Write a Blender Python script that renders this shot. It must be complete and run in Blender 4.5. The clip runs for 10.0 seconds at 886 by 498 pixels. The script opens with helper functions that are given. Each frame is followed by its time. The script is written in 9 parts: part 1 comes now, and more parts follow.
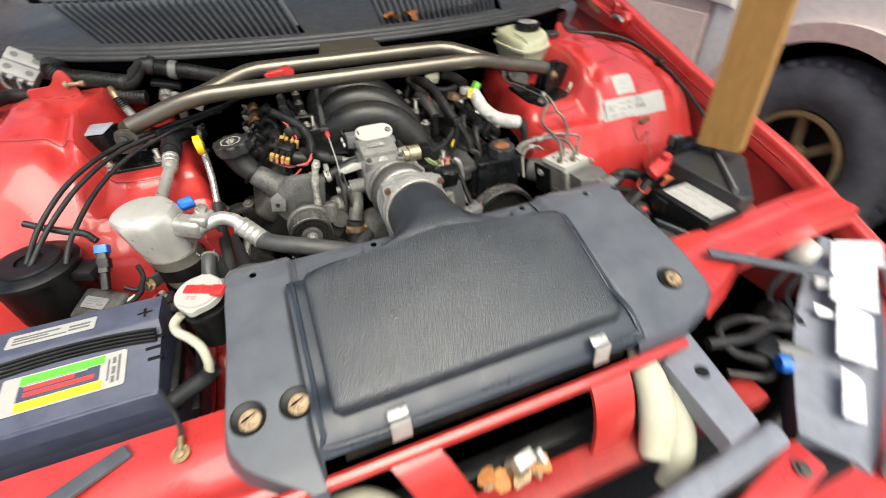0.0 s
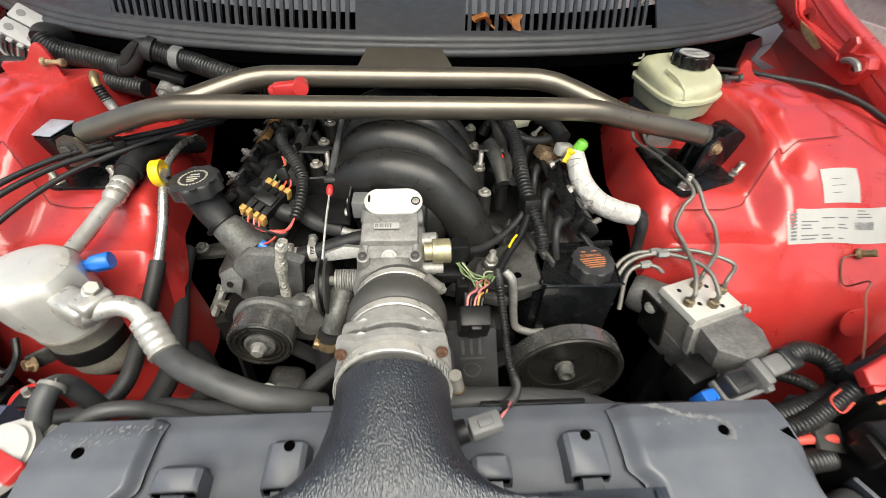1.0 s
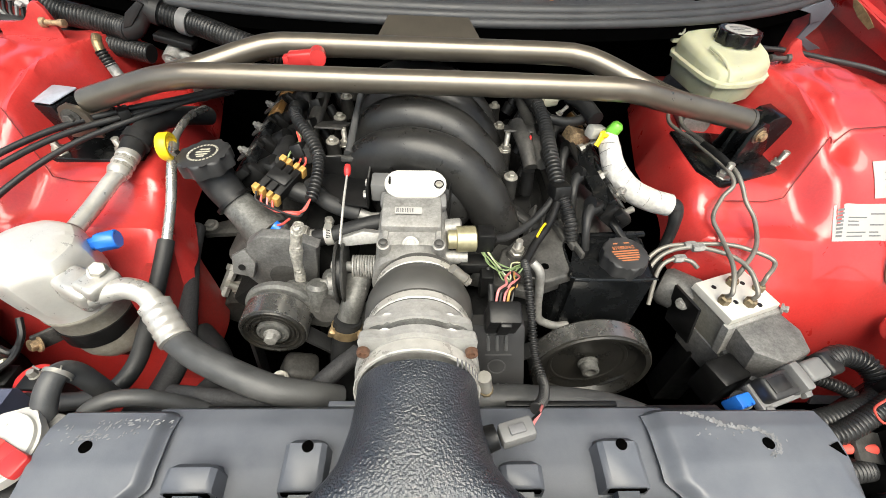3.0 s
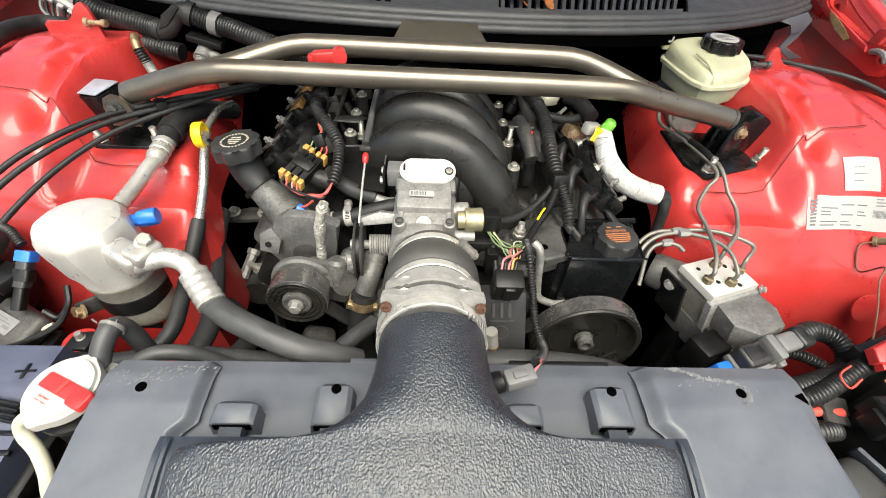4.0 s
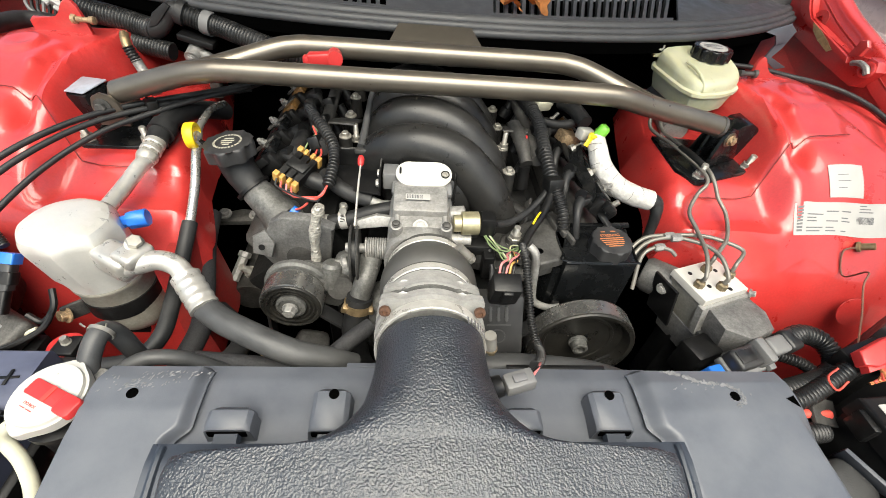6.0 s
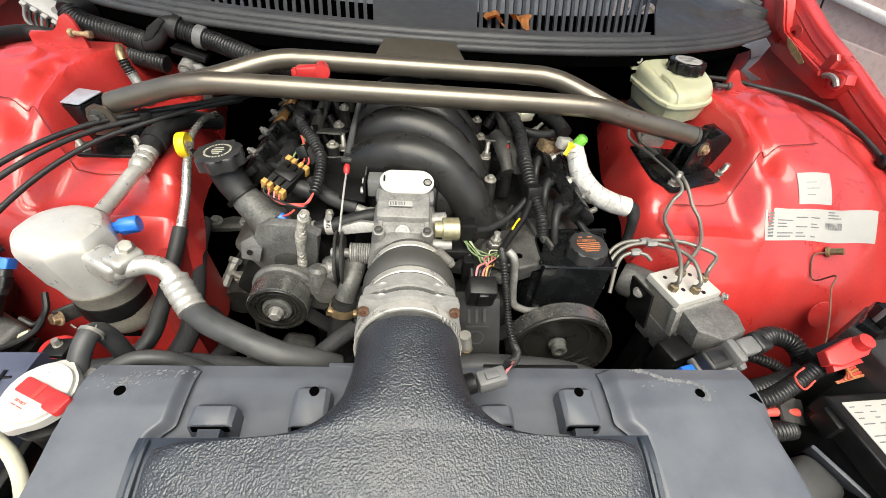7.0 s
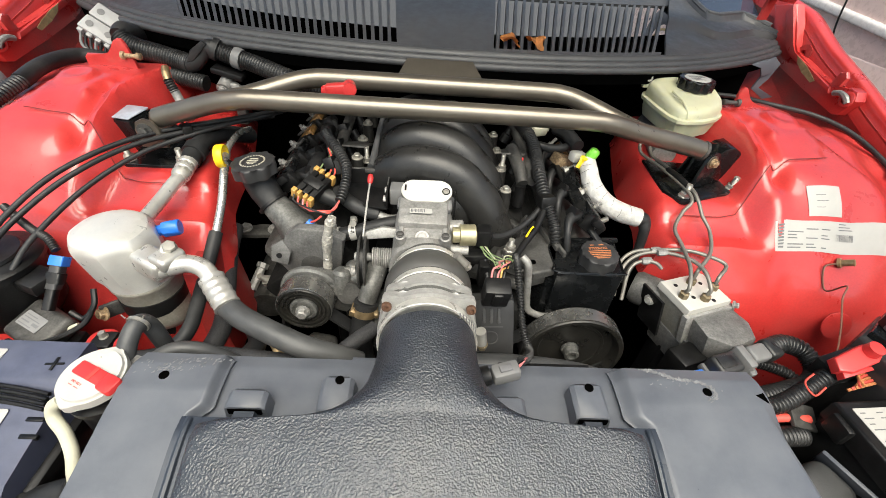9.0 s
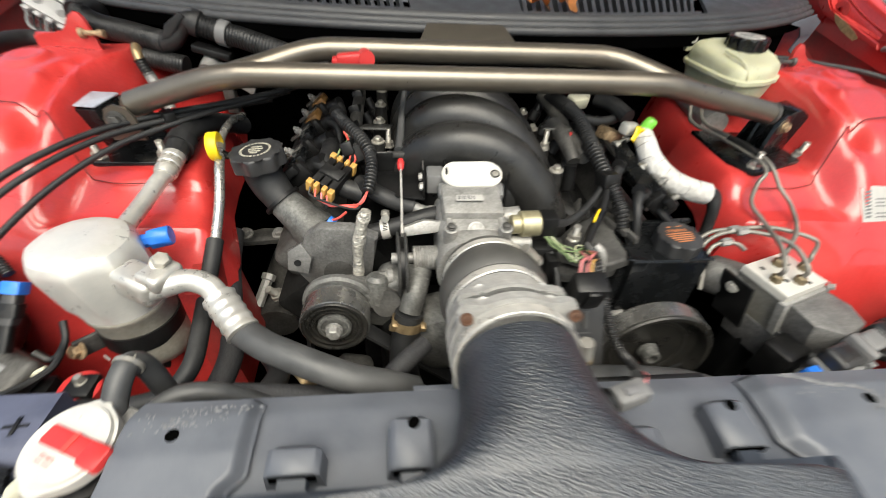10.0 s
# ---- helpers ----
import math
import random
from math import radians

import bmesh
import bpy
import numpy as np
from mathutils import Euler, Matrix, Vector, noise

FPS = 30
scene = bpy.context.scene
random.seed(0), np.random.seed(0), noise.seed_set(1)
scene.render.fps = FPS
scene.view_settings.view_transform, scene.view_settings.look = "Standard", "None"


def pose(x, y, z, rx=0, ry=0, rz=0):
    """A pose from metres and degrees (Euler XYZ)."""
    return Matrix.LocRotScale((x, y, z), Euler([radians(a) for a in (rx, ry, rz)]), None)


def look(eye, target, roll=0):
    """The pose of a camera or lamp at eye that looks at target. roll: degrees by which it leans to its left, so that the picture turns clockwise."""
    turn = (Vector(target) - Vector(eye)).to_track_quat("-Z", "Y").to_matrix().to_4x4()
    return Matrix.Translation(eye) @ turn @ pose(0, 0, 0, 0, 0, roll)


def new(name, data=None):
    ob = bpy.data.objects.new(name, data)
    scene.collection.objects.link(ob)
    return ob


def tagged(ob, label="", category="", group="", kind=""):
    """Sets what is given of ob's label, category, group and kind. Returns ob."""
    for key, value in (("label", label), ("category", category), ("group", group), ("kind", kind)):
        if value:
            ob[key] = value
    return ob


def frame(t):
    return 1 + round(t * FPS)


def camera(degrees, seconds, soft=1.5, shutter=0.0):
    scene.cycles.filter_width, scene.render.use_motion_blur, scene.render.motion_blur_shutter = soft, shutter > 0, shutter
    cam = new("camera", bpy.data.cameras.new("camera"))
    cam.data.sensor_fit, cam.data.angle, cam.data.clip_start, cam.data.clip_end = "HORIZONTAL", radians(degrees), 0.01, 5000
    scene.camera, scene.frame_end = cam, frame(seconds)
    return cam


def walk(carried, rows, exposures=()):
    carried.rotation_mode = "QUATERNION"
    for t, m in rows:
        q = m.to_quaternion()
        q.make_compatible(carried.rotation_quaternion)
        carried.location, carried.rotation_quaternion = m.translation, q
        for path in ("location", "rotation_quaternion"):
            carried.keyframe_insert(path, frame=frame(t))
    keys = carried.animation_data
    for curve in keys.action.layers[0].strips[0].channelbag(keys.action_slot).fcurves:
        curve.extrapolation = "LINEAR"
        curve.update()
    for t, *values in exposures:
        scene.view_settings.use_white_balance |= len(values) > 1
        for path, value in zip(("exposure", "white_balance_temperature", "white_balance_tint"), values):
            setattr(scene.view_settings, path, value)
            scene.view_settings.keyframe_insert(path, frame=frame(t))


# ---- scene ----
cam = camera(92.7, 10.0, 0.4, 0.4)
PATH = [
    (0, (-0.196, -0.987, 1.225), (0.355, 0.455, -0.047), -0.9),
    (0.1, (-0.16, -0.944, 1.22), (0.317, 0.534, -0.04), 1.0),
    (0.3, (-0.068, -0.853, 1.229), (0.221, 0.65, -0.058), 5.0),
    (0.4, (-0.031, -0.813, 1.213), (0.172, 0.727, -0.047), 5.4),
    (0.5, (-0.017, -0.765, 1.213), (0.162, 0.764, -0.064), 6.5),
    (1, (0.014, -0.615, 1.187), (0.124, 0.878, -0.14), 2.1),
    (1.5, (0.003, -0.56, 1.172), (0.09, 0.889, -0.205), 1.1),
    (2, (-0.006, -0.564, 1.167), (0.072, 0.855, -0.239), 2.1),
    (2.5, (-0.005, -0.571, 1.168), (0.075, 0.843, -0.244), 2.7),
    (3.8, (-0.025, -0.627, 1.184), (0.074, 0.812, -0.202), 4.2),
    (4, (-0.027, -0.647, 1.183), (0.071, 0.8, -0.194), 4.2),
    (4.5, (-0.023, -0.659, 1.162), (0.079, 0.793, -0.21), 4.4),
    (5, (-0.04, -0.642, 1.162), (0.076, 0.808, -0.21), 4.7),
    (5.5, (-0.047, -0.635, 1.17), (0.092, 0.812, -0.203), 5.5),
    (6.8, (-0.019, -0.666, 1.193), (0.148, 0.814, -0.141), 6.1),
    (7, (-0.018, -0.666, 1.194), (0.149, 0.818, -0.137), 6.1),
    (7.5, (-0.024, -0.676, 1.203), (0.139, 0.825, -0.109), 5.9),
    (8, (-0.028, -0.693, 1.206), (0.114, 0.828, -0.085), 5.6),
    (8.5, (-0.027, -0.702, 1.203), (0.088, 0.831, -0.076), 5.2),
    (9, (-0.024, -0.704, 1.202), (0.071, 0.836, -0.071), 4.9),
    (9.5, (-0.031, -0.702, 1.197), (0.053, 0.841, -0.072), 4.9),
    (9.65, (-0.038, -0.697, 1.19), (0.05, 0.848, -0.076), 4.8),
    (9.8, (-0.064, -0.672, 1.166), (0.042, 0.874, -0.098), 4.2),
    (9.9, (-0.086, -0.647, 1.148), (0.051, 0.89, -0.125), 3.6),
    (10, (-0.115, -0.615, 1.119), (0.073, 0.92, -0.15), 3.5),
]
EXPOSURES = [(0.0, 1.45, 6800, 3), (1.0, 1.5, 6800, 3), (2.5, 1.8, 6800, 3), (4.5, 1.8, 6800, 3), (7.0, 1.65, 6800, 3), (9.0, 1.6, 6800, 3), (10.0, 1.6, 6800, 3)]
walk(cam, [(t, look(eye, target, roll)) for t, eye, target, roll in PATH],
     exposures=EXPOSURES)

# ---- light ----
world = bpy.data.worlds.new("overcast_sky")
scene.world = world
world.use_nodes = True
wn = world.node_tree
sky = wn.nodes.new("ShaderNodeTexSky")
sky.sky_type = "NISHITA"
sky.sun_disc = False
sky.sun_elevation, sky.sun_rotation = radians(62), radians(178)
sky.air_density, sky.dust_density, sky.ozone_density = 1.0, 4.0, 0.6
wn.links.new(sky.outputs[0], wn.nodes["Background"].inputs[0])
wn.nodes["Background"].inputs[1].default_value = 0.075
sun = new("sun", bpy.data.lights.new("sun", "SUN"))
sun.data.energy, sun.data.angle, sun.data.color = 1.75, radians(60), (1.0, 0.965, 0.92)
sun.matrix_world = look((0.0, -2.3, 5.0), (0, 0, 0.7))


# ---- materials ----
def mat(name, color, rough=0.5, metal=0.0, vary=0.25, scale=40.0, bump=0.0, bscale=400.0, coat=0.0, dust=0.0,
        dirt=(0.22, 0.19, 0.15), streak=None, spec=0.5, trans=0.0, sss=0.0, rvary=0.15, bdist=0.0007, bdetail=3, fine=0.0):
    m = bpy.data.materials.new(name)
    m.use_nodes = True
    n, l = m.node_tree.nodes, m.node_tree.links
    b = n["Principled BSDF"]
    tc = n.new("ShaderNodeTexCoord")
    src = tc.outputs["Object"]
    if streak:
        mp = n.new("ShaderNodeMapping")
        mp.inputs["Scale"].default_value = streak
        l.new(src, mp.inputs[0])
        src = mp.outputs[0]
    n1 = n.new("ShaderNodeTexNoise")
    n1.inputs["Scale"].default_value, n1.inputs["Detail"].default_value, n1.inputs["Roughness"].default_value = scale, 6, 0.65
    l.new(src, n1.inputs["Vector"])
    ramp = n.new("ShaderNodeMapRange")
    ramp.inputs["From Min"].default_value, ramp.inputs["From Max"].default_value = 0.3, 0.7
    ramp.inputs["To Min"].default_value, ramp.inputs["To Max"].default_value = 1 - vary, 1 + vary
    l.new(n1.outputs[0], ramp.inputs[0])
    mul = n.new("ShaderNodeMix")
    mul.data_type, mul.blend_type = "RGBA", "MULTIPLY"
    mul.inputs[0].default_value = 1.0
    mul.inputs[6].default_value = (*color, 1)
    l.new(ramp.outputs[0], mul.inputs[7])
    col = mul.outputs[2]
    if fine > 0:
        # millimetre specks of grime
        n4 = n.new("ShaderNodeTexNoise")
        n4.inputs["Scale"].default_value, n4.inputs["Detail"].default_value, n4.inputs["Roughness"].default_value = 260.0, 3, 0.7
        l.new(tc.outputs["Object"], n4.inputs["Vector"])
        r4 = n.new("ShaderNodeMapRange")
        r4.inputs["From Min"].default_value, r4.inputs["From Max"].default_value = 0.32, 0.68
        r4.inputs["To Min"].default_value, r4.inputs["To Max"].default_value = 1 - 2 * fine, 1 + 2 * fine
        l.new(n4.outputs[0], r4.inputs[0])
        m4 = n.new("ShaderNodeMix")
        m4.data_type, m4.blend_type = "RGBA", "MULTIPLY"
        m4.inputs[0].default_value = 1.0
        l.new(col, m4.inputs[6])
        l.new(r4.outputs[0], m4.inputs[7])
        col = m4.outputs[2]
    if dust > 0:
        n2 = n.new("ShaderNodeTexNoise")
        n2.inputs["Scale"].default_value, n2.inputs["Detail"].default_value, n2.inputs["Roughness"].default_value = 9.0, 8, 0.7
        l.new(tc.outputs["Object"], n2.inputs["Vector"])
        r2 = n.new("ShaderNodeMapRange")
        r2.inputs["From Min"].default_value, r2.inputs["From Max"].default_value = 0.42, 0.72
        r2.inputs["To Max"].default_value = dust
        l.new(n2.outputs[0], r2.inputs[0])
        dm = n.new("ShaderNodeMix")
        dm.data_type = "RGBA"
        l.new(r2.outputs[0], dm.inputs[0])
        l.new(col, dm.inputs[6])
        dm.inputs[7].default_value = (*dirt, 1)
        col = dm.outputs[2]
    l.new(col, b.inputs["Base Color"])
    rr = n.new("ShaderNodeMapRange")
    rr.inputs["From Min"].default_value, rr.inputs["From Max"].default_value = 0.3, 0.7
    rr.inputs["To Min"].default_value, rr.inputs["To Max"].default_value = max(0.03, rough - rvary), min(1, rough + rvary)
    l.new(n1.outputs[0], rr.inputs[0])
    l.new(rr.outputs[0], b.inputs["Roughness"])
    b.inputs["Metallic"].default_value = metal
    b.inputs["Coat Weight"].default_value = coat
    b.inputs["Coat Roughness"].default_value = 0.06
    b.inputs["Specular IOR Level"].default_value = spec
    b.inputs["Transmission Weight"].default_value = trans
    if sss:
        b.inputs["Subsurface Weight"].default_value = sss
        b.inputs["Subsurface Radius"].default_value = (0.02, 0.018, 0.01)
        b.inputs["Subsurface Scale"].default_value = 0.3
    if bump > 0:
        n3 = n.new("ShaderNodeTexNoise")
        n3.inputs["Scale"].default_value, n3.inputs["Detail"].default_value = bscale, bdetail
        l.new(src, n3.inputs["Vector"])
        bp = n.new("ShaderNodeBump")
        bp.inputs["Strength"].default_value, bp.inputs["Distance"].default_value = bump, bdist
        l.new(n3.outputs[0], bp.inputs["Height"])
        l.new(bp.outputs[0], b.inputs["Normal"])
    return m


# pale pink patches are dust haze and also painted sheen
RED = mat("red_paint", (0.47, 0.03, 0.028), 0.36, vary=0.12, scale=14, coat=0.7, dust=0.16, dirt=(0.42, 0.14, 0.12), bump=0.35, bscale=22, fine=0.04)
RED_DUSTY = mat("dusty_red_paint", (0.33, 0.022, 0.02), 0.45, vary=0.25, scale=20, dust=0.45, dirt=(0.14, 0.065, 0.05), fine=0.08)
RUSTY_RED = mat("rusty_seam", (0.17, 0.016, 0.014), 0.6, vary=0.4, scale=120)
RED_PLASTIC = mat("red_plastic", (0.5, 0.03, 0.03), 0.42, vary=0.1)
LID = mat("grained_black_plastic", (0.018, 0.0228, 0.031), 0.35, vary=0.3, scale=26, bump=1.0, bscale=500, rvary=0.08, spec=0.8, coat=0.05, bdist=0.0013, bdetail=1, dust=0.28, dirt=(0.062, 0.063, 0.064))
COVER = mat("grey_shroud_plastic", (0.086, 0.094, 0.112), 0.42, vary=0.12, scale=18, dust=0.3, dirt=(0.142, 0.147, 0.156), bump=0.12, bscale=700)
COVER_SCUFF = mat("scuffed_plastic", (0.165, 0.168, 0.174), 0.7, vary=0.4, scale=150)
BLACK = mat("black_plastic", (0.006, 0.006, 0.0062), 0.42, vary=0.35, dust=0.22, dirt=(0.022, 0.021, 0.02), bump=0.2, spec=0.32, fine=0.15)
GLOSS_BLACK = mat("satin_black_plastic", (0.005, 0.0055, 0.006), 0.24, vary=0.2, dust=0.1, dirt=(0.022, 0.022, 0.022), spec=0.4, bump=0.08, bscale=200)
MANIFOLD = mat("nylon_manifold", (0.0165, 0.0163, 0.016), 0.36, vary=0.3, scale=30, dust=0.4, dirt=(0.055, 0.052, 0.047), bump=0.15, bscale=500, spec=0.45, fine=0.12)
RUBBER = mat("rubber", (0.014, 0.0143, 0.015), 0.5, spec=0.35, vary=0.3, dust=0.35, dirt=(0.07, 0.069, 0.067), bump=0.2, bscale=500, fine=0.1)
LOOM = mat("corrugated_loom", (0.0115, 0.0116, 0.012), 0.4, vary=0.3, dust=0.35, dirt=(0.055, 0.053, 0.05), spec=0.45, fine=0.15)
BELLOW = mat("aged_bellows_rubber", (0.06, 0.0585, 0.055), 0.5, vary=0.2, scale=30, dust=0.3, dirt=(0.1, 0.094, 0.086), bump=0.1, bscale=500)
METER = mat("clean_cast_aluminium", (0.38, 0.375, 0.36), 0.45, 0.3, vary=0.2, scale=60, dust=0.3, dirt=(0.24, 0.22, 0.19), bump=0.3, bscale=500, fine=0.05)
HEAD_END = mat("grey_cast_head", (0.15, 0.148, 0.143), 0.6, 0.4, vary=0.35, scale=45, dust=0.45, dirt=(0.08, 0.072, 0.064), bump=0.5, bscale=300, fine=0.12)
NUT = mat("tarnished_union_nut", (0.2, 0.16, 0.1), 0.5, 0.7, vary=0.4, scale=200)
RUST_SCREW = mat("rusty_screw", (0.13, 0.068, 0.042), 0.6, 0.3, vary=0.4, scale=250)
RIM_STEEL = mat("belt_polished_steel", (0.3, 0.296, 0.285), 0.27, 0.85, vary=0.2, scale=30, rvary=0.08)
BRAID = mat("braided_sleeve", (0.028, 0.028, 0.03), 0.7, vary=0.8, scale=400, bump=0.9, bscale=700)
STEEL = mat("brushed_stainless", (0.185, 0.164, 0.134), 0.31, 0.7, vary=0.14, scale=14, rvary=0.05, dust=0.12, dirt=(0.15, 0.115, 0.08))
BAND = mat("clamp_steel", (0.48, 0.465, 0.43), 0.34, 0.3, vary=0.2, scale=60, spec=0.8)
FOIL = mat("crinkled_foil", (0.5, 0.475, 0.42), 0.42, 0.4, vary=0.5, scale=120, bump=1.0, bscale=200, bdist=0.005)
POLISHED = mat("bare_polished_tube", (0.5, 0.485, 0.45), 0.26, 0.75, vary=0.15, scale=40, dust=0.2, dirt=(0.3, 0.27, 0.22))
GOLDEN = mat("yellowed_aluminium", (0.42, 0.38, 0.24), 0.42, 0.6, vary=0.2, scale=90)
PULLEY = mat("dusty_pulley", (0.026, 0.025, 0.023), 0.34, 0.3, vary=0.3, scale=25, dust=0.4, dirt=(0.045, 0.04, 0.031), fine=0.1)
OLD_HOSE = mat("grey_hose", (0.05, 0.051, 0.052), 0.5, vary=0.25, dust=0.35, dirt=(0.11, 0.108, 0.104), bump=0.25, bscale=400)
CAST = mat("cast_aluminium", (0.29, 0.285, 0.272), 0.5, 0.35, vary=0.28, scale=60, dust=0.45, dirt=(0.15, 0.136, 0.115), bump=0.5, bscale=320, fine=0.09)
CAST_DARK = mat("grimy_cast_iron", (0.08, 0.078, 0.074), 0.58, 0.5, vary=0.5, scale=40, dust=0.4, dirt=(0.05, 0.046, 0.041), bump=0.5, bscale=250, spec=0.4, fine=0.12)
# blackened copy of the cast iron for parts lying deep in shade
SHADED_CAST = mat("shaded_casting", (0.008, 0.008, 0.0078), 0.7, vary=0.5, scale=40, bump=0.4, bscale=250, spec=0.15, fine=0.2)
# near-zero black: shade of deep gaps and holes put into the colour
SHADE_BLACK = mat("shade_black", (0.0012, 0.0012, 0.0012), 0.95, vary=0.3, spec=0.0)
COWL = mat("cowl_plastic", (0.047, 0.048, 0.051), 0.48, vary=0.18, dust=0.3, dirt=(0.095, 0.093, 0.09), spec=0.45, bump=0.1)
ALU = mat("matt_aluminium", (0.54, 0.528, 0.495), 0.36, 0.55, vary=0.14, scale=60, dust=0.5, dirt=(0.25, 0.22, 0.165), bump=0.12)
GRIMY_ALU = mat("grimy_can_aluminium", (0.33, 0.315, 0.275), 0.5, 0.3, vary=0.25, scale=30, dust=0.7, dirt=(0.15, 0.13, 0.095), bump=0.15, fine=0.06)
HEAD_ALU = mat("stained_can_top", (0.64, 0.63, 0.595), 0.38, 0.4, vary=0.12, scale=35, dust=0.3, dirt=(0.33, 0.3, 0.23), bump=0.15)
ZINC = mat("zinc_bolt", (0.36, 0.345, 0.31), 0.38, 0.6, vary=0.25)
RUSTY = mat("rusty_bolt", (0.33, 0.235, 0.14), 0.6, 0.4, vary=0.45, scale=200, fine=0.2)
BRASS = mat("golden_clamp", (0.34, 0.25, 0.14), 0.5, 0.8, vary=0.3, scale=100)
WRAP = mat("white_heat_wrap", (0.5, 0.49, 0.47), 0.62, vary=0.2, scale=90, bump=1.0, bscale=90, bdist=0.004, dust=0.35, dirt=(0.22, 0.2, 0.16))
CREAM = mat("aged_nylon", (0.5, 0.5, 0.35), 0.4, vary=0.1, scale=30, dust=0.25, dirt=(0.36, 0.32, 0.18), sss=0.35)
FOAM = mat("cream_foam", (0.46, 0.45, 0.35), 0.7, vary=0.12, bump=0.2, dust=0.2, dirt=(0.3, 0.28, 0.2))
YELLOW = mat("yellow_plastic", (0.85, 0.6, 0.02), 0.38, vary=0.08)
ORANGE_PEG = mat("amber_plastic", (0.5, 0.29, 0.08), 0.4, vary=0.2)
COIL_CORE = mat("varnished_core", (0.15, 0.08, 0.026), 0.4, vary=0.3, scale=80)
ORANGE = mat("orange_print", (0.42, 0.155, 0.06), 0.65, vary=0.4, scale=400)
GREEN = mat("green_plastic", (0.18, 0.55, 0.06), 0.38, vary=0.08)
BLUE = mat("blue_plastic", (0.02, 0.16, 0.62), 0.36, vary=0.08)
WHITE = mat("white_label", (0.4, 0.392, 0.37), 0.45, vary=0.05)
INK = mat("grey_print", (0.13, 0.13, 0.135), 0.6, vary=0.2)
CREAM_INK = mat("cream_print", (0.42, 0.4, 0.32), 0.6, vary=0.4, scale=300)
CAPGREY = mat("worn_black_cap", (0.026, 0.026, 0.027), 0.45, vary=0.25, dust=0.3, dirt=(0.05, 0.049, 0.047), bump=0.15)
CAST_GREY = mat("grimy_aluminium", (0.135, 0.135, 0.128), 0.55, 0.4, vary=0.5, scale=70, dust=0.6, dirt=(0.06, 0.055, 0.047), bump=0.35, bscale=400, fine=0.14)
CAPWHITE = mat("plated_cap", (0.54, 0.528, 0.49), 0.42, 0.2, vary=0.08, dust=0.25, dirt=(0.33, 0.3, 0.24), bump=0.1, bscale=300)
LABEL_GREEN = mat("green_print", (0.12, 0.5, 0.05), 0.4, vary=0.05)
LABEL_RED = mat("red_print", (0.72, 0.05, 0.04), 0.4, vary=0.05)
LABEL_YELLOW = mat("yellow_print", (0.85, 0.65, 0.03), 0.4, vary=0.05)
BATT = mat("battery_case", (0.055, 0.062, 0.1), 0.44, vary=0.2, dust=0.25, dirt=(0.12, 0.125, 0.15))
# pale blue of the reflected sky put into the face's colour
BLUEWHITE = mat("sky_tinted_face", (0.33, 0.355, 0.41), 0.45, 0.1, vary=0.25, scale=80, bump=0.1)
MODULE = mat("pale_grey_case", (0.34, 0.34, 0.335), 0.5, vary=0.12, dust=0.2, dirt=(0.25, 0.24, 0.22))
WOOD = mat("pine_timber", (0.36, 0.19, 0.055), 0.6, vary=0.22, scale=22, streak=(8, 8, 0.8), bump=0.15, bscale=60)
PAPER = mat("yellowed_paper", (0.34, 0.25, 0.12), 0.75, vary=0.35, scale=90)
LEAF = mat("dry_leaf", (0.5, 0.2, 0.06), 0.6, vary=0.3, scale=80)
WIRE_RED = mat("red_wire", (0.6, 0.08, 0.06), 0.45, vary=0.1)
WIRE_PINK = mat("pink_wire", (0.58, 0.19, 0.19), 0.45, vary=0.1)
WIRE_GREEN = mat("green_wire", (0.19, 0.26, 0.12), 0.45, vary=0.2)
WIRE_BROWN = mat("brown_wire", (0.16, 0.07, 0.045), 0.5, vary=0.2)
GREYPLUG = mat("grey_connector", (0.14, 0.14, 0.14), 0.5, vary=0.12, dust=0.2, dirt=(0.2, 0.19, 0.175))
# near-white base colour stands in for sky mirrored by the lamp
REFLECTION_WHITE = mat("sky_white_reflector", (0.86, 0.87, 0.88), 0.3, 0.15, vary=0.2, scale=30)
LEDGE = mat("smooth_black_ledge", (0.028, 0.035, 0.048), 0.36, vary=0.2, scale=20, bump=0.1)
PAINT_PINK = mat("beige_car_paint", (0.7, 0.53, 0.48), 0.3, vary=0.05, coat=0.5)
PAINT_WHITE = mat("cream_car_paint", (0.78, 0.74, 0.7), 0.3, vary=0.04, coat=0.5)
TYRE = mat("tyre_rubber", (0.08, 0.082, 0.092), 0.75, vary=0.2, dust=0.6, dirt=(0.2, 0.2, 0.22), bump=0.15, fine=0.1)
BRONZE = mat("bronze_wheel", (0.4, 0.29, 0.15), 0.4, 0.6, vary=0.15)
GREYPAINT = mat("grey_primer_paint", (0.2, 0.21, 0.25), 0.45, vary=0.15, dust=0.3, dirt=(0.14, 0.14, 0.15))
ASPHALT = mat("asphalt", (0.05, 0.05, 0.052), 0.85, vary=0.4, scale=120, bump=0.6, bscale=300, fine=0.2)
GLASS = mat("windscreen_glass", (0.03, 0.04, 0.06), 0.05, vary=0.02, spec=0.8, rvary=0.01)


# ---- mesh tools ----
def thing(name, loc, label, category, group="", kind=""):
    ob = new(name)
    ob.empty_display_size = 0.03
    ob.location = loc
    return tagged(ob, label, category, group, kind)


def anchor(ob):
    p = Vector((0, 0, 0))
    while ob is not None:
        p += ob.location
        ob = ob.parent
    return p


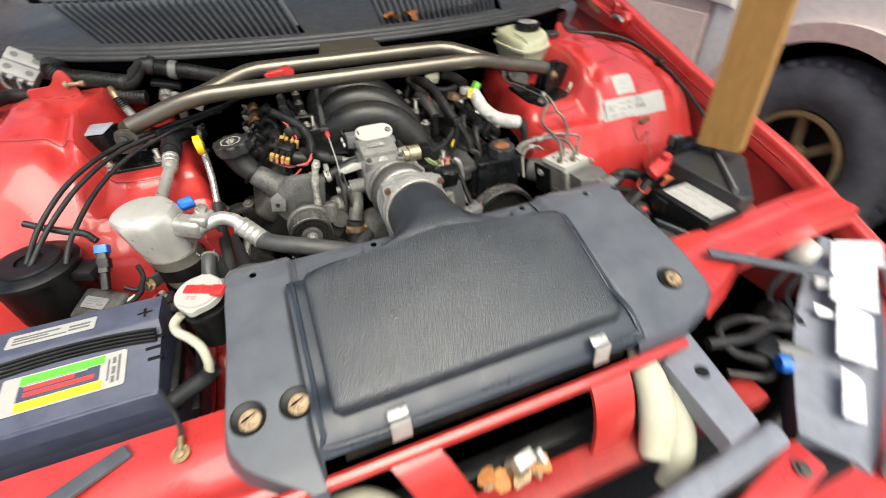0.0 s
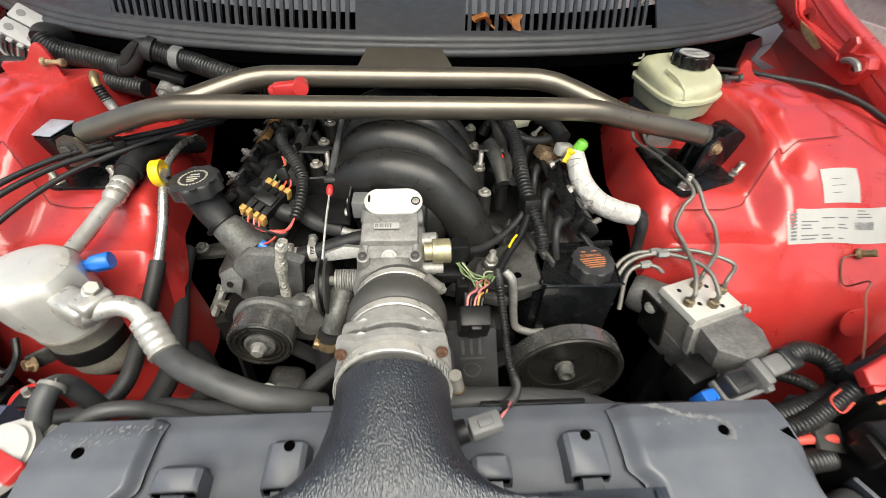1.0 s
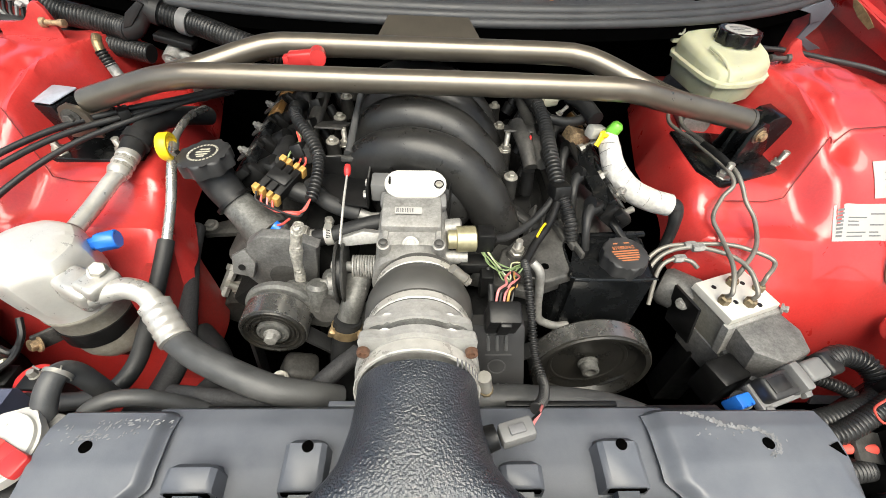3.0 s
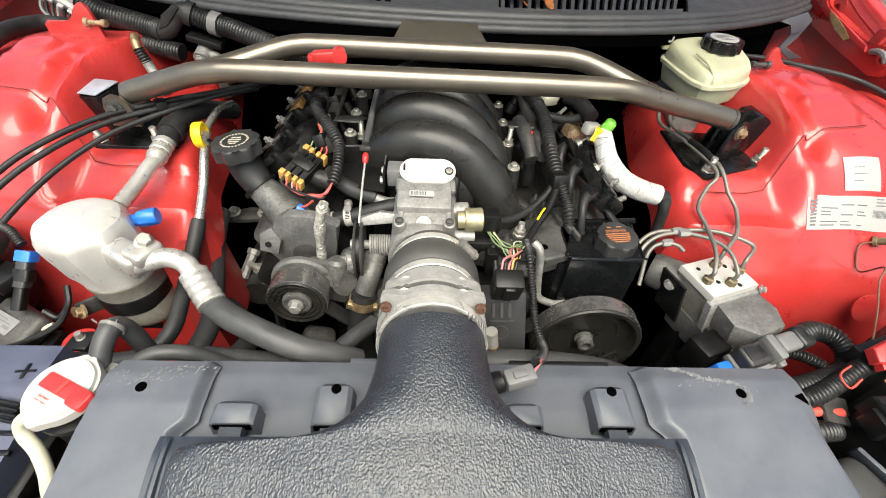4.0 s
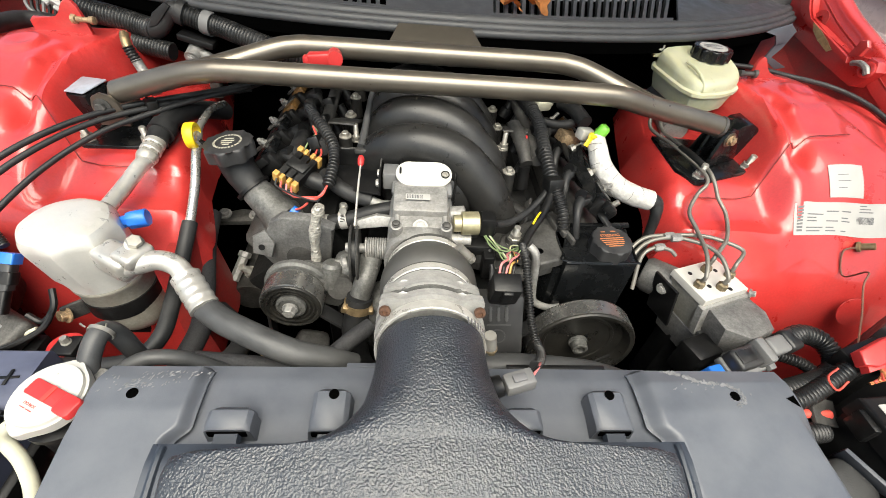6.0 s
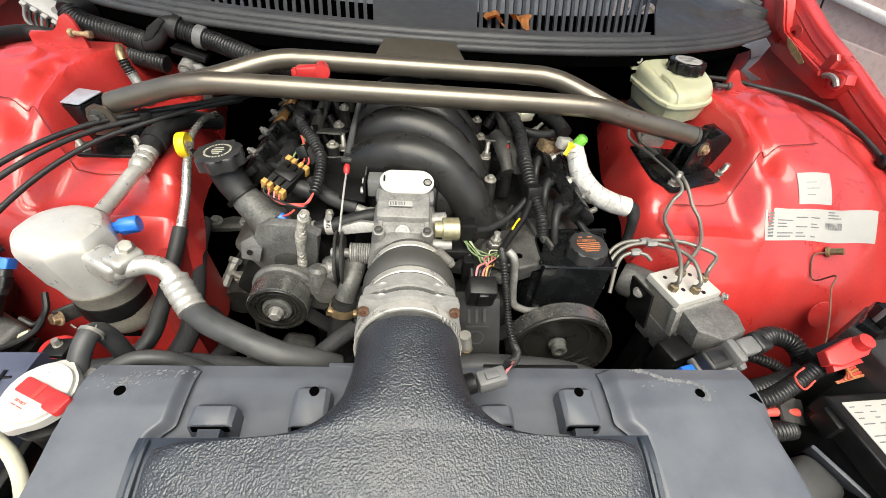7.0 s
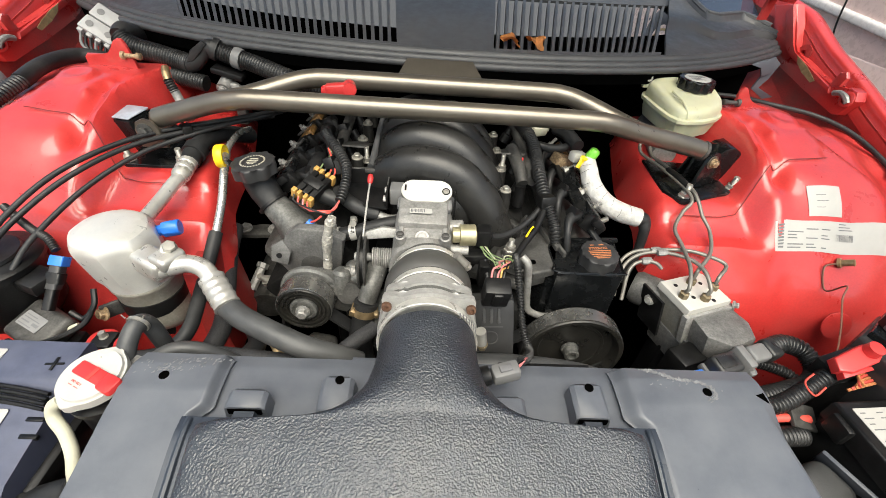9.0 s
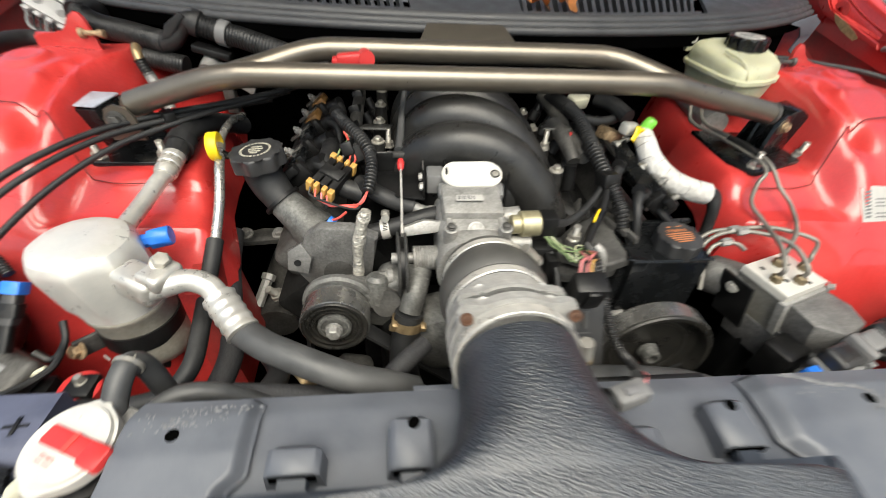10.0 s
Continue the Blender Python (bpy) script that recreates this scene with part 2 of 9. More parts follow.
def part(name, bm, material, parent, label="", sharp=38):
    """One mesh under a thing or part. The bmesh is in world places."""
    bmesh.ops.recalc_face_normals(bm, faces=bm.faces)
    limit = radians(sharp)
    for e in bm.edges:
        e.smooth = len(e.link_faces) == 2 and e.calc_face_angle(0) < limit
    for f in bm.faces:
        f.smooth = True
    lo = [min(v.co[i] for v in bm.verts) for i in range(3)]
    hi = [max(v.co[i] for v in bm.verts) for i in range(3)]
    c = Vector([(a + b) / 2 for a, b in zip(lo, hi)])
    bmesh.ops.translate(bm, verts=bm.verts, vec=-c)
    me = bpy.data.meshes.new(name)
    bm.to_mesh(me)
    bm.free()
    me.materials.append(material)
    ob = new(name, me)
    if parent is None:
        ob.location = c
    else:
        ob.parent = parent
        ob.location = c - anchor(parent)
    return tagged(ob, label)


def solo(name, bm, material, label, category, group="", kind="", sharp=38):
    return tagged(part(name, bm, material, None, "", sharp), label, category, group, kind)


def V(p):
    return Vector(p)


def spline(pts, n):
    """Points of a smooth curve through pts, n to each stretch."""
    P = [V(p) for p in pts]
    if len(P) == 2:
        return [P[0].lerp(P[1], i / n) for i in range(n + 1)]
    out = []
    for i in range(len(P) - 1):
        p0 = P[i - 1] if i else P[0] * 2 - P[1]
        p1, p2 = P[i], P[i + 1]
        p3 = P[i + 2] if i + 2 < len(P) else P[i + 1] * 2 - P[i]
        for k in range(n):
            t = k / n
            out.append(0.5 * (2 * p1 + (p2 - p0) * t + (2 * p0 - 5 * p1 + 4 * p2 - p3) * t * t + (3 * p1 - p0 - 3 * p2 + p3) * t ** 3))
    out.append(P[-1])
    return out


def even(path, step):
    """The same line cut into even steps."""
    out, left, last = [path[0]], step, path[0]
    for p in path[1:]:
        d = (p - last).length
        while d >= left and d > 0:
            last = last.lerp(p, left / d)
            out.append(last)
            d, left = (p - last).length, step
        left -= d
        last = p
    if (out[-1] - path[-1]).length > step * 0.3:
        out.append(path[-1])
    return out


def sweep(path, radii, seg=12, bm=None, cap=True, squash=1.0):
    bm = bm or bmesh.new()
    up, rings = None, []
    for i, p in enumerate(path):
        a, b = path[max(i - 1, 0)], path[min(i + 1, len(path) - 1)]
        d = (b - a).normalized()
        if up is None:
            up = Vector((0, 0, 1)) if abs(d.z) < 0.9 else Vector((0, 1, 0))
        side = d.cross(up).normalized()
        up = side.cross(d).normalized()
        r = radii[i] if isinstance(radii, (list, tuple)) else radii
        rings.append([bm.verts.new(p + r * (math.cos(t) * side + squash * math.sin(t) * up)) for t in (2 * math.pi * k / seg for k in range(seg))])
    for a, b in zip(rings, rings[1:]):
        for k in range(seg):
            bm.faces.new((a[k], a[(k + 1) % seg], b[(k + 1) % seg], b[k]))
    if cap:
        bm.faces.new(rings[0][::-1])
        bm.faces.new(rings[-1])
    return bm


def tube(pts, r, seg=12, n=8, bm=None, squash=1.0, cap=True):
    path = spline(pts, n)
    if isinstance(r, (list, tuple)):
        k = [i * (len(r) - 1) / (len(path) - 1) for i in range(len(path))]
        r = [r[int(x)] + (r[min(int(x) + 1, len(r) - 1)] - r[int(x)]) * (x - int(x)) for x in k]
    return sweep(path, r, seg, bm, cap, squash)


def ribbed(pts, r, pitch=0.004, depth=0.0014, seg=12, bm=None):
    """A corrugated hose."""
    path = even(spline(pts, 14), pitch / 4)
    return sweep(path, [r - depth * (0, 0.15, 1, 0.85)[i % 4] for i in range(len(path))], seg, bm)


def basis(origin, axis):
    z = V(axis).normalized()
    x = Vector((1, 0, 0)) if abs(z.x) < 0.8 else Vector((0, 1, 0))
    y = z.cross(x).normalized()
    x = y.cross(z)
    m = Matrix((x, y, z)).transposed().to_4x4()
    m.translation = origin
    return m


def lathe(profile, origin, axis, seg=28, bm=None, turn=0.0):
    """profile: (height along axis, radius) pairs."""
    bm = bm or bmesh.new()
    m = basis(origin, axis)
    rings = []
    for h, r in profile:
        if r <= 1e-6:
            rings.append([bm.verts.new(m @ Vector((0, 0, h)))])
        else:
            rings.append([bm.verts.new(m @ Vector((r * math.cos(turn + 2 * math.pi * k / seg), r * math.sin(turn + 2 * math.pi * k / seg), h))) for k in range(seg)])
    for a, b in zip(rings, rings[1:]):
        for k in range(seg):
            k2 = (k + 1) % seg
            if len(a) == 1 and len(b) == 1:
                continue
            if len(a) == 1:
                bm.faces.new((a[0], b[k2], b[k]))
            elif len(b) == 1:
                bm.faces.new((a[k], a[k2], b[0]))
            else:
                bm.faces.new((a[k], a[k2], b[k2], b[k]))
    if len(rings[0]) > 1 and len(rings[-1]) > 1:
        for k in range(seg):
            bm.faces.new((rings[-1][k], rings[-1][(k + 1) % seg], rings[0][(k + 1) % seg], rings[0][k]))
        return bm
    for ring, flip in ((rings[0], True), (rings[-1], False)):
        if len(ring) > 1:
            bm.faces.new(ring[::-1] if flip else ring)
    return bm


def rbox(center, size, bevel=0.003, rot=None, bm=None, segs=2):
    """A box with rounded edges. rot: degrees about x, y, z."""
    tmp = bmesh.new()
    bmesh.ops.create_cube(tmp, size=1)
    bmesh.ops.scale(tmp, vec=size, verts=tmp.verts)
    if bevel:
        bmesh.ops.bevel(tmp, geom=tmp.edges[:], offset=min(bevel, min(size) * 0.45), segments=segs, affect="EDGES", profile=0.5)
    m = pose(*center, *(rot or (0, 0, 0)))
    bmesh.ops.transform(tmp, matrix=m, verts=tmp.verts)
    return merge(bm, tmp)


def merge(bm, tmp):
    if bm is None:
        return tmp
    me = bpy.data.meshes.new("merge")
    tmp.to_mesh(me)
    tmp.free()
    bm.from_mesh(me)
    bpy.data.meshes.remove(me)
    return bm


def prism(outline, z0, z1, m=None, bevel=0.002, bm=None, segs=2):
    """An outline in the plane, raised from z0 to z1, with rounded edges, laid at the pose m."""
    tmp = bmesh.new()
    low = [tmp.verts.new((x, y, z0)) for x, y in outline]
    top = [tmp.verts.new((x, y, z1)) for x, y in outline]
    tmp.faces.new(low[::-1])
    tmp.faces.new(top)
    for i in range(len(low)):
        j = (i + 1) % len(low)
        tmp.faces.new((low[i], low[j], top[j], top[i]))
    if bevel:
        bmesh.ops.bevel(tmp, geom=[e for e in tmp.edges if all(v in top for v in e.verts)], offset=bevel, segments=segs, affect="EDGES", profile=0.5)
    if m is not None:
        bmesh.ops.transform(tmp, matrix=m, verts=tmp.verts)
    return merge(bm, tmp)


def loft(sections, bm=None, cap=True, closed=True):
    bm = bm or bmesh.new()
    rings = [[bm.verts.new(p) for p in s] for s in sections]
    n = len(rings[0])
    for a, b in zip(rings, rings[1:]):
        for k in range(n if closed else n - 1):
            k2 = (k + 1) % n
            bm.faces.new((a[k], a[k2], b[k2], b[k]))
    if cap and closed:
        bm.faces.new(rings[0][::-1])
        bm.faces.new(rings[-1])
    return bm


def sheet(fn, us, vs, thick=0.0):
    """A surface fn(u, v) over the grid, with thickness downwards."""
    bm = bmesh.new()
    grid = [[bm.verts.new(fn(u, v)) for v in vs] for u in us]
    for i in range(len(us) - 1):
        for j in range(len(vs) - 1):
            bm.faces.new((grid[i][j], grid[i + 1][j], grid[i + 1][j + 1], grid[i][j + 1]))
    if thick:
        bmesh.ops.recalc_face_normals(bm, faces=bm.faces)
        bmesh.ops.solidify(bm, geom=bm.faces[:], thickness=thick)
    return bm


def span(a, b, n):
    return [a + (b - a) * i / n for i in range(n + 1)]


def step(x, a, b):
    t = min(1, max(0, (x - a) / (b - a)))
    return t * t * (3 - 2 * t)


def ramp_of(x, table):
    for (x0, y0), (x1, y1) in zip(table, table[1:]):
        if x <= x1:
            return y0 + (y1 - y0) * min(1, max(0, (x - x0) / (x1 - x0)))
    return table[-1][1]


def hexbolt(p, axis, r=0.006, h=0.006, washer=1.5, bm=None):
    bm = lathe([(0, 0), (0, r * washer), (h * 0.25, r * washer), (h * 0.3, r * 1.1)], p, axis, 16, bm)
    return lathe([(h * 0.25, 0), (h * 0.25, r), (h * 0.9, r), (h, r * 0.85), (h, 0)], p, axis, 6, bm)


def stud(p, axis, r=0.005, h=0.025, bm=None):
    bm = lathe([(0, 0), (0, r * 2.0), (0.002, r * 2.0), (0.003, r * 1.7), (0.009, r * 1.7)], p, axis, 6, bm)
    prof = [(0.009, r * 1.1)]
    k = 0
    while 0.009 + k * 0.002 < h:
        prof += [(0.009 + k * 0.002, r), (0.010 + k * 0.002, r * 0.86)]
        k += 1
    prof += [(h, r * 0.8), (h + 0.001, 0)]
    return lathe(prof, p, axis, 10, bm)


def rounded(w, d, r, n=5, cx=0.0, cy=0.0):
    """A rounded rectangle's outline."""
    out = []
    for sx, sy, a in ((1, 1, 0), (-1, 1, 90), (-1, -1, 180), (1, -1, 270)):
        for k in range(n + 1):
            t = radians(a + 90 * k / n)
            out.append((cx + sx * (w / 2 - r) + r * math.cos(t), cy + sy * (d / 2 - r) + r * math.sin(t)))
    return out


def lettering(text, size, m, material, parent, name="lettering", align="CENTER"):
    cu = bpy.data.curves.new(name, "FONT")
    cu.body, cu.size, cu.extrude, cu.align_x, cu.align_y = text, size, 0.0002, align, "CENTER"
    tmp = new("text_tmp", cu)
    me = bpy.data.meshes.new_from_object(tmp)
    bpy.data.objects.remove(tmp)
    bm = bmesh.new()
    bm.from_mesh(me)
    bpy.data.meshes.remove(me)
    bmesh.ops.transform(bm, matrix=m, verts=bm.verts)
    return part(name, bm, material, parent)


def facing(origin, normal, right):
    """A pose whose z is the normal and whose x runs towards right."""
    z = V(normal).normalized()
    x = (V(right) - z * V(right).dot(z)).normalized()
    y = z.cross(x)
    m = Matrix((x, y, z)).transposed().to_4x4()
    m.translation = origin
    return m


def bars(m, rows, material, parent, name="print", h=0.0004):
    """Lines of print that cannot be read: (x, y, width, height) on the pose m."""
    bm = bmesh.new()
    for x, y, w, d in rows:
        prism([(x, y - d / 2), (x + w, y - d / 2), (x + w, y + d / 2), (x, y + d / 2)], 0, h, m, 0, bm)
    return part(name, bm, material, parent)


# ---- ground and car body ----
solo("ground", sheet(lambda u, v: (u, v, 0.0), span(-60, 60, 24), span(-60, 60, 24)), ASPHALT, "plain grey asphalt ground", "ground", kind="structure")

TOWER_Y = [(-0.4, 0.40), (-0.245, 0.44), (-0.225, 0.60), (-0.205, 0.69), (-0.15, 0.768), (-0.10, 0.83), (-0.05, 0.868), (0.0, 0.884), (0.06, 0.902), (0.13, 0.91), (0.2, 0.905), (0.26, 0.88), (0.34, 0.82)]


SEAM = [(0.36, -0.082), (0.43, -0.086), (0.505, -0.086), (0.535, -0.08), (0.553, -0.062), (0.585, -0.034), (0.628, -0.016), (0.70, -0.012), (0.735, 0.4)]


def seam_y(ax, s):
    return ramp_of(ax, SEAM) + (0.009 if s < 0 else 0.0)


def tower_inner(y, s=-1):
    if s > 0:
        return ramp_of(y, [(-0.3, 0.56), (-0.21, 0.5), (-0.17, 0.425), (-0.14, 0.375), (-0.06, 0.378), (0.0, 0.386), (0.09, 0.39), (0.2, 0.42), (0.34, 0.46)])
    return ramp_of(y, [(-0.3, 0.345), (-0.13, 0.352), (-0.06, 0.372), (0.0, 0.382), (0.09, 0.39), (0.2, 0.42), (0.34, 0.46)])


def tower_height(ax, y, s=-1):
    """The stamped spring tower: a low inner shelf, a high outer hump and an overlapped sheet edge."""
    hump = (ramp_of(y, TOWER_Y) + ramp_of(y - 0.012, TOWER_Y) + ramp_of(y + 0.012, TOWER_Y)) / 3
    shelf = min(hump, 0.803 - 0.03 * step(-y, 0.05, 0.12))
    edge = 0.555 + 0.012 * step(-y, 0.02, 0.14) - 0.03 * step(y, 0.05, 0.16)
    z = shelf + (hump - shelf) * step(ax, edge - 0.012, edge + 0.03)
    z -= 0.012 * math.exp(-((ax - edge - 0.05) / 0.012) ** 2) * step(y, -0.09, -0.02) * step(0.12 - y, 0, 0.05)
    z -= 0.009 * math.exp(-((ax - 0.61) / 0.022) ** 2 - ((y + 0.045) / 0.03) ** 2)
    d = math.hypot(ax - 0.668, y - 0.098)
    z += 0.007 * (1 - step(d, 0.026, 0.036)) - 0.003 * (1 - step(d, 0.0, 0.02))
    z += 0.004 * (1 - step(math.hypot(ax - 0.6, y - 0.085), 0.006, 0.011)) + 0.003 * (1 - step(math.hypot(ax - 0.625, y - 0.045), 0.006, 0.011))
    # the outer fold runs from the boss towards the fender, with a lower flat panel beyond it
    fold = 0.70 + 0.55 * max(0.0, 0.07 - y)
    z -= 0.022 * step(ax, fold, fold + 0.035) * step(y, -0.13, -0.03) + 0.018 * step(ax, 0.79, 0.85)
    # soft channel swept round the shelf, and old dents in the panel
    z -= 0.010 * math.exp(-((ax - 0.595 - 0.5 * (y + 0.05)) / 0.02) ** 2 - ((y + 0.045) / 0.035) ** 2)
    z -= 0.005 * math.exp(-((ax - 0.56) / 0.03) ** 2 - ((y + 0.135) / 0.022) ** 2)
    z += 0.0025 * math.sin(46 * ax + 21 * y) * math.sin(38 * y - 17 * ax) * step(ax, 0.5, 0.58)
    z += 0.0045 * step(y - seam_y(ax, s), -0.002, 0.002)
    u = ax - tower_inner(y, s)
    z -= 0.13 * (1 - step(u, -0.02, 0.045)) ** 2
    return z


def build_body():
    car = thing("sports_car", (0, 0.3, 0.0), "red sports car with its bonnet open, front body shell", "car")
    us = span(0.0, 0.06, 14) + span(0.066, 0.27, 38) + span(0.278, 0.49, 22)
    vs = span(-0.40, -0.26, 4) + span(-0.255, 0.16, 75) + span(0.17, 0.34, 14)
    for s in (1, -1):
        part("strut_tower", sheet(lambda u, v: (s * (tower_inner(v, s) + u * (0.875 - tower_inner(v, s)) / 0.49), v, tower_height(tower_inner(v, s) + u * (0.875 - tower_inner(v, s)) / 0.49, v, s)), us, vs), RED, car, "stamped red strut tower")
        part("weld_seam", tube([(s * x, seam_y(x, s) - 0.001, tower_height(x, seam_y(x, s) + 0.006, s)) for x in span(0.435, 0.70, 48)], 0.0008, 6, 2), RUSTY_RED, car, "dark rusty sheet edge")
        if s < 0:
            wall = [[(-tower_inner(y) - 0.012, y, 0.735), (-tower_inner(y) - 0.005, y - 0.01, 0.66), (-tower_inner(y) + 0.012, y - 0.02, 0.56), (-tower_inner(y) - 0.03, y - 0.02, 0.56), (-tower_inner(y) - 0.04, y, 0.735)] for y in span(-0.23, -0.09, 8)]
            part("frame_rail", loft(wall), RED_DUSTY, car, "dusty red frame rail")
        # bonnet hinge stay behind the tower: a stamped fin with a folded foot and a ball stud
        if s > 0:
            wing = [(0.588, 0.87), (0.584, 0.893), (0.594, 0.906), (0.602, 0.916), (0.6, 0.936), (0.602, 0.946), (0.607, 0.952), (0.614, 0.95), (0.619, 0.944), (0.624, 0.932), (0.633, 0.924), (0.65, 0.919), (0.68, 0.914), (0.684, 0.907), (0.68, 0.87)]
        else:
            wing = [(-0.585, 0.87), (-0.587, 0.893), (-0.59, 0.925), (-0.594, 0.944), (-0.597, 0.956), (-0.602, 0.963), (-0.609, 0.964), (-0.617, 0.959), (-0.623, 0.952), (-0.628, 0.941), (-0.634, 0.936), (-0.65, 0.934), (-0.674, 0.934), (-0.68, 0.928), (-0.68, 0.87)]
        part("tower_stay", prism(wing if s < 0 else wing[::-1], -0.003, 0.003, Matrix(((1, 0, 0, 0), (0, 0, -1, 0.153), (0, 1, 0, 0), (0, 0, 0, 1))), 0.0018), RED, car, "stamped red stay fin")
        part("stay_stud", lathe([(0, 0), (0, 0.008), (0.006, 0.007), (0.007, 0.0045), (0.028, 0.0042), (0.029, 0.0062), (0.036, 0.0062), (0.038, 0)], (s * 0.608, 0.149, 0.921 if s > 0 else 0.935), (-s, -0.1, 0.02), 12), RUSTY if s < 0 else CAST_DARK, car, "rusty ball stud")
        part("inner_fender", fender_wall(s), RED_DUSTY, car, "dusty red inner fender wall")
        part("fender", fender_skin(s), RED, car, "glossy red fender")
        # one apron is black, not red: the shade there is in its colour
        part("apron", rbox((s * 0.66, -0.46, 0.46), (0.4, 0.5, 0.01), 0.003), RED_DUSTY if s < 0 else SHADE_BLACK, car)
        # hinge bracket: a folded channel that stands proud of the wall, with an eye at its lower end
        def flat(pts, x0, x1, bev=0.003):
            return prism(pts if s > 0 else pts[::-1], x0, x1, Matrix(((0, 0, -s, s * 0.895), (1, 0, 0, 0), (0, 1, 0, 0), (0, 0, 0, 1))), bev)
        band = [(0.56, 1.045), (0.53, 1.01), (0.463, 0.938), (0.43, 0.925), (0.324, 0.907), (0.212, 0.888), (0.196, 0.893), (0.176, 0.93), (0.184, 0.947), (0.206, 0.95), (0.226, 0.94), (0.25, 0.935), (0.33, 0.953), (0.402, 0.968), (0.418, 0.98), (0.452, 1.025), (0.485, 1.06)]
        part("hinge_bracket", flat(band[::-1], 0.0, 0.022, 0.004), RED, car, "folded red bonnet hinge bracket")
        part("bracket_lip", flat([(0.50, 1.04), (0.44, 0.972), (0.41, 0.957), (0.33, 0.942), (0.245, 0.924), (0.25, 0.935), (0.33, 0.953), (0.402, 0.968), (0.418, 0.98), (0.485, 1.06)][::-1], 0.022, 0.028, 0.002), RED, car, "folded bracket edge")
        part("hinge_eye", lathe([(0, 0.009), (0, 0.016), (0.004, 0.016), (0.006, 0.013), (0.006, 0.009)], (s * 0.873, 0.195, 0.928), (-s, -0.15, 0.1), 24), RED, car)
        part("hinge_eye", lathe([(0, 0.008), (0, 0.02), (0.007, 0.02), (0.008, 0.008)], (s * 0.894, 0.398, 0.968), (-s, -0.15, 0.1), 24), RED_DUSTY, car)
        part("hinge_tab", flat([(0.258, 0.938), (0.232, 0.942), (0.226, 0.962), (0.236, 0.972), (0.25, 0.968)][::-1], 0.016, 0.024, 0.002), RED, car)
        part("hinge_spring", tube([(s * 0.872, 0.235, 0.928), (s * 0.868, 0.215, 0.934), (s * 0.866, 0.196, 0.932), (s * 0.868, 0.186, 0.922)], 0.006, 8), CAST, car, "dull steel hinge spring")
        part("old_label", flat([(0.385, 0.966), (0.372, 0.951), (0.345, 0.938), (0.305, 0.927), (0.296, 0.934), (0.318, 0.945), (0.35, 0.957)][::-1], 0.0284, 0.0292, 0), PAPER, car, "torn brown paper label")
        for y, z in ((0.06, 0.83), (0.13, 0.865)):
            part("wall_stud", lathe([(0, 0), (0, 0.012), (0.004, 0.012), (0.006, 0.006), (0.012, 0.005), (0.012, 0)], (s * 0.894, y, z), (-s, -0.1, 0.1), 14), RED_DUSTY, car)
    for s in (-1, 1):
        # black panel added where only shade lies below each tower
        part("tower_side", rbox((s * 0.47, 0.12, 0.56), (0.02, 0.44, 0.36), 0.004), SHADE_BLACK, car, "panel coloured as black shade below the tower")
    # firewall and the floor of the bay, in black that stands in for shade
    part("firewall", rbox((0, 0.37, 0.62), (1.5, 0.02, 0.64), 0.005), SHADE_BLACK, car, "firewall coloured as black shade")
    part("bay_floor", rbox((0, 0.0, 0.25), (1.7, 1.5, 0.02), 0.004), SHADE_BLACK, car)
    # radiator support and nose
    part("radiator_support", tube([(-0.45, -0.735, 0.688), (-0.2, -0.742, 0.695), (0.1, -0.742, 0.695), (0.3, -0.735, 0.688)], 0.0085, 8, squash=1.2), RED, car, "red upper radiator support rail")
    for x, w, lean in ((-0.152, 0.066, 0.055), (0.155, 0.068, -0.01)):
        rows = []
        for k in range(9):
            t = k / 8
            y, z = -0.735 - 0.06 * math.sin(t * 1.5), 0.695 - 0.006 - 0.12 * t ** 1.6
            rows.append([(x - w / 2 + lean * t, y, z), (x + w / 2 + lean * t, y, z), (x + w / 2 + lean * t, y + 0.006, z - 0.004), (x - w / 2 + lean * t, y + 0.006, z - 0.004)])
        part("support_brace", loft(rows), RED, car, "curved red sheet metal brace")
    part("lower_rail", rbox((0.0, -0.80, 0.56), (0.9, 0.05, 0.04), 0.006), RED_DUSTY, car)
    part("nose_panel", nose_sheet(-1), RED, car, "stamped red headlamp panel")
    part("nose_panel", nose_sheet(1), RED, car, "stamped red headlamp panel")
    part("bumper_skin", bumper(), RED, car, "glossy red bumper cover")
    # paper labels on the sloping face of one tower
    for u0, u1, v0, v1, rows in ((0.585, 0.789, -0.147, -0.1125, "big"), (0.643, 0.702, -0.107, -0.066, "small")):
        lab = part("label", sheet(lambda u, v: (u, v, tower_height(u, v) + 0.0015), span(u0, u1, 12), span(v0, v1, 6), 0.0006), WHITE, car, "white printed paper label")
        rnd = random.Random(3)
        bm = bmesh.new()
        def ink(a0, a1, b0, b1):
            quad = [(a, b, tower_height(a, b) + 0.0022) for a, b in ((a0, b0), (a1, b0), (a1, b1), (a0, b1))]
            bm.faces.new([bm.verts.new(q) for q in quad])
        hh = v1 - v0
        if rows == "big":
            for k in range(8):
                v = v0 + hh * (0.1 + 0.1 * k)
                ink(u0 + 0.004, u0 + 0.013, v, v + hh * 0.06)
                for c0, c1 in ((0.02, 0.05), (0.053, 0.075), (0.08, 0.098)):
                    if rnd.random() < (0.75 if k in (0, 1, 3, 4, 6) else 0.1):
                        ink(u0 + c0, u0 + c0 + (c1 - c0) * rnd.uniform(0.5, 1), v, v + hh * 0.035)
            for k in range(16):
                ink(u0 + 0.108 + 0.002 * k, u0 + 0.108 + 0.002 * k + rnd.uniform(0.0005, 0.0013), v0 + hh * 0.38, v0 + hh * 0.6)
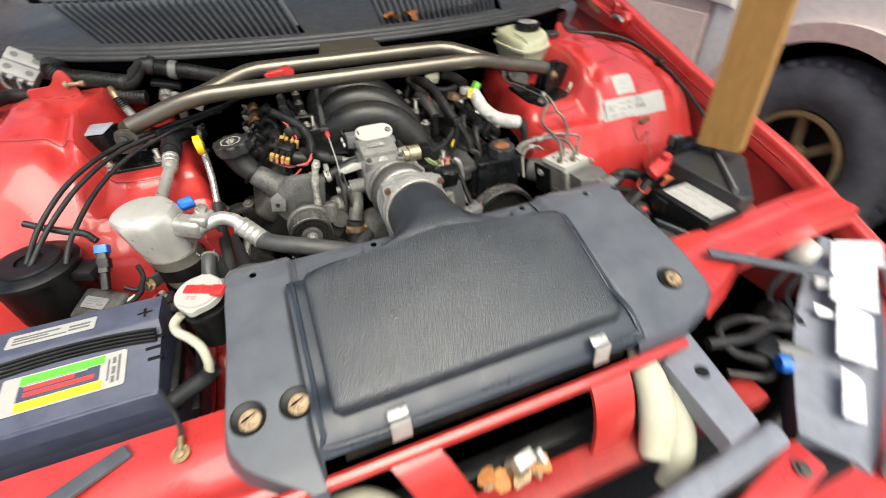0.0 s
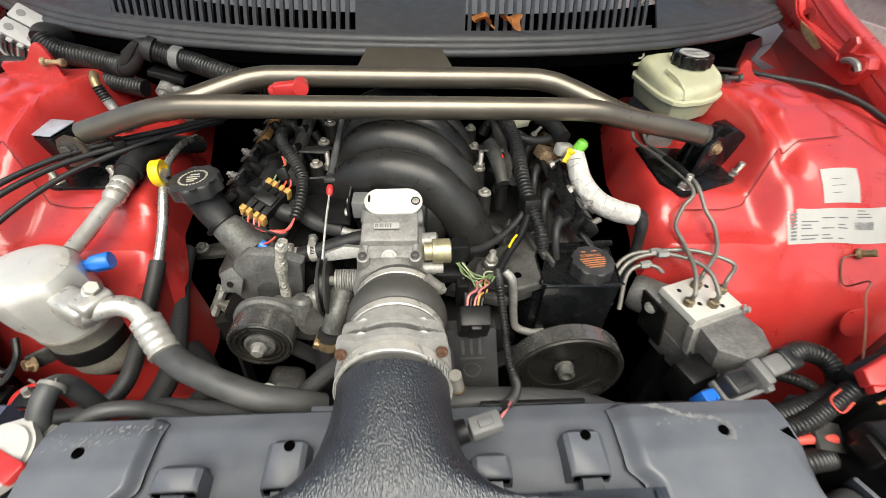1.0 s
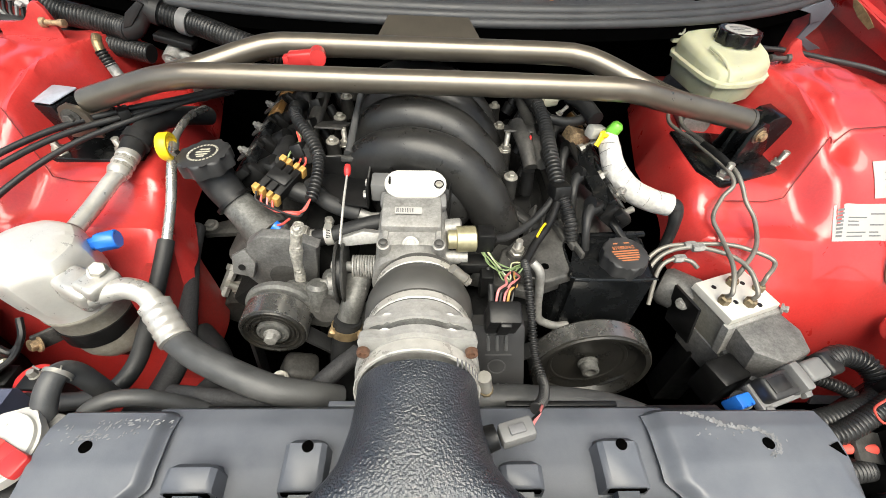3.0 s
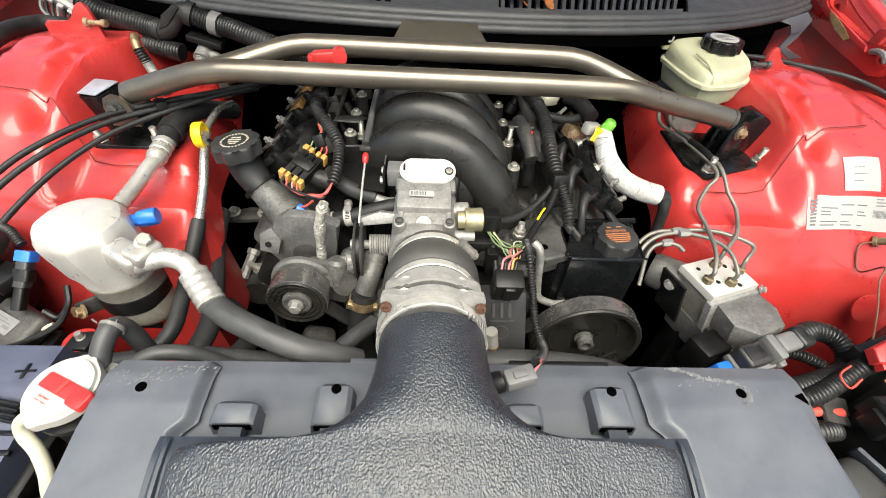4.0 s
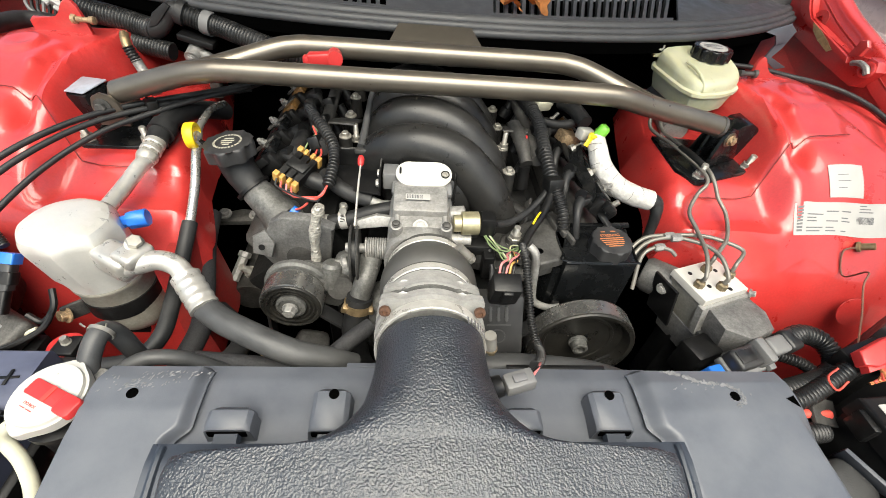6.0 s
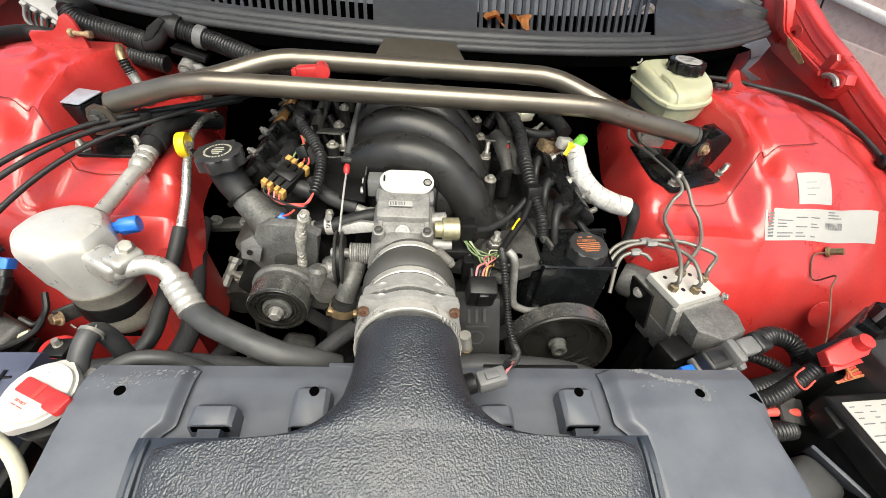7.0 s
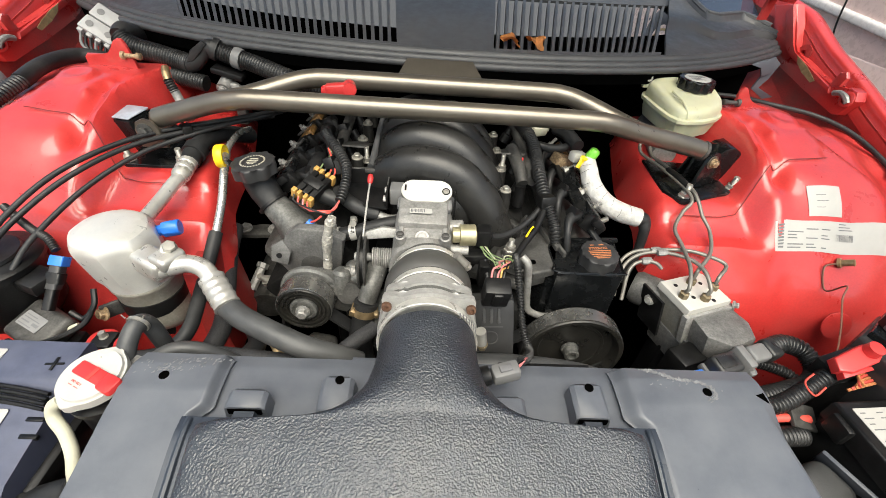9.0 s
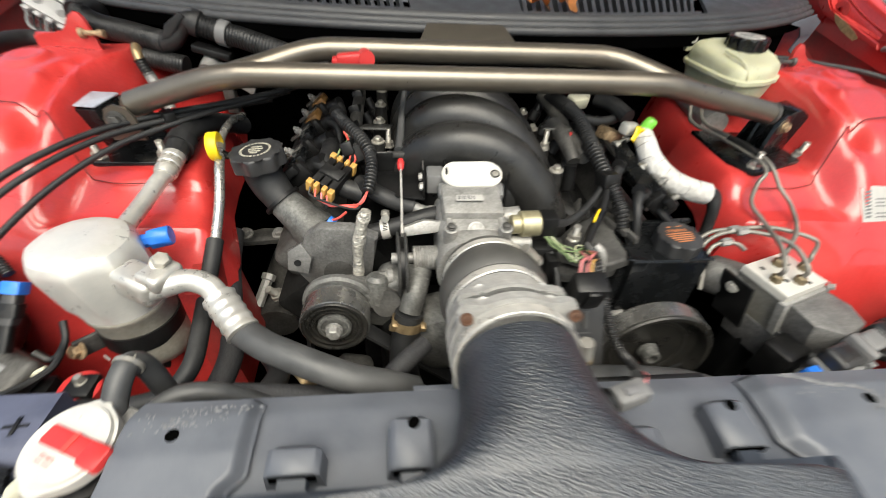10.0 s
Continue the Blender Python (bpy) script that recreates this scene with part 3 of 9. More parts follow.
            for k in range(3):
                ink(u0 + 0.112, u0 + 0.112 + rnd.uniform(0.01, 0.025), v0 + hh * (0.72 + 0.09 * k), v0 + hh * (0.75 + 0.09 * k))
        else:
            for k in range(3):
                ink(u0 + 0.014, u0 + 0.014 + rnd.uniform(0.01, 0.03), v0 + hh * (0.25 + 0.2 * k), v0 + hh * (0.27 + 0.2 * k))
        tagged(part("print", bm, INK, lab), kind="stuff")
    for s in (-1, 1):
        tyre = lathe([(-0.11, 0.2), (-0.11, 0.3), (-0.09, 0.33), (0.09, 0.33), (0.11, 0.3), (0.11, 0.2)], (s * 0.78, 0.05, 0.331), (1, 0, 0), 40)
        part("tyre", tyre, TYRE, car)
    return car


def top_line(y):
    return ramp_of(y, [(-1.1, 0.56), (-0.75, 0.665), (-0.55, 0.716), (-0.4, 0.764), (-0.195, 0.822), (-0.086, 0.855), (0.025, 0.892), (0.147, 0.931), (0.22, 0.958), (0.35, 0.998), (0.467, 1.048), (0.9, 1.12)])


def fender_wall(s):
    ys = span(-0.62, 0.62, 40)
    return loft([[(s * 0.80, y, 0.42), (s * 0.83, y, top_line(y) - 0.20), (s * 0.885, y, top_line(y) - 0.15), (s * 0.894, y, top_line(y) - 0.1), (s * 0.894, y, top_line(y) - 0.024), (s * 0.9, y, top_line(y) - 0.024), (s * 0.905, y, 0.42)] for y in ys])


def fender_skin(s):
    """The fender's gutter, rolled edge and outer skin."""
    rows = []
    for y in span(-0.78, 0.9, 60):
        t = top_line(y)
        o = -0.07 * step(-y, 0.42, 0.8)
        rows.append([(s * (x + o), y, t + z) for x, z in ((0.892, -0.05), (0.893, -0.03), (0.896, -0.024), (0.8985, -0.012), (0.9, -0.004), (0.904, 0.0), (0.915, 0.002), (0.935, -0.004), (0.955, -0.022), (0.975, -0.065), (0.985, -0.14), (0.985, -0.28), (0.965, -0.45), (0.955, -0.45), (0.972, -0.28), (0.97, -0.14), (0.955, -0.075), (0.93, -0.04), (0.9, -0.04))])
    return loft(rows)


def nose_sheet(s):
    """Stamped panel beside the radiator: pressed steps and a crease across it."""
    if s > 0:
        def f(u, v):
            front = ramp_of(u, [(0.4, -0.70), (0.47, -0.672), (0.55, -0.632), (0.9, -0.625)])
            y = front + (-0.535 - front) * v
            return (u, y, 0.695 + 0.025 * step(u, 0.55, 0.8) + 0.007 * step(v, 0.62, 0.7) - 0.03 * (1 - step(v, 0.0, 0.12)))
        return sheet(f, span(0.40, 0.88, 30), span(0, 1, 20), 0.004)
    def f(u, v):
        z = 0.668 + 0.018 * step(v, -0.70, -0.62) - 0.10 * step(-v, 0.86, 0.98)
        fold = -0.752 + 0.045 * step(u, -0.56, -0.47) - 0.012 * step(u, -0.46, -0.43)
        z -= 0.016 * step(fold - v, -0.006, 0.012) * (1 - step(u, -0.435, -0.40)) - 0.009 * math.exp(-((v - fold - 0.012) / 0.012) ** 2)
        z -= 0.012 * step(-0.79 - v, -0.008, 0.012) * step(u, -0.43, -0.40)
        z += 0.008 * math.exp(-((u + 0.425) / 0.016) ** 2) * step(-v, 0.66, 0.72)
        return (u, v, z)
    return sheet(f, span(-0.90, -0.31, 70), span(-0.98, -0.585, 70), 0.004)


def bumper():
    rows = []
    for k in range(41):
        x = -0.94 + 1.88 * k / 40
        y = -1.13 + 0.30 * abs(x / 0.94) ** 2.6
        rows.append([(x, y + 0.16, 0.575), (x, y + 0.10, 0.585), (x, y + 0.04, 0.572), (x, y, 0.53), (x, y - 0.01, 0.42), (x, y + 0.03, 0.22), (x, y + 0.05, 0.22), (x, y + 0.02, 0.42), (x, y + 0.05, 0.54)])
    return loft(rows)


body = build_body()


# ---- strut brace ----
def build_brace():
    t = thing("strut_brace", (0, 0.0, 0.80), "brushed stainless twin-tube strut tower brace across the engine bay", "strut brace")
    part("front_tube", tube([(-0.487, 0, 0.882), (-0.46, 0, 0.891), (-0.385, -0.003, 0.915), (-0.345, -0.005, 0.923), (-0.3, -0.005, 0.926), (-0.1, -0.005, 0.926), (0.1, -0.005, 0.926), (0.25, -0.005, 0.925), (0.295, -0.005, 0.921), (0.335, -0.003, 0.911), (0.45, 0, 0.887), (0.478, 0, 0.88)], 0.0168, 24, 8), STEEL, t)
    part("rear_tube", tube([(-0.405, 0.012, 0.905), (-0.34, 0.04, 0.916), (-0.27, 0.072, 0.932), (-0.235, 0.083, 0.937), (-0.19, 0.086, 0.938), (0, 0.086, 0.938), (0.18, 0.086, 0.938), (0.225, 0.082, 0.936), (0.26, 0.066, 0.93), (0.345, 0.015, 0.906), (0.38, 0.003, 0.9)], 0.0168, 24, 8), STEEL, t)
    part("welded_tab", prism([(-0.095, -0.03), (0.085, -0.03), (0.055, 0.045), (-0.07, 0.045)], -0.002, 0.002, pose(0, 0.105, 0.946, 25, 0, 0), 0.001), STEEL, t, "flat welded steel tab")
    for s in (-1, 1):
        # upright gusset carrying the tube, and the plate below it
        end = [(-0.015, -0.03), (0.028, -0.03), (0.022, 0.005), (0.014, 0.016), (0.0, 0.02), (-0.012, 0.014), (-0.017, 0.0)]
        if s < 0:
            for dy in (-0.022, 0.022):
                part("end_lug", prism(end, -0.003, 0.003, Matrix(((1, 0, 0, -0.5), (0, 0, 1, dy), (0, 1, 0, 0.869), (0, 0, 0, 1))), 0.001), STEEL, t)
            part("pivot_bolt", hexbolt((-0.5, -0.025, 0.869), (0, -1, 0.1), 0.0075, 0.01, 1.7), CAST_DARK, t)
            part("pivot_bolt", hexbolt((-0.5, 0.025, 0.869), (0, 1, 0.1), 0.009, 0.01, 1.6), ZINC, t)
        else:
            # a welded black fork, open towards the tube, with a rusty bolt through it
            for k, o in enumerate((-0.012, 0.022)):
                mm = pose(0.494, o, 0.866, 0, 0, 24) @ pose(0, 0, 0, 90, 0, 0)
                fork = [(-0.026, -0.05), (0.05, -0.05), (0.046, -0.034), (0.019, 0.004), (0.013, 0.014), (0.0, 0.018), (-0.012, 0.013), (-0.017, 0.0)]
                part("end_lug", prism(fork, -0.0028, 0.0028, mm, 0.001), GLOSS_BLACK, t, "black painted lug with worn edges")
            part("bolt_washer", lathe([(0, 0.0), (0, 0.013), (0.0018, 0.013), (0.0018, 0.0)], (0.4935, -0.0155, 0.866), (0.4, -0.91, 0), 24), STEEL, t)
            part("pivot_bolt", hexbolt((0.4945, -0.0175, 0.866), (0.4, -0.91, 0), 0.0072, 0.008, 1.3), RUSTY, t, "rusty hexagon bolt")
            part("tube_weld", lathe([(-0.003, 0.0162), (-0.003, 0.0178), (0.0, 0.0186), (0.003, 0.0178), (0.003, 0.0162)], (0.476, 0.0, 0.8805), (1, 0, -0.25), 28), CAST_DARK, t, "dark weld bead")
        plate = [(0.418, -0.03), (0.436, -0.066), (0.444, -0.068), (0.592, -0.01), (0.598, 0.002), (0.585, 0.045), (0.562, 0.08), (0.424, 0.09)] if s > 0 else [(0.425, -0.034), (0.47, -0.04), (0.57, -0.042), (0.568, 0.0), (0.562, 0.08), (0.44, 0.09)]
        part("mount_plate", prism([(s * x, y) for x, y in (plate if s > 0 else plate[::-1])], 0.806, 0.813, None, 0.002), GLOSS_BLACK, t, "black painted mounting plate")
        part("gusset", prism([(0.0, 0.0), (0.09, 0.0), (0.07, 0.065), (0.02, 0.065)], -0.004, 0.004, Matrix(((s, 0, 0, s * 0.478), (0, 0, 1, 0.045), (0, 1, 0, 0.812), (0, 0, 0, 1))), 0.001), GLOSS_BLACK, t)
        part("upright_box", rbox((-0.55, 0.03, 0.842), (0.052, 0.05, 0.064), 0.003, (6, -5, -19)) if s < 0 else prism([(0.502, 0.812), (0.606, 0.812), (0.596, 0.836), (0.566, 0.872), (0.549, 0.881), (0.53, 0.878), (0.505, 0.85)], -0.022, 0.022, Matrix(((1, 0, 0, 0), (0.2, 0, -1, -0.07), (0, 1, 0, 0), (0, 0, 0, 1))), 0.002), GLOSS_BLACK, t, "folded black steel upright")
        for x, y in (((0.448, -0.05), (0.557, -0.012)) if s > 0 else ((0.458, -0.022), (0.545, -0.026))):
            part("tower_stud", stud((s * x, y, 0.813), (0, -0.1, 1), 0.0055, 0.026), ZINC, t)
    part("upright_face", prism(rounded(0.05, 0.046, 0.003), 0, 0.0015, pose(-0.55, 0.03, 0.842, 6, -5, -19) @ pose(0, 0, 0.0345), 0.0004), BLUEWHITE, t, "bare metal face tinted as pale sky reflection")
    return t


build_brace()


# ---- radiator shroud and air lid ----
def shroud_z(y):
    return ramp_of(y, [(-0.76, 0.687), (-0.72, 0.703), (-0.62, 0.732), (-0.52, 0.757), (-0.45, 0.77), (-0.41, 0.771), (-0.392, 0.766), (-0.384, 0.752), (-0.38, 0.715)])


def side_z(v):
    return shroud_z(v + 0.011 * step(v, -0.45, -0.41))


def shroud_half(x_in, x_out, s):
    """One side panel, with a rounded front corner and a sloping step towards the middle."""
    def edge(y):
        t = step(-y, 0.62, 0.765)
        if s < 0:
            return x_out - 0.014 * step(-y, 0.5, 0.69) + 0.10 * t ** 3 + 0.008 * step(y, -0.43, -0.385)
        return x_out + 0.030 * step(-y, 0.40, 0.62) - 0.15 * step(-y, 0.655, 0.75) ** 2
    def f(u, v):
        # the inner edge steps outwards where it meets the lid
        inner = x_in + s * 0.013 * step(-v, 0.462, 0.478)
        k = u
        x = inner + (edge(v) - inner) * k
        z = side_z(v) + 0.002 + 0.011 * step(k, 0.0, 0.1)
        fold = step(-v, 0.43, 0.5)
        z -= (0.030 * step(k, 0.9, 1.0) if s < 0 else 0.02 * step(k, 0.88, 1.0) * fold + 0.010 * step(k, 0.97, 1.0))
        z -= 0.05 * step(-v, front - 0.02, front - 0.002)
        return (x, v, z)
    front = 0.772 if s < 0 else 0.74
    us = span(0, 0.11, 8) + span(0.16, 0.84, 12) + span(0.87, 1.0, 12)
    vs = span(-front, -0.7, 14) + span(-0.68, -0.5, 12) + span(-0.49, -0.45, 12) + span(-0.445, -0.391, 18)
    return sheet(f, us, vs, 0.004)


def build_shroud():
    t = thing("radiator_shroud", (0, -0.55, 0.70), "grey plastic radiator shroud cover with scuffed edges", "radiator cover")
    part("side_panel", shroud_half(-0.238, -0.350, -1), COVER, t, "grey plastic side panel")
    part("side_panel", shroud_half(0.208, 0.386, 1), COVER, t, "grey plastic side panel")
    part("middle_panel", sheet(lambda u, v: (u, v, shroud_z(v) - 0.004), span(-0.262, 0.235, 30), span(-0.56, -0.45, 8) + span(-0.445, -0.38, 16), 0.004), COVER, t)
    # raised hoods behind the lid: each takes a tongue of the lid under its front edge
    def hood_box(x, w, y0, y1, top, name):
        secs = []
        for y, q in ((y1, -0.016), (y1 - 0.003, -0.004), (y1 - 0.007, 0.0), (y0 + 0.003, 0.001), (y0, -0.001)):
            z = top + q - 0.10 * (y1 - y)
            low = shroud_z(y) - 0.012
            h = w / 2 - (0.004 if q < -0.003 else 0)
            secs.append([(x - h - 0.003, y, low), (x - h, y, z - 0.004), (x - h + 0.0045, y, z), (x + h - 0.0045, y, z), (x + h, y, z - 0.004), (x + h + 0.003, y, low)])
        hood = part(name, loft(secs), COVER, t)
        # black plate gives the slot its shade
        part("mouth", prism([(-w * 0.42, -0.012), (w * 0.42, -0.012), (w * 0.42, -0.004), (-w * 0.42, -0.004)], 0, 0.0014, facing((x, y0, top - 0.10 * (y1 - y0)), (0, -1, 0), (1, 0, 0)), 0), SHADE_BLACK, hood, "dark slot under the hood")
        tongue = []
        for k in range(7):
            u = k / 6
            y = y0 + 0.002 - 0.02 * u
            h = w * (0.30 + 0.16 * step(u, 0.55, 1.0))
            z = top - 0.10 * (y1 - y0) - 0.005 - 0.004 * u
            tongue.append([(x - h, y, z - 0.006), (x - h + 0.002, y, z), (x + h - 0.002, y, z), (x + h, y, z - 0.006)])
        part("tongue", loft(tongue), LEDGE, t, "lid tongue under its hood")
    for x, w, y1 in ((-0.1105, 0.036, -0.427), (0.169, 0.038, -0.427)):
        hood_box(x, w, -0.471, y1, 0.788, "boss")
        part("hole", lathe([(0, 0), (0, 0.005), (0.0012, 0.005), (0.0012, 0)], (x + 0.002, -0.437, 0.787), (0, -0.1, 1), 20), SHADE_BLACK, t, "dark locating hole")
    for x, w in ((-0.2005, 0.041), (0.077, 0.036)):
        hood_box(x, w, -0.472, -0.447, 0.79, "snap_clip")
    # black discs and triangle draw the shade in holes and notch
    for x, y in ((-0.299, -0.435), (0.312, -0.4355)):
        part("hole", lathe([(0, 0), (0, 0.0052), (0.0012, 0.0052), (0.0012, 0)], (x, y, side_z(y) + 0.0125), (0, -0.05, 1), 20), SHADE_BLACK, t, "dark locating hole")
    part("notch", prism([(0, 0), (0.011, 0.004), (0.011, -0.009)], 0, 0.001, pose(0.369, -0.438, side_z(-0.438) + 0.0132, 0, 6, 0), 0), SHADE_BLACK, t, "torn notch in the edge")
    # fixing bolts near the front; black discs and offset heads paint each well's shade
    for x, y in ((-0.326, -0.648), (-0.268, -0.648), (0.335, -0.648)):
        z = shroud_z(y) + 0.0135
        n = (0, -0.27, 1)
        part("bolt_well", lathe([(-0.002, 0.019), (0.001, 0.0215), (0.002, 0.0205), (0.0005, 0.018), (-0.0005, 0.0)], (x, y, z), n, 28), BLACK, t)
        part("bolt_head", lathe([(0.001, 0), (0.001, 0.0135), (0.004, 0.0125), (0.0045, 0)], (x + 0.003, y - 0.004, z), n, 20), RUSTY, t, "weathered pan-head bolt")
        part("bolt_slot", rbox((x + 0.001, y - 0.002, z + 0.0052), (0.018, 0.003, 0.001), 0.0003, (-15, 0, 30)), BLACK, t)
    # scuffs
    bm = bmesh.new()
    rnd = random.Random(5)
    for cx, cy, sx, sy, n in ((-0.27, -0.412, 0.034, 0.012, 70), (-0.3, -0.427, 0.016, 0.005, 30), (0.27, -0.424, 0.03, 0.01, 16), (0.315, -0.436, 0.014, 0.012, 12), (-0.32, -0.42, 0.02, 0.012, 8)):
        for _ in range(n):
            x, y = rnd.gauss(cx, sx / 2), rnd.gauss(cy, sy / 2)
            if y > -0.41:
                continue
            l = rnd.uniform(0.0006, 0.0026)
            prism([(-l, -0.0004), (0, -0.0009), (l, 0.0002), (0, 0.0007)], 0, 0.0003, pose(x, y, side_z(y) + 0.0133, 0, 0, rnd.uniform(0, 60)), 0, bm)
    tagged(part("scuff", bm, COVER_SCUFF, t, "pale scratches"), kind="stuff")
    # dried pale splash that runs from the rear edge and rings the hole
    bm = bmesh.new()
    line = spline([(0.246, -0.4055, 0), (0.259, -0.4075, 0), (0.272, -0.415, 0), (0.285, -0.4205, 0), (0.3, -0.422, 0), (0.313, -0.4255, 0), (0.3215, -0.434, 0), (0.318, -0.4425, 0), (0.308, -0.446, 0)], 9)
    for k, p in enumerate(line):
        w = (0.0032 if k < 22 else 0.0018) * rnd.uniform(0.4, 1.1) * (0.5 + 0.5 * math.sin(3.1 * (k + 1) / (len(line) + 1)))
        for _ in range(2):
            x, y = p.x + rnd.gauss(0, 0.0012), p.y + rnd.gauss(0, 0.001)
            prism([(w * 1.3 * math.cos(a) * rnd.uniform(0.5, 1), w * math.sin(a) * rnd.uniform(0.5, 1)) for a in (2 * math.pi * j / 7 for j in range(7))], 0, 0.0003, pose(x, y, side_z(y) + 0.0133 + 0.0002 * (k % 2), 2, 0, rnd.uniform(0, 90)), 0, bm)
    tagged(part("splash", bm, COVER_SCUFF, t, "pale dried splash"), kind="stuff")
    return t


build_shroud()


def lid_z(y):
    return ramp_of(y, [(-0.72, 0.746), (-0.69, 0.763), (-0.6, 0.797), (-0.52, 0.824), (-0.505, 0.828)])


def neck_section(y, w, top, low, p, n=36, cx=-0.016):
    out = []
    for k in range(n):
        a = 2 * math.pi * k / n
        c, s = math.cos(a), math.sin(a)
        x = math.copysign(abs(c) ** (2 / p), c) * w
        z = (top + low) / 2 + math.copysign(abs(s) ** (2 / p), s) * (top - low) / 2
        out.append((cx + x, y, z))
    return out


def build_lid():
    t = thing("air_box_lid", (-0.016, -0.6, 0.73), "grained black plastic air box lid with flared intake neck", "air intake")
    # one moulding: the round neck widens and flattens into the plateau
    cx = -0.0135
    def section(y, w, flat, p, low, dome, n=88):
        out = []
        for k in range(n):
            a = 2 * math.pi * k / n
            c, q = math.cos(a), math.sin(a)
            x = math.copysign(abs(c) ** (2 / p), c) * w
            z = (flat + low) / 2 + math.copysign(abs(q) ** (2 / p), q) * (flat - low) / 2
            if q > 0:
                z += dome * math.exp(-(x / (0.076 + 0.4 * max(0, -y - 0.495))) ** 2) * min(1, q * 3)
            out.append((cx + x, y, z))
        return out
    def crown(y):
        return ramp_of(y, [(-0.71, 0.752), (-0.69, 0.7645), (-0.67, 0.7755), (-0.65, 0.786), (-0.63, 0.796), (-0.61, 0.8055), (-0.59, 0.8145), (-0.57, 0.823), (-0.55, 0.831), (-0.53, 0.838), (-0.51, 0.844), (-0.49, 0.849), (-0.473, 0.8522), (-0.46, 0.8545)])
    table = [(-0.392, 0.0555, 0.8565, 2.0, 0.745), (-0.42, 0.0565, 0.8575, 2.0, 0.744), (-0.435, 0.058, 0.857, 2.05, 0.745), (-0.45, 0.0615, 0.8555, 2.1, 0.747), (-0.463, 0.064, 0.852, 2.4, 0.75),
             (-0.474, 0.0705, 0.848, 2.75, 0.752), (-0.483, 0.0785, 0.843, 3.2, 0.752), (-0.49, 0.087, 0.8385, 3.9, 0.752), (-0.495, 0.097, 0.835, 4.8, 0.752), (-0.499, 0.111, 0.832, 6.0, 0.752), (-0.5015, 0.132, 0.8295, 7.5, 0.752), (-0.503, 0.162, 0.829, 9.0, 0.752), (-0.5045, 0.199, 0.828, 9.0, 0.752), (-0.508, 0.2115, 0.8268, 10.0, 0.752)]
    for k in range(1, 17):
        y = -0.508 - 0.178 * k / 16
        table.append((y, 0.213, lid_z(y), 10.0, lid_z(y) - 0.06))
    table += [(-0.69, 0.208, 0.761, 10.0, 0.705), (-0.694, 0.203, 0.749, 9.0, 0.705)]
    rows = [section(y, w, flat, p, low, max(0, crown(y) - flat) if y < -0.455 else 0, 120) for y, w, flat, p, low in table]
    part("lid_moulding", loft(rows), LID, t, "glossy grained lid and intake neck", 60)
    def flange(u, v):
        return (u, v, lid_z(v) - 0.032 + 0.014 * step(-v, 0.64, 0.685) - 0.01 * step(-v, 0.712, 0.724))
    part("flange", sheet(flange, span(-0.252, 0.224, 30), span(-0.724, -0.488, 30), 0.012), LEDGE, t)
    rim = [(-0.243, -0.491)] + [(-0.243, y) for y in span(-0.5, -0.705, 8)] + [(-0.236, -0.717), (-0.1, -0.719), (0.1, -0.719), (0.208, -0.717), (0.215, -0.705)] + [(0.215, y) for y in span(-0.69, -0.5, 8)] + [(0.215, -0.491)]
    part("flange_rim", tube([(x, y, flange(x, y)[2] + 0.001) for x, y in rim], 0.0035, 8, 3), LEDGE, t, "raised rim along the flange")
    part("side_skirt", loft([[(-0.226, y, lid_z(y) - 0.031), (0.2, y, lid_z(y) - 0.031), (0.2, y, lid_z(y) - 0.07), (-0.226, y, lid_z(y) - 0.07)] for y in span(-0.715, -0.503, 8)]), BLACK, t, "dark air box side below the flange")
    for x in (-0.154, 0.141):
        part("spring_clip", rbox((x, -0.714, 0.745), (0.026, 0.012, 0.004), 0.001, (20, 0, 0)), BAND, t, "bright metal spring clip")
        part("spring_clip", rbox((x, -0.727, 0.728), (0.026, 0.003, 0.034), 0.001, (-8, 0, 0)), BAND, t)
    # clamp band on the neck with its screw
    return t


build_lid()

AX = Vector((0, 0.979, -0.204)).normalized()


def axis_at(d):
    """A point on the line of the intake duct, d metres behind the neck's end."""
    return Vector((-0.014, -0.394, 0.8)) + AX * d


def hoseclamp(parent, d, r, w, screw_angle, screw_mat=ZINC):
    c = axis_at(d)
    part("clamp_band", lathe([(0, r - 0.002), (0, r), (0.001, r + 0.0012), (w - 0.001, r + 0.0012), (w, r), (w, r - 0.002)], c, AX, 48), BAND, parent, "bright worm-drive clamp band")
    a = radians(screw_angle)
    side = Vector((math.cos(a), 0, math.sin(a)))
    tang = Vector((-math.sin(a), 0, math.cos(a)))
    p = c + AX * (w / 2) + side * (r + 0.006)
    part("worm_housing", lathe([(-0.01, 0), (-0.01, 0.0065), (0.012, 0.0065), (0.013, 0)], p, tang, 12), ZINC, parent)
    part("clamp_screw", hexbolt(p - tang * 0.011, -tang, 0.006, 0.008, 1.2), screw_mat, parent)
    bm = bmesh.new()
    for k in range(8):
        b = a + radians(9 + k * 5)
        q = c + AX * (w / 2) + Vector((math.cos(b), 0, math.sin(b))) * (r + 0.0013)
        prism([(-0.0008, -w * 0.32), (0.0008, -w * 0.32), (0.0008, w * 0.32), (-0.0008, w * 0.32)], 0, 0.0004, facing(q, (math.cos(b), 0, math.sin(b)), (-math.sin(b), 0, math.cos(b))), 0, bm)
    part("clamp_slot", bm, INK, parent)


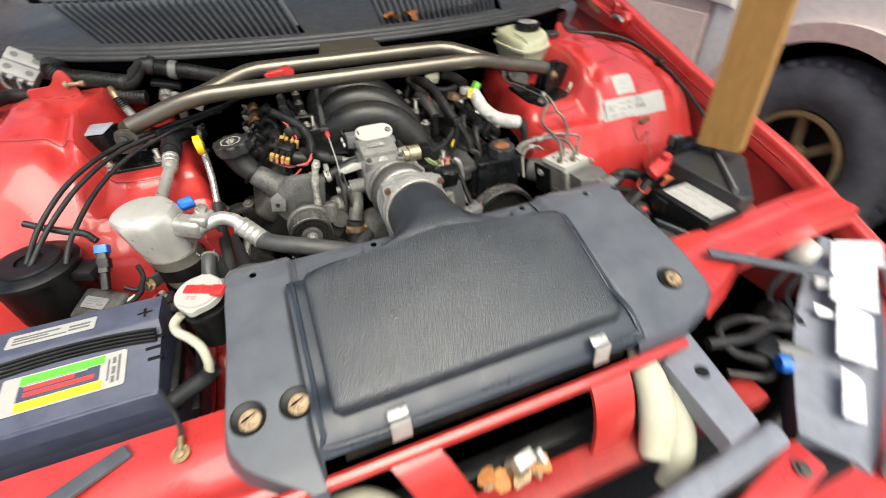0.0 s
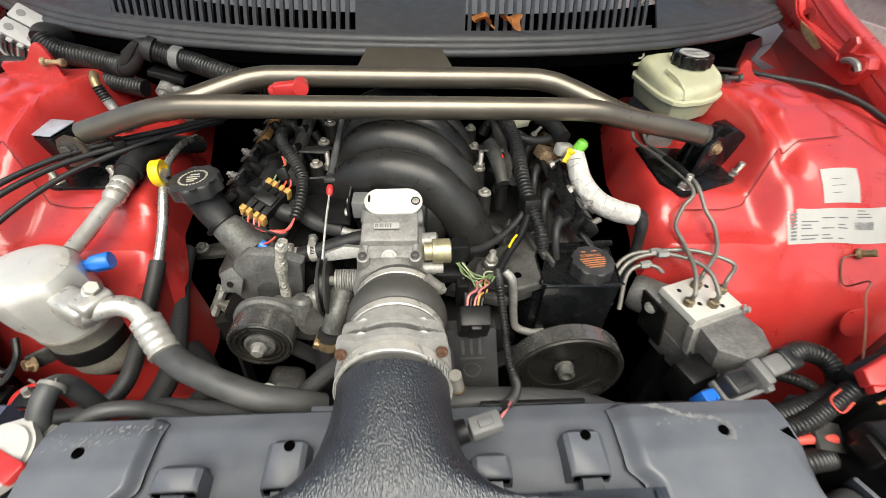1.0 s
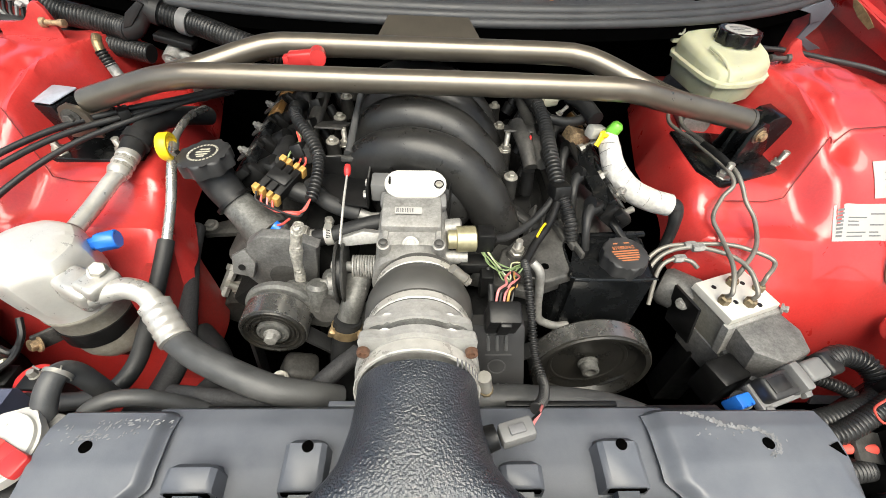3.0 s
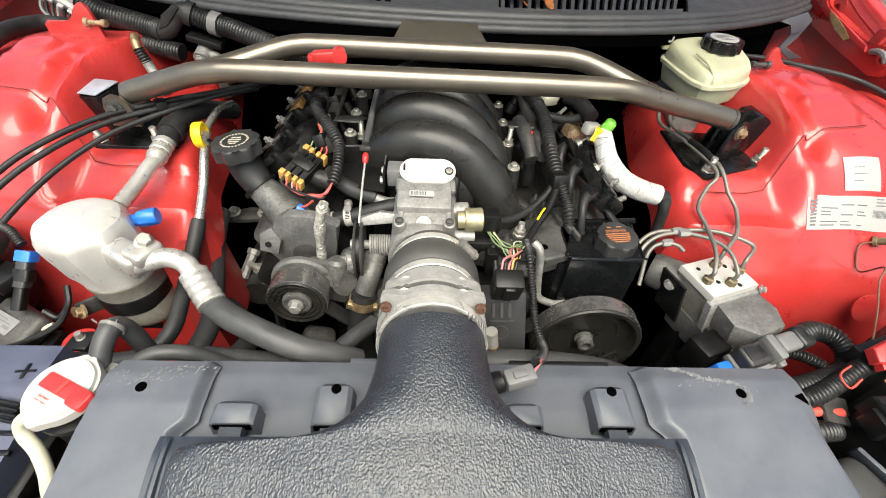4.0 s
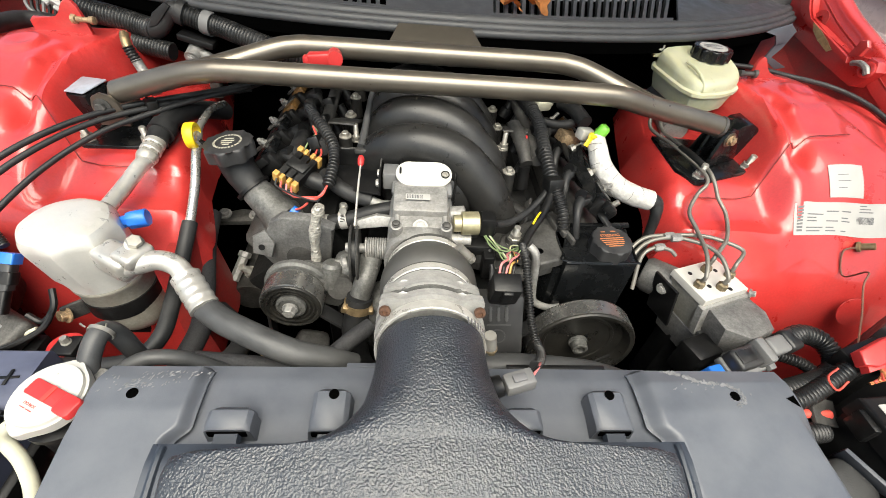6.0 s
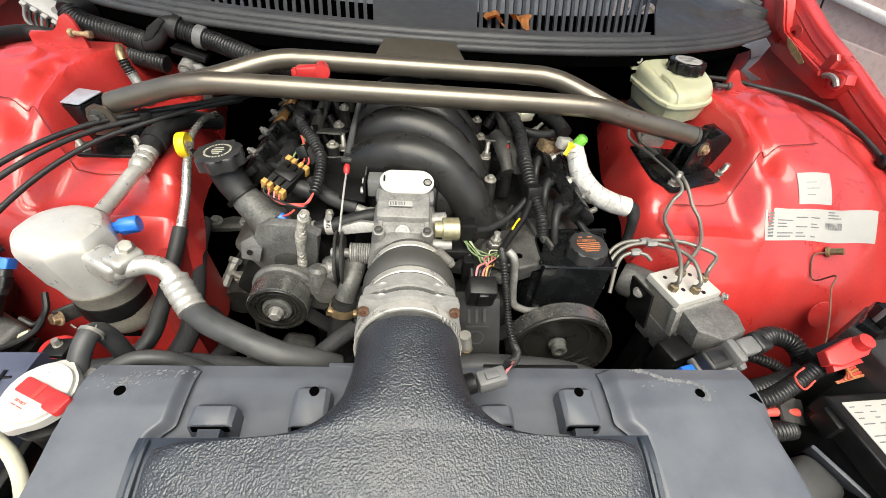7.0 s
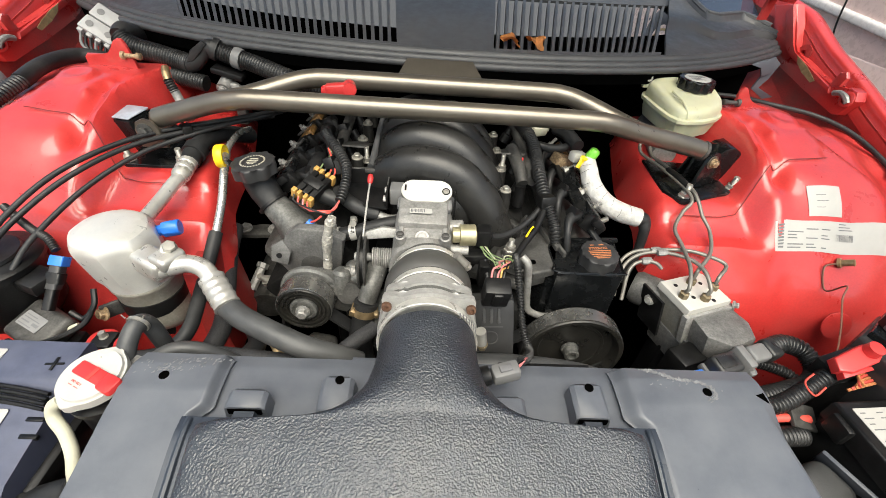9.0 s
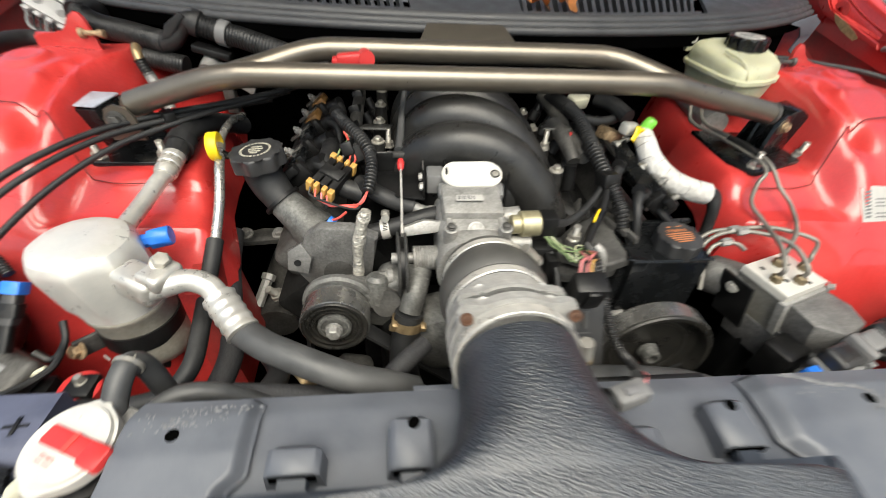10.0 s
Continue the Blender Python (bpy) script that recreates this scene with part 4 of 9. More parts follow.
def build_maf():
    t = thing("air_flow_meter", tuple(axis_at(0.03)), "cast aluminium air flow meter clamped between hoses", "air flow meter")
    r = 0.0555
    part("neck_band", lathe([(-0.002, r + 0.001), (-0.002, r + 0.003), (0.012, r + 0.003), (0.014, r)], axis_at(0), AX, 48), BAND, t)
    part("barrel", lathe([(0.010, 0), (0.010, r), (0.070, r), (0.070, 0)], axis_at(0), AX, 48), METER, t)
    # two flanges with ears, and the dark joint between them
    def flange(d0, d1, rr, ear, material):
        out = []
        for k in range(96):
            a = 2 * math.pi * k / 96
            e = max(0, math.cos(4 * (a - math.pi / 4))) ** 4
            out.append((math.cos(a) * (rr + ear * e), math.sin(a) * (rr + ear * e)))
        part("flange", prism(out, 0, d1 - d0, facing(axis_at(d0), AX, (-1, 0, 0)), 0.0025), material, t)
    flange(0.0175, 0.028, r + 0.005, 0.014, METER)
    flange(0.028, 0.039, r + 0.002, 0.008, CAST_GREY)
    flange(0.039, 0.049, r + 0.005, 0.010, METER)
    for s in (-1, 1):
        p = axis_at(0.0175) + Vector((s * 0.048, 0, 0.048))
        part("flange_bolt", lathe([(0, 0), (0, 0.006), (0.004, 0.0055), (0.0045, 0.003), (0.0015, 0.0025), (0.0015, 0)], p, -AX, 16), RUST_SCREW, t, "rusty flange screw")
    hoseclamp(t, -0.002, r + 0.0025, 0.013, 10, NUT)
    return t


build_maf()


def build_bellows():
    t = thing("intake_bellows", tuple(axis_at(0.12)), "black rubber intake bellows with steel clamp bands", "rubber hose")
    r = 0.0545
    part("hose", lathe([(0.062, 0), (0.062, r), (0.075, r + 0.001), (0.082, r + 0.001), (0.088, r + 0.0005), (0.092, r + 0.004), (0.102, r + 0.0065), (0.116, r + 0.0065), (0.126, r + 0.004), (0.131, r), (0.15, r - 0.001), (0.158, r - 0.002), (0.158, 0)], axis_at(0), AX, 56), BELLOW, t)
    hoseclamp(t, 0.072, r + 0.001, 0.012, -60)
    hoseclamp(t, 0.136, r - 0.0005, 0.012, 42)
    return t


build_bellows()


# ---- engine ----
def build_engine():
    t = thing("engine", (0.0, 0.0, 0.26), "grimy aluminium V8 engine block with dark heads", "engine")
    # block, heads and covers: deep shade is put into their black colour
    part("block", rbox((0, 0.04, 0.44), (0.36, 0.46, 0.36), 0.02), SHADED_CAST, t)
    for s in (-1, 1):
        part("cylinder_head", rbox((s * 0.215, 0.06, 0.64), (0.13, 0.46, 0.13), 0.012, (0, s * 40, 0)), SHADED_CAST, t)
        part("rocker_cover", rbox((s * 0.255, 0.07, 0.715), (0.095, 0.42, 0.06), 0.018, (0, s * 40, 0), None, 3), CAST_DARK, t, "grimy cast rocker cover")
        part("valley_side", rbox((s * 0.155, 0.05, 0.70), (0.05, 0.40, 0.09), 0.01, (0, s * 35, 0)), SHADED_CAST, t)
        for k in range(4):
            part("coil_mount_stud", stud((s * 0.27, -0.08 + k * 0.11, 0.755), (s * 0.6, 0, 0.8), 0.004, 0.026), CAST, t)
    part("valley_cover", rbox((0.0, 0.06, 0.69), (0.22, 0.40, 0.05), 0.01), SHADED_CAST, t)
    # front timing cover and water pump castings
    part("front_cover", rbox((0.0, -0.2, 0.56), (0.3, 0.07, 0.26), 0.02), SHADED_CAST, t)
    head = [(-0.25, 0.755), (-0.238, 0.785), (-0.219, 0.799), (-0.18, 0.797), (-0.147, 0.781), (-0.155, 0.74), (-0.162, 0.693), (-0.198, 0.69), (-0.244, 0.705), (-0.256, 0.725)]
    part("head_face", prism([(x, z) for x, z in head][::-1], 0.0, 0.016, Matrix(((1, 0, 0, 0), (0, 0, -1, -0.169), (0, 1, 0, 0), (0, 0, 0, 1))), 0.004), HEAD_END, t, "grimy cast head end face")
    part("core_plug", lathe([(0, 0), (0, 0.02), (0.003, 0.02), (0.004, 0.016), (0.002, 0.0)], (-0.201, -0.1845, 0.726), (0, -1, 0.1), 28), CAST_DARK, t)
    part("lifting_eye", prism([(-0.014, -0.012), (0.012, -0.018), (0.018, 0.004), (0.006, 0.024), (-0.012, 0.014)], -0.003, 0.003, pose(-0.25, -0.19, 0.752, 70, 0, 0), 0.002), HEAD_END, t)
    part("eye_hole", lathe([(0, 0), (0, 0.0045), (0.0008, 0.0045), (0.0008, 0)], (-0.25, -0.1945, 0.752), (0, -0.94, 0.34), 16), BLACK, t)
    part("pump_housing", lathe([(0, 0), (0, 0.055), (0.02, 0.058), (0.05, 0.05), (0.06, 0.03), (0.06, 0)], (-0.06, -0.21, 0.655), (0, -1, 0), 28), CAST_GREY, t)
    part("pump_neck", tube([(-0.095, -0.205, 0.745), (-0.1, -0.232, 0.735), (-0.108, -0.248, 0.712)], [0.017, 0.015, 0.0145], 20), CAST_GREY, t, "cast water outlet neck")
    part("pump_body", rbox((-0.125, -0.195, 0.70), (0.05, 0.05, 0.09), 0.018, (10, 0, 12), None, 3), CAST_GREY, t)
    part("knurled_boss", lathe([(0, 0.0), (0, 0.02), (0.02, 0.022), (0.03, 0.018), (0.03, 0)], (-0.142, -0.21, 0.705), (0.2, -1, 0.4), 24), CAST_DARK, t)
    part("crank_snout", lathe([(0, 0), (0, 0.095), (0.03, 0.095), (0.032, 0.08), (0.02, 0.07), (0.02, 0.0)], (0.02, -0.24, 0.46), (0, -1, 0), 40), CAST_DARK, t)
    # ribbed lower intake flank on one side
    for k in range(7):
        part("cast_rib", rbox((0.145 + k * 0.013, -0.115 - 0.01 * (k % 2), 0.752 - k * 0.006), (0.005, 0.09, 0.02), 0.002, (18, 20, -12)), CAST_DARK, t)
    part("lug_plate", prism([(0.05, -0.2), (0.13, -0.225), (0.19, -0.2), (0.19, -0.15), (0.1, -0.13)], 0.728, 0.742, None, 0.004), CAST_DARK, t)
    part("lug_stud", stud((0.108, -0.185, 0.742), (0, 0, 1), 0.0045, 0.026), ZINC, t)
    part("lug_hole", lathe([(0, 0), (0, 0.006), (0.001, 0.006), (0.001, 0)], (0.168, -0.182, 0.742), (0, 0, 1), 14), BLACK, t)
    return t


build_engine()


def build_manifold():
    t = thing("intake_manifold", (0.0, 0.05, 0.74), "black nylon intake manifold with arched runners", "intake manifold")
    part("plenum", loft([neck_section(y, w, top, 0.735, 2.4, 40, -0.008) for y, w, top in ((-0.115, 0.05, 0.80), (-0.10, 0.07, 0.825), (-0.08, 0.083, 0.845), (0.0, 0.09, 0.858), (0.15, 0.09, 0.86), (0.27, 0.085, 0.85), (0.29, 0.07, 0.83))]), MANIFOLD, t, "smooth plenum body")
    # each runner rises over the plenum and falls to the far side, a little forwards
    for k in range(4):
        y = -0.068 + k * 0.07
        h = 0.852 + (0.0, 0.012, 0.014, 0.012)[k]
        pts = [(-0.112, y + 0.026, 0.775), (-0.098, y + 0.022, 0.818), (-0.066, y + 0.012, h - 0.01), (-0.02, y + 0.002, h), (0.03, y - 0.006, h - 0.014), (0.07, y - 0.018, h - 0.05), (0.096, y - 0.03, h - 0.092), (0.106, y - 0.036, h - 0.125)]
        part("runner", tube(pts, [0.026, 0.032, 0.0355, 0.0365, 0.037, 0.037, 0.035, 0.032], 24, 8, squash=0.92), MANIFOLD, t, "arched intake runner")
        part("parting_ridge", tube([(x, yy - 0.03, z + 0.014) for x, yy, z in pts[2:6]], 0.0016, 6), MANIFOLD, t, "thin moulded ridge")
    for s in (-1, 1):
        for k in range(4):
            p = (s * 0.135 + 0.0, -0.064 + k * 0.075, 0.775)
            part("bolt_post", lathe([(0, 0), (0, 0.012), (0.036, 0.0105), (0.036, 0)], (p[0] + (-0.016 if s < 0 else -0.018), p[1] + (0.06 if s < 0 else 0), p[2] + (0.018 if s < 0 else 0.002)), (0, 0, 1), 18), MANIFOLD, t)
            part("post_bolt", hexbolt((p[0] + (-0.016 if s < 0 else -0.018), p[1] + (0.06 if s < 0 else 0), p[2] + (0.054 if s < 0 else 0.038)), (0, -0.1, 1), 0.006, 0.009, 1.7), ZINC, t)
    part("side_bracket", tube([(0.1, -0.06, 0.772), (0.14, -0.09, 0.76), (0.175, -0.12, 0.748)], 0.011, 10, squash=0.6), MANIFOLD, t)
    part("gusset", prism([(0.1, -0.1), (0.16, -0.12), (0.16, -0.03), (0.115, -0.04)], 0.748, 0.756, None, 0.002), MANIFOLD, t)
    return t


build_manifold()


def build_throttle():
    t = thing("throttle_valve", (-0.025, -0.18, 0.74), "cast aluminium throttle body with plated top cover", "throttle body")
    part("housing", loft([neck_section(y, w, top, 0.715, p, 40, -0.024) for y, w, top, p in ((-0.232, 0.05, 0.815, 2.1), (-0.215, 0.05, 0.818, 2.2), (-0.208, 0.047, 0.812, 3.5), (-0.2, 0.047, 0.814, 5), (-0.135, 0.047, 0.817, 5), (-0.11, 0.047, 0.805, 4))]), CAST, t)
    part("top_block", rbox((-0.026, -0.158, 0.814), (0.078, 0.06, 0.03), 0.006, (8, 0, 0)), CAST, t)
    part("top_gasket", rbox((-0.024, -0.136, 0.822), (0.088, 0.024, 0.014), 0.005, (20, 0, 0)), GREYPLUG, t)
    part("cover_seat", rbox((-0.022, -0.114, 0.815), (0.07, 0.022, 0.04), 0.005, (20, 0, 0)), GREYPLUG, t)
    cover = [(0.034 * math.copysign(1, math.cos(a)) * 0.55 + 0.022 * math.cos(a), 0.0205 * math.sin(a)) for a in (2 * math.pi * k / 40 for k in range(40))]
    m = facing((-0.022, -0.122, 0.838), (0, -0.42, 0.9), (1, 0, 0))
    part("top_cover", prism(cover, 0, 0.004, m, 0.001), CAPWHITE, t, "bright oval cover plate")
    part("screw_well", lathe([(0, 0.0048), (0, 0.0066), (0.0006, 0.0066), (0.0006, 0.0048)], m @ Vector((0.031, 0, 0.004)), m.to_3x3() @ Vector((0, 0, 1)), 20), BLACK, t)
    part("cover_screw", lathe([(0, 0), (0, 0.0045), (0.0012, 0.0042), (0.0012, 0.002), (0.0004, 0.0015), (0.0004, 0)], m @ Vector((0.031, 0, 0.004)), m.to_3x3() @ Vector((0, 0, 1)), 16), ZINC, t)
    part("bracket", prism([(-0.004, 0), (0.004, 0), (0.004, 0.05), (-0.004, 0.05)], 0, 0.003, facing((0.0225, -0.135, 0.8), (1, 0, 0), (0, 1, 0)), 0.0005), BLACK, t)
    lab = part("label", prism(rounded(0.034, 0.011, 0.001), 0, 0.0004, facing((-0.03, -0.167, 0.8318), (0, -0.14, 1), (1, 0, 0)), 0), WHITE, t, "small pale sticker")
    bars(facing((-0.03, -0.167, 0.8322), (0, -0.14, 1), (1, 0, 0)), [(-0.015 + 0.0022 * k, 0.0, 0.0009 if k % 3 else 0.0015, 0.007) for k in range(10)], INK, lab)
    part("face_bolt", hexbolt((-0.026, -0.208, 0.812), (0, -0.7, 0.7), 0.008, 0.006, 1.3), CAST, t)
    for x in (-0.058, 0.008):
        part("body_rib", rbox((x, -0.175, 0.803), (0.008, 0.07, 0.03), 0.003, (6, 0, 0)), CAST, t)
        part("corner_boss", lathe([(0, 0), (0, 0.009), (0.024, 0.008), (0.025, 0.005), (0.025, 0)], (x, -0.212, 0.80), (0, -0.3, 1), 14), CAST, t)
        part("corner_screw", hexbolt((x, -0.22, 0.8255), (0, -0.3, 1), 0.0045, 0.004, 1.3), CAST_DARK, t)
    part("lower_web", prism([(-0.06, -0.235), (0.0, -0.24), (0.03, -0.22), (0.05, -0.19), (0.02, -0.18), (-0.07, -0.18)], 0.74, 0.752, None, 0.004), CAST, t)
    part("side_port", lathe([(0, 0), (0, 0.013), (0.02, 0.013), (0.022, 0.009), (0.022, 0)], (0.018, -0.165, 0.80), (1, 0, 0.1), 20), CAST, t)
    part("idle_valve", lathe([(0, 0), (0, 0.012), (0.01, 0.012), (0.011, 0.0165), (0.034, 0.0165), (0.036, 0.012), (0.036, 0)], (0.02, -0.198, 0.812), (1, 0.04, 0.02), 28), GOLDEN, t, "pale gold idle air valve")
    part("valve_plug", rbox((0.067, -0.196, 0.812), (0.022, 0.024, 0.03), 0.004), BLACK, t)
    part("valve_port", lathe([(0, 0), (0, 0.009), (0.03, 0.009), (0.03, 0)], (0.015, -0.207, 0.79), (1, 0, 0), 16), CAST, t)
    part("sensor", rbox((0.055, -0.21, 0.782), (0.04, 0.022, 0.016), 0.003), BLACK, t)
    part("sensor_plug", rbox((0.07, -0.228, 0.765), (0.016, 0.02, 0.04), 0.003), BLACK, t)
    part("side_lever", prism([(0, 0), (0.05, 0.006), (0.052, 0.02), (0.03, 0.022), (0, 0.012)], -0.008, 0.008, pose(-0.118, -0.185, 0.785, 60, 0, 0), 0.003), CAST, t)
    part("shaft", lathe([(0, 0), (0, 0.007), (0.09, 0.007), (0.09, 0)], (-0.13, -0.2, 0.762), (1, 0, 0), 14), CAST, t)
    # return spring
    path = [Vector((-0.102 + 0.034 * k / 200, -0.2 + 0.0145 * math.cos(k * 2 * math.pi * 10 / 200), 0.762 + 0.0145 * math.sin(k * 2 * math.pi * 10 / 200))) for k in range(201)]
    part("return_spring", sweep(path, 0.0016, 6), CAST, t, "coiled return spring")
    # cable pulley: two thin discs with a groove
    for x in (-0.121, -0.112):
        part("cable_pulley", lathe([(-0.0018, 0), (-0.0018, 0.040), (0.0, 0.0415), (0.0018, 0.040), (0.0018, 0)], (x, -0.205, 0.757), (1, 0.05, 0), 40), CAST_DARK, t, "thin dark cable pulley")
    part("pulley_core", lathe([(-0.005, 0), (-0.005, 0.035), (0.005, 0.035), (0.005, 0)], (-0.1165, -0.205, 0.757), (1, 0.05, 0), 32), BLACK, t)
    part("stop_arm", rbox((-0.093, -0.222, 0.742), (0.018, 0.012, 0.014), 0.002, (0, 0, 8)), CAST, t)
    part("pivot_screw", lathe([(0, 0), (0, 0.01), (0.006, 0.01), (0.008, 0.006), (0.016, 0.006), (0.016, 0)], (-0.13, -0.21, 0.74), (-1, -0.2, 0.1), 16), CAST, t)
    part("coolant_pipe", tube([(-0.07, -0.135, 0.79), (-0.085, -0.13, 0.786), (-0.1, -0.128, 0.792)], 0.0085, 14), CAST, t)
    return t


build_throttle()


def build_cable_set():
    t = thing("throttle_cable", (-0.118, -0.1, 0.80), "grey sheathed throttle cable with red nipple on a black bracket", "cable")
    part("bracket", prism([(-0.168, -0.062), (-0.092, -0.058), (-0.086, -0.066), (-0.086, -0.135), (-0.15, -0.125), (-0.168, -0.1)], 0.808, 0.811, None, 0.001), BLACK, t, "black folded cable bracket")
    part("bracket_wall", rbox((-0.127, -0.06, 0.824), (0.082, 0.0025, 0.03), 0.001), BLACK, t)
    part("bracket_edge", tube([(-0.166, -0.0605, 0.8395), (-0.128, -0.0595, 0.8395), (-0.09, -0.0595, 0.8395), (-0.086, -0.066, 0.8395), (-0.086, -0.1, 0.8375), (-0.086, -0.13, 0.833)], 0.0014, 6), CAST_DARK, t, "thin paler bracket edge")
    part("bracket_wall", rbox((-0.086, -0.097, 0.822), (0.0025, 0.074, 0.032), 0.001), BLACK, t)
    part("bracket_block", rbox((-0.07, -0.108, 0.824), (0.024, 0.03, 0.028), 0.003), GREYPLUG, t)
    part("bracket_flap", rbox((-0.056, -0.1, 0.828), (0.003, 0.05, 0.036), 0.001), BLACK, t)
    for dy in (-0.018, 0.008):
        part("bracket_bolt", lathe([(0, 0), (0, 0.0055), (0.004, 0.0055), (0.005, 0.004), (0.005, 0)], (-0.0873, -0.105 + dy, 0.822), (-1, 0, 0), 6), BAND, t)
    part("sheath", tube([(-0.118, -0.058, 0.842), (-0.117, -0.04, 0.848), (-0.113, 0.02, 0.87), (-0.108, 0.07, 0.888)], [0.0072, 0.0062, 0.0045, 0.0042], 12), OLD_HOSE, t)
    part("ferrule", rbox((-0.118, -0.064, 0.839), (0.02, 0.008, 0.008), 0.002), CAST_DARK, t)
    part("ferrule_pin", rbox((-0.118, -0.06, 0.8405), (0.036, 0.003, 0.003), 0.001), CAST_DARK, t)
    part("nipple", lathe([(-0.009, 0), (-0.008, 0.0038), (-0.003, 0.0052), (0.005, 0.0048), (0.009, 0.0025), (0.01, 0)], (-0.1165, -0.088, 0.836), (0, -0.7, -0.4), 14), RED_PLASTIC, t, "bright red nipple")
    part("inner_wire", tube([(-0.1165, -0.095, 0.833), (-0.116, -0.14, 0.822), (-0.116, -0.195, 0.798)], 0.0016, 6), BAND, t, "bare steel wire")
    return t


build_cable_set()


def build_tensioner():
    t = thing("belt_tensioner", (-0.2, -0.26, 0.66), "black idler pulley on a cast aluminium belt tensioner", "belt tensioner")
    c = (-0.2, -0.27, 0.711)
    n = (0, -1, 0.04)
    part("pulley", lathe([(-0.033, 0.0), (-0.033, 0.0395), (-0.031, 0.041), (-0.002, 0.041), (0.0005, 0.0395), (0.0005, 0.037), (-0.0025, 0.036), (-0.003, 0.0335), (-0.0005, 0.0325), (-0.0005, 0.0305), (-0.004, 0.0295), (-0.0045, 0.0275), (-0.0015, 0.0265), (-0.0015, 0.024), (-0.006, 0.023), (-0.006, 0.0)], c, n, 48), PULLEY, t, "ringed black idler pulley face")
    part("rim_band", lathe([(-0.0325, 0.0405), (-0.0325, 0.0424), (-0.003, 0.0424), (-0.002, 0.0405)], c, n, 56), RIM_STEEL, t, "belt-polished steel rim")
    part("hub", lathe([(-0.005, 0), (-0.005, 0.0205), (0.0, 0.02), (0.001, 0.0165), (-0.001, 0.015), (-0.001, 0.0)], c, n, 36), CAST_GREY, t, "dull hub plate")
    part("hub_bolt", hexbolt((-0.2, -0.271, 0.711), n, 0.0085, 0.012, 1.25), CAST, t)
    part("arm_disc", lathe([(0, 0), (0, 0.043), (0.003, 0.0455), (0.009, 0.0455), (0.012, 0.042), (0.012, 0)], (-0.198, -0.2235, 0.714), (0, -1, 0.04), 40), CAST_GREY, t, "cast tensioner plate")
    part("arm", tube([(-0.19, -0.215, 0.735), (-0.168, -0.22, 0.732), (-0.15, -0.224, 0.716)], [0.012, 0.015, 0.014], 14, squash=0.8), CAST_GREY, t, "cast tensioner arm")
    part("spring_tower", lathe([(0, 0), (0, 0.0165), (0.034, 0.0145), (0.039, 0.010), (0.04, 0)], (-0.152, -0.225, 0.71), (0.1, 0.25, 1), 20), CAST_GREY, t)
    part("base", rbox((-0.16, -0.215, 0.70), (0.08, 0.03, 0.07), 0.01, (0, 15, 0)), CAST_GREY, t)
    return t


build_tensioner()


def belt_run(a, b, w=0.022, th=0.0045):
    a, b = V(a), V(b)
    d = (b - a).normalized()
    n = d.cross(Vector((0, 1, 0))).normalized()
    secs = []
    for p in (a, b):
        secs.append([p + n * th / 2 + Vector((0, -w / 2, 0)), p + n * th / 2 + Vector((0, w / 2, 0)), p - n * th / 2 + Vector((0, w / 2, 0)), p - n * th / 2 + Vector((0, -w / 2, 0))])
    return loft(secs)


def build_belt():
    t = thing("drive_belt", (0.05, -0.26, 0.5), "black ribbed serpentine drive belt", "belt")
    part("belt_run", belt_run((-0.165, -0.255, 0.69), (-0.03, -0.258, 0.56)), RUBBER, t)
    part("belt_run", belt_run((-0.235, -0.255, 0.69), (-0.25, -0.258, 0.5)), RUBBER, t)
    part("belt_run", belt_run((0.187, -0.265, 0.703), (0.065, -0.26, 0.6)), RUBBER, t)
    part("belt_run", belt_run((0.30, -0.265, 0.62), (0.12, -0.26, 0.44)), RUBBER, t)
    return t


build_belt()


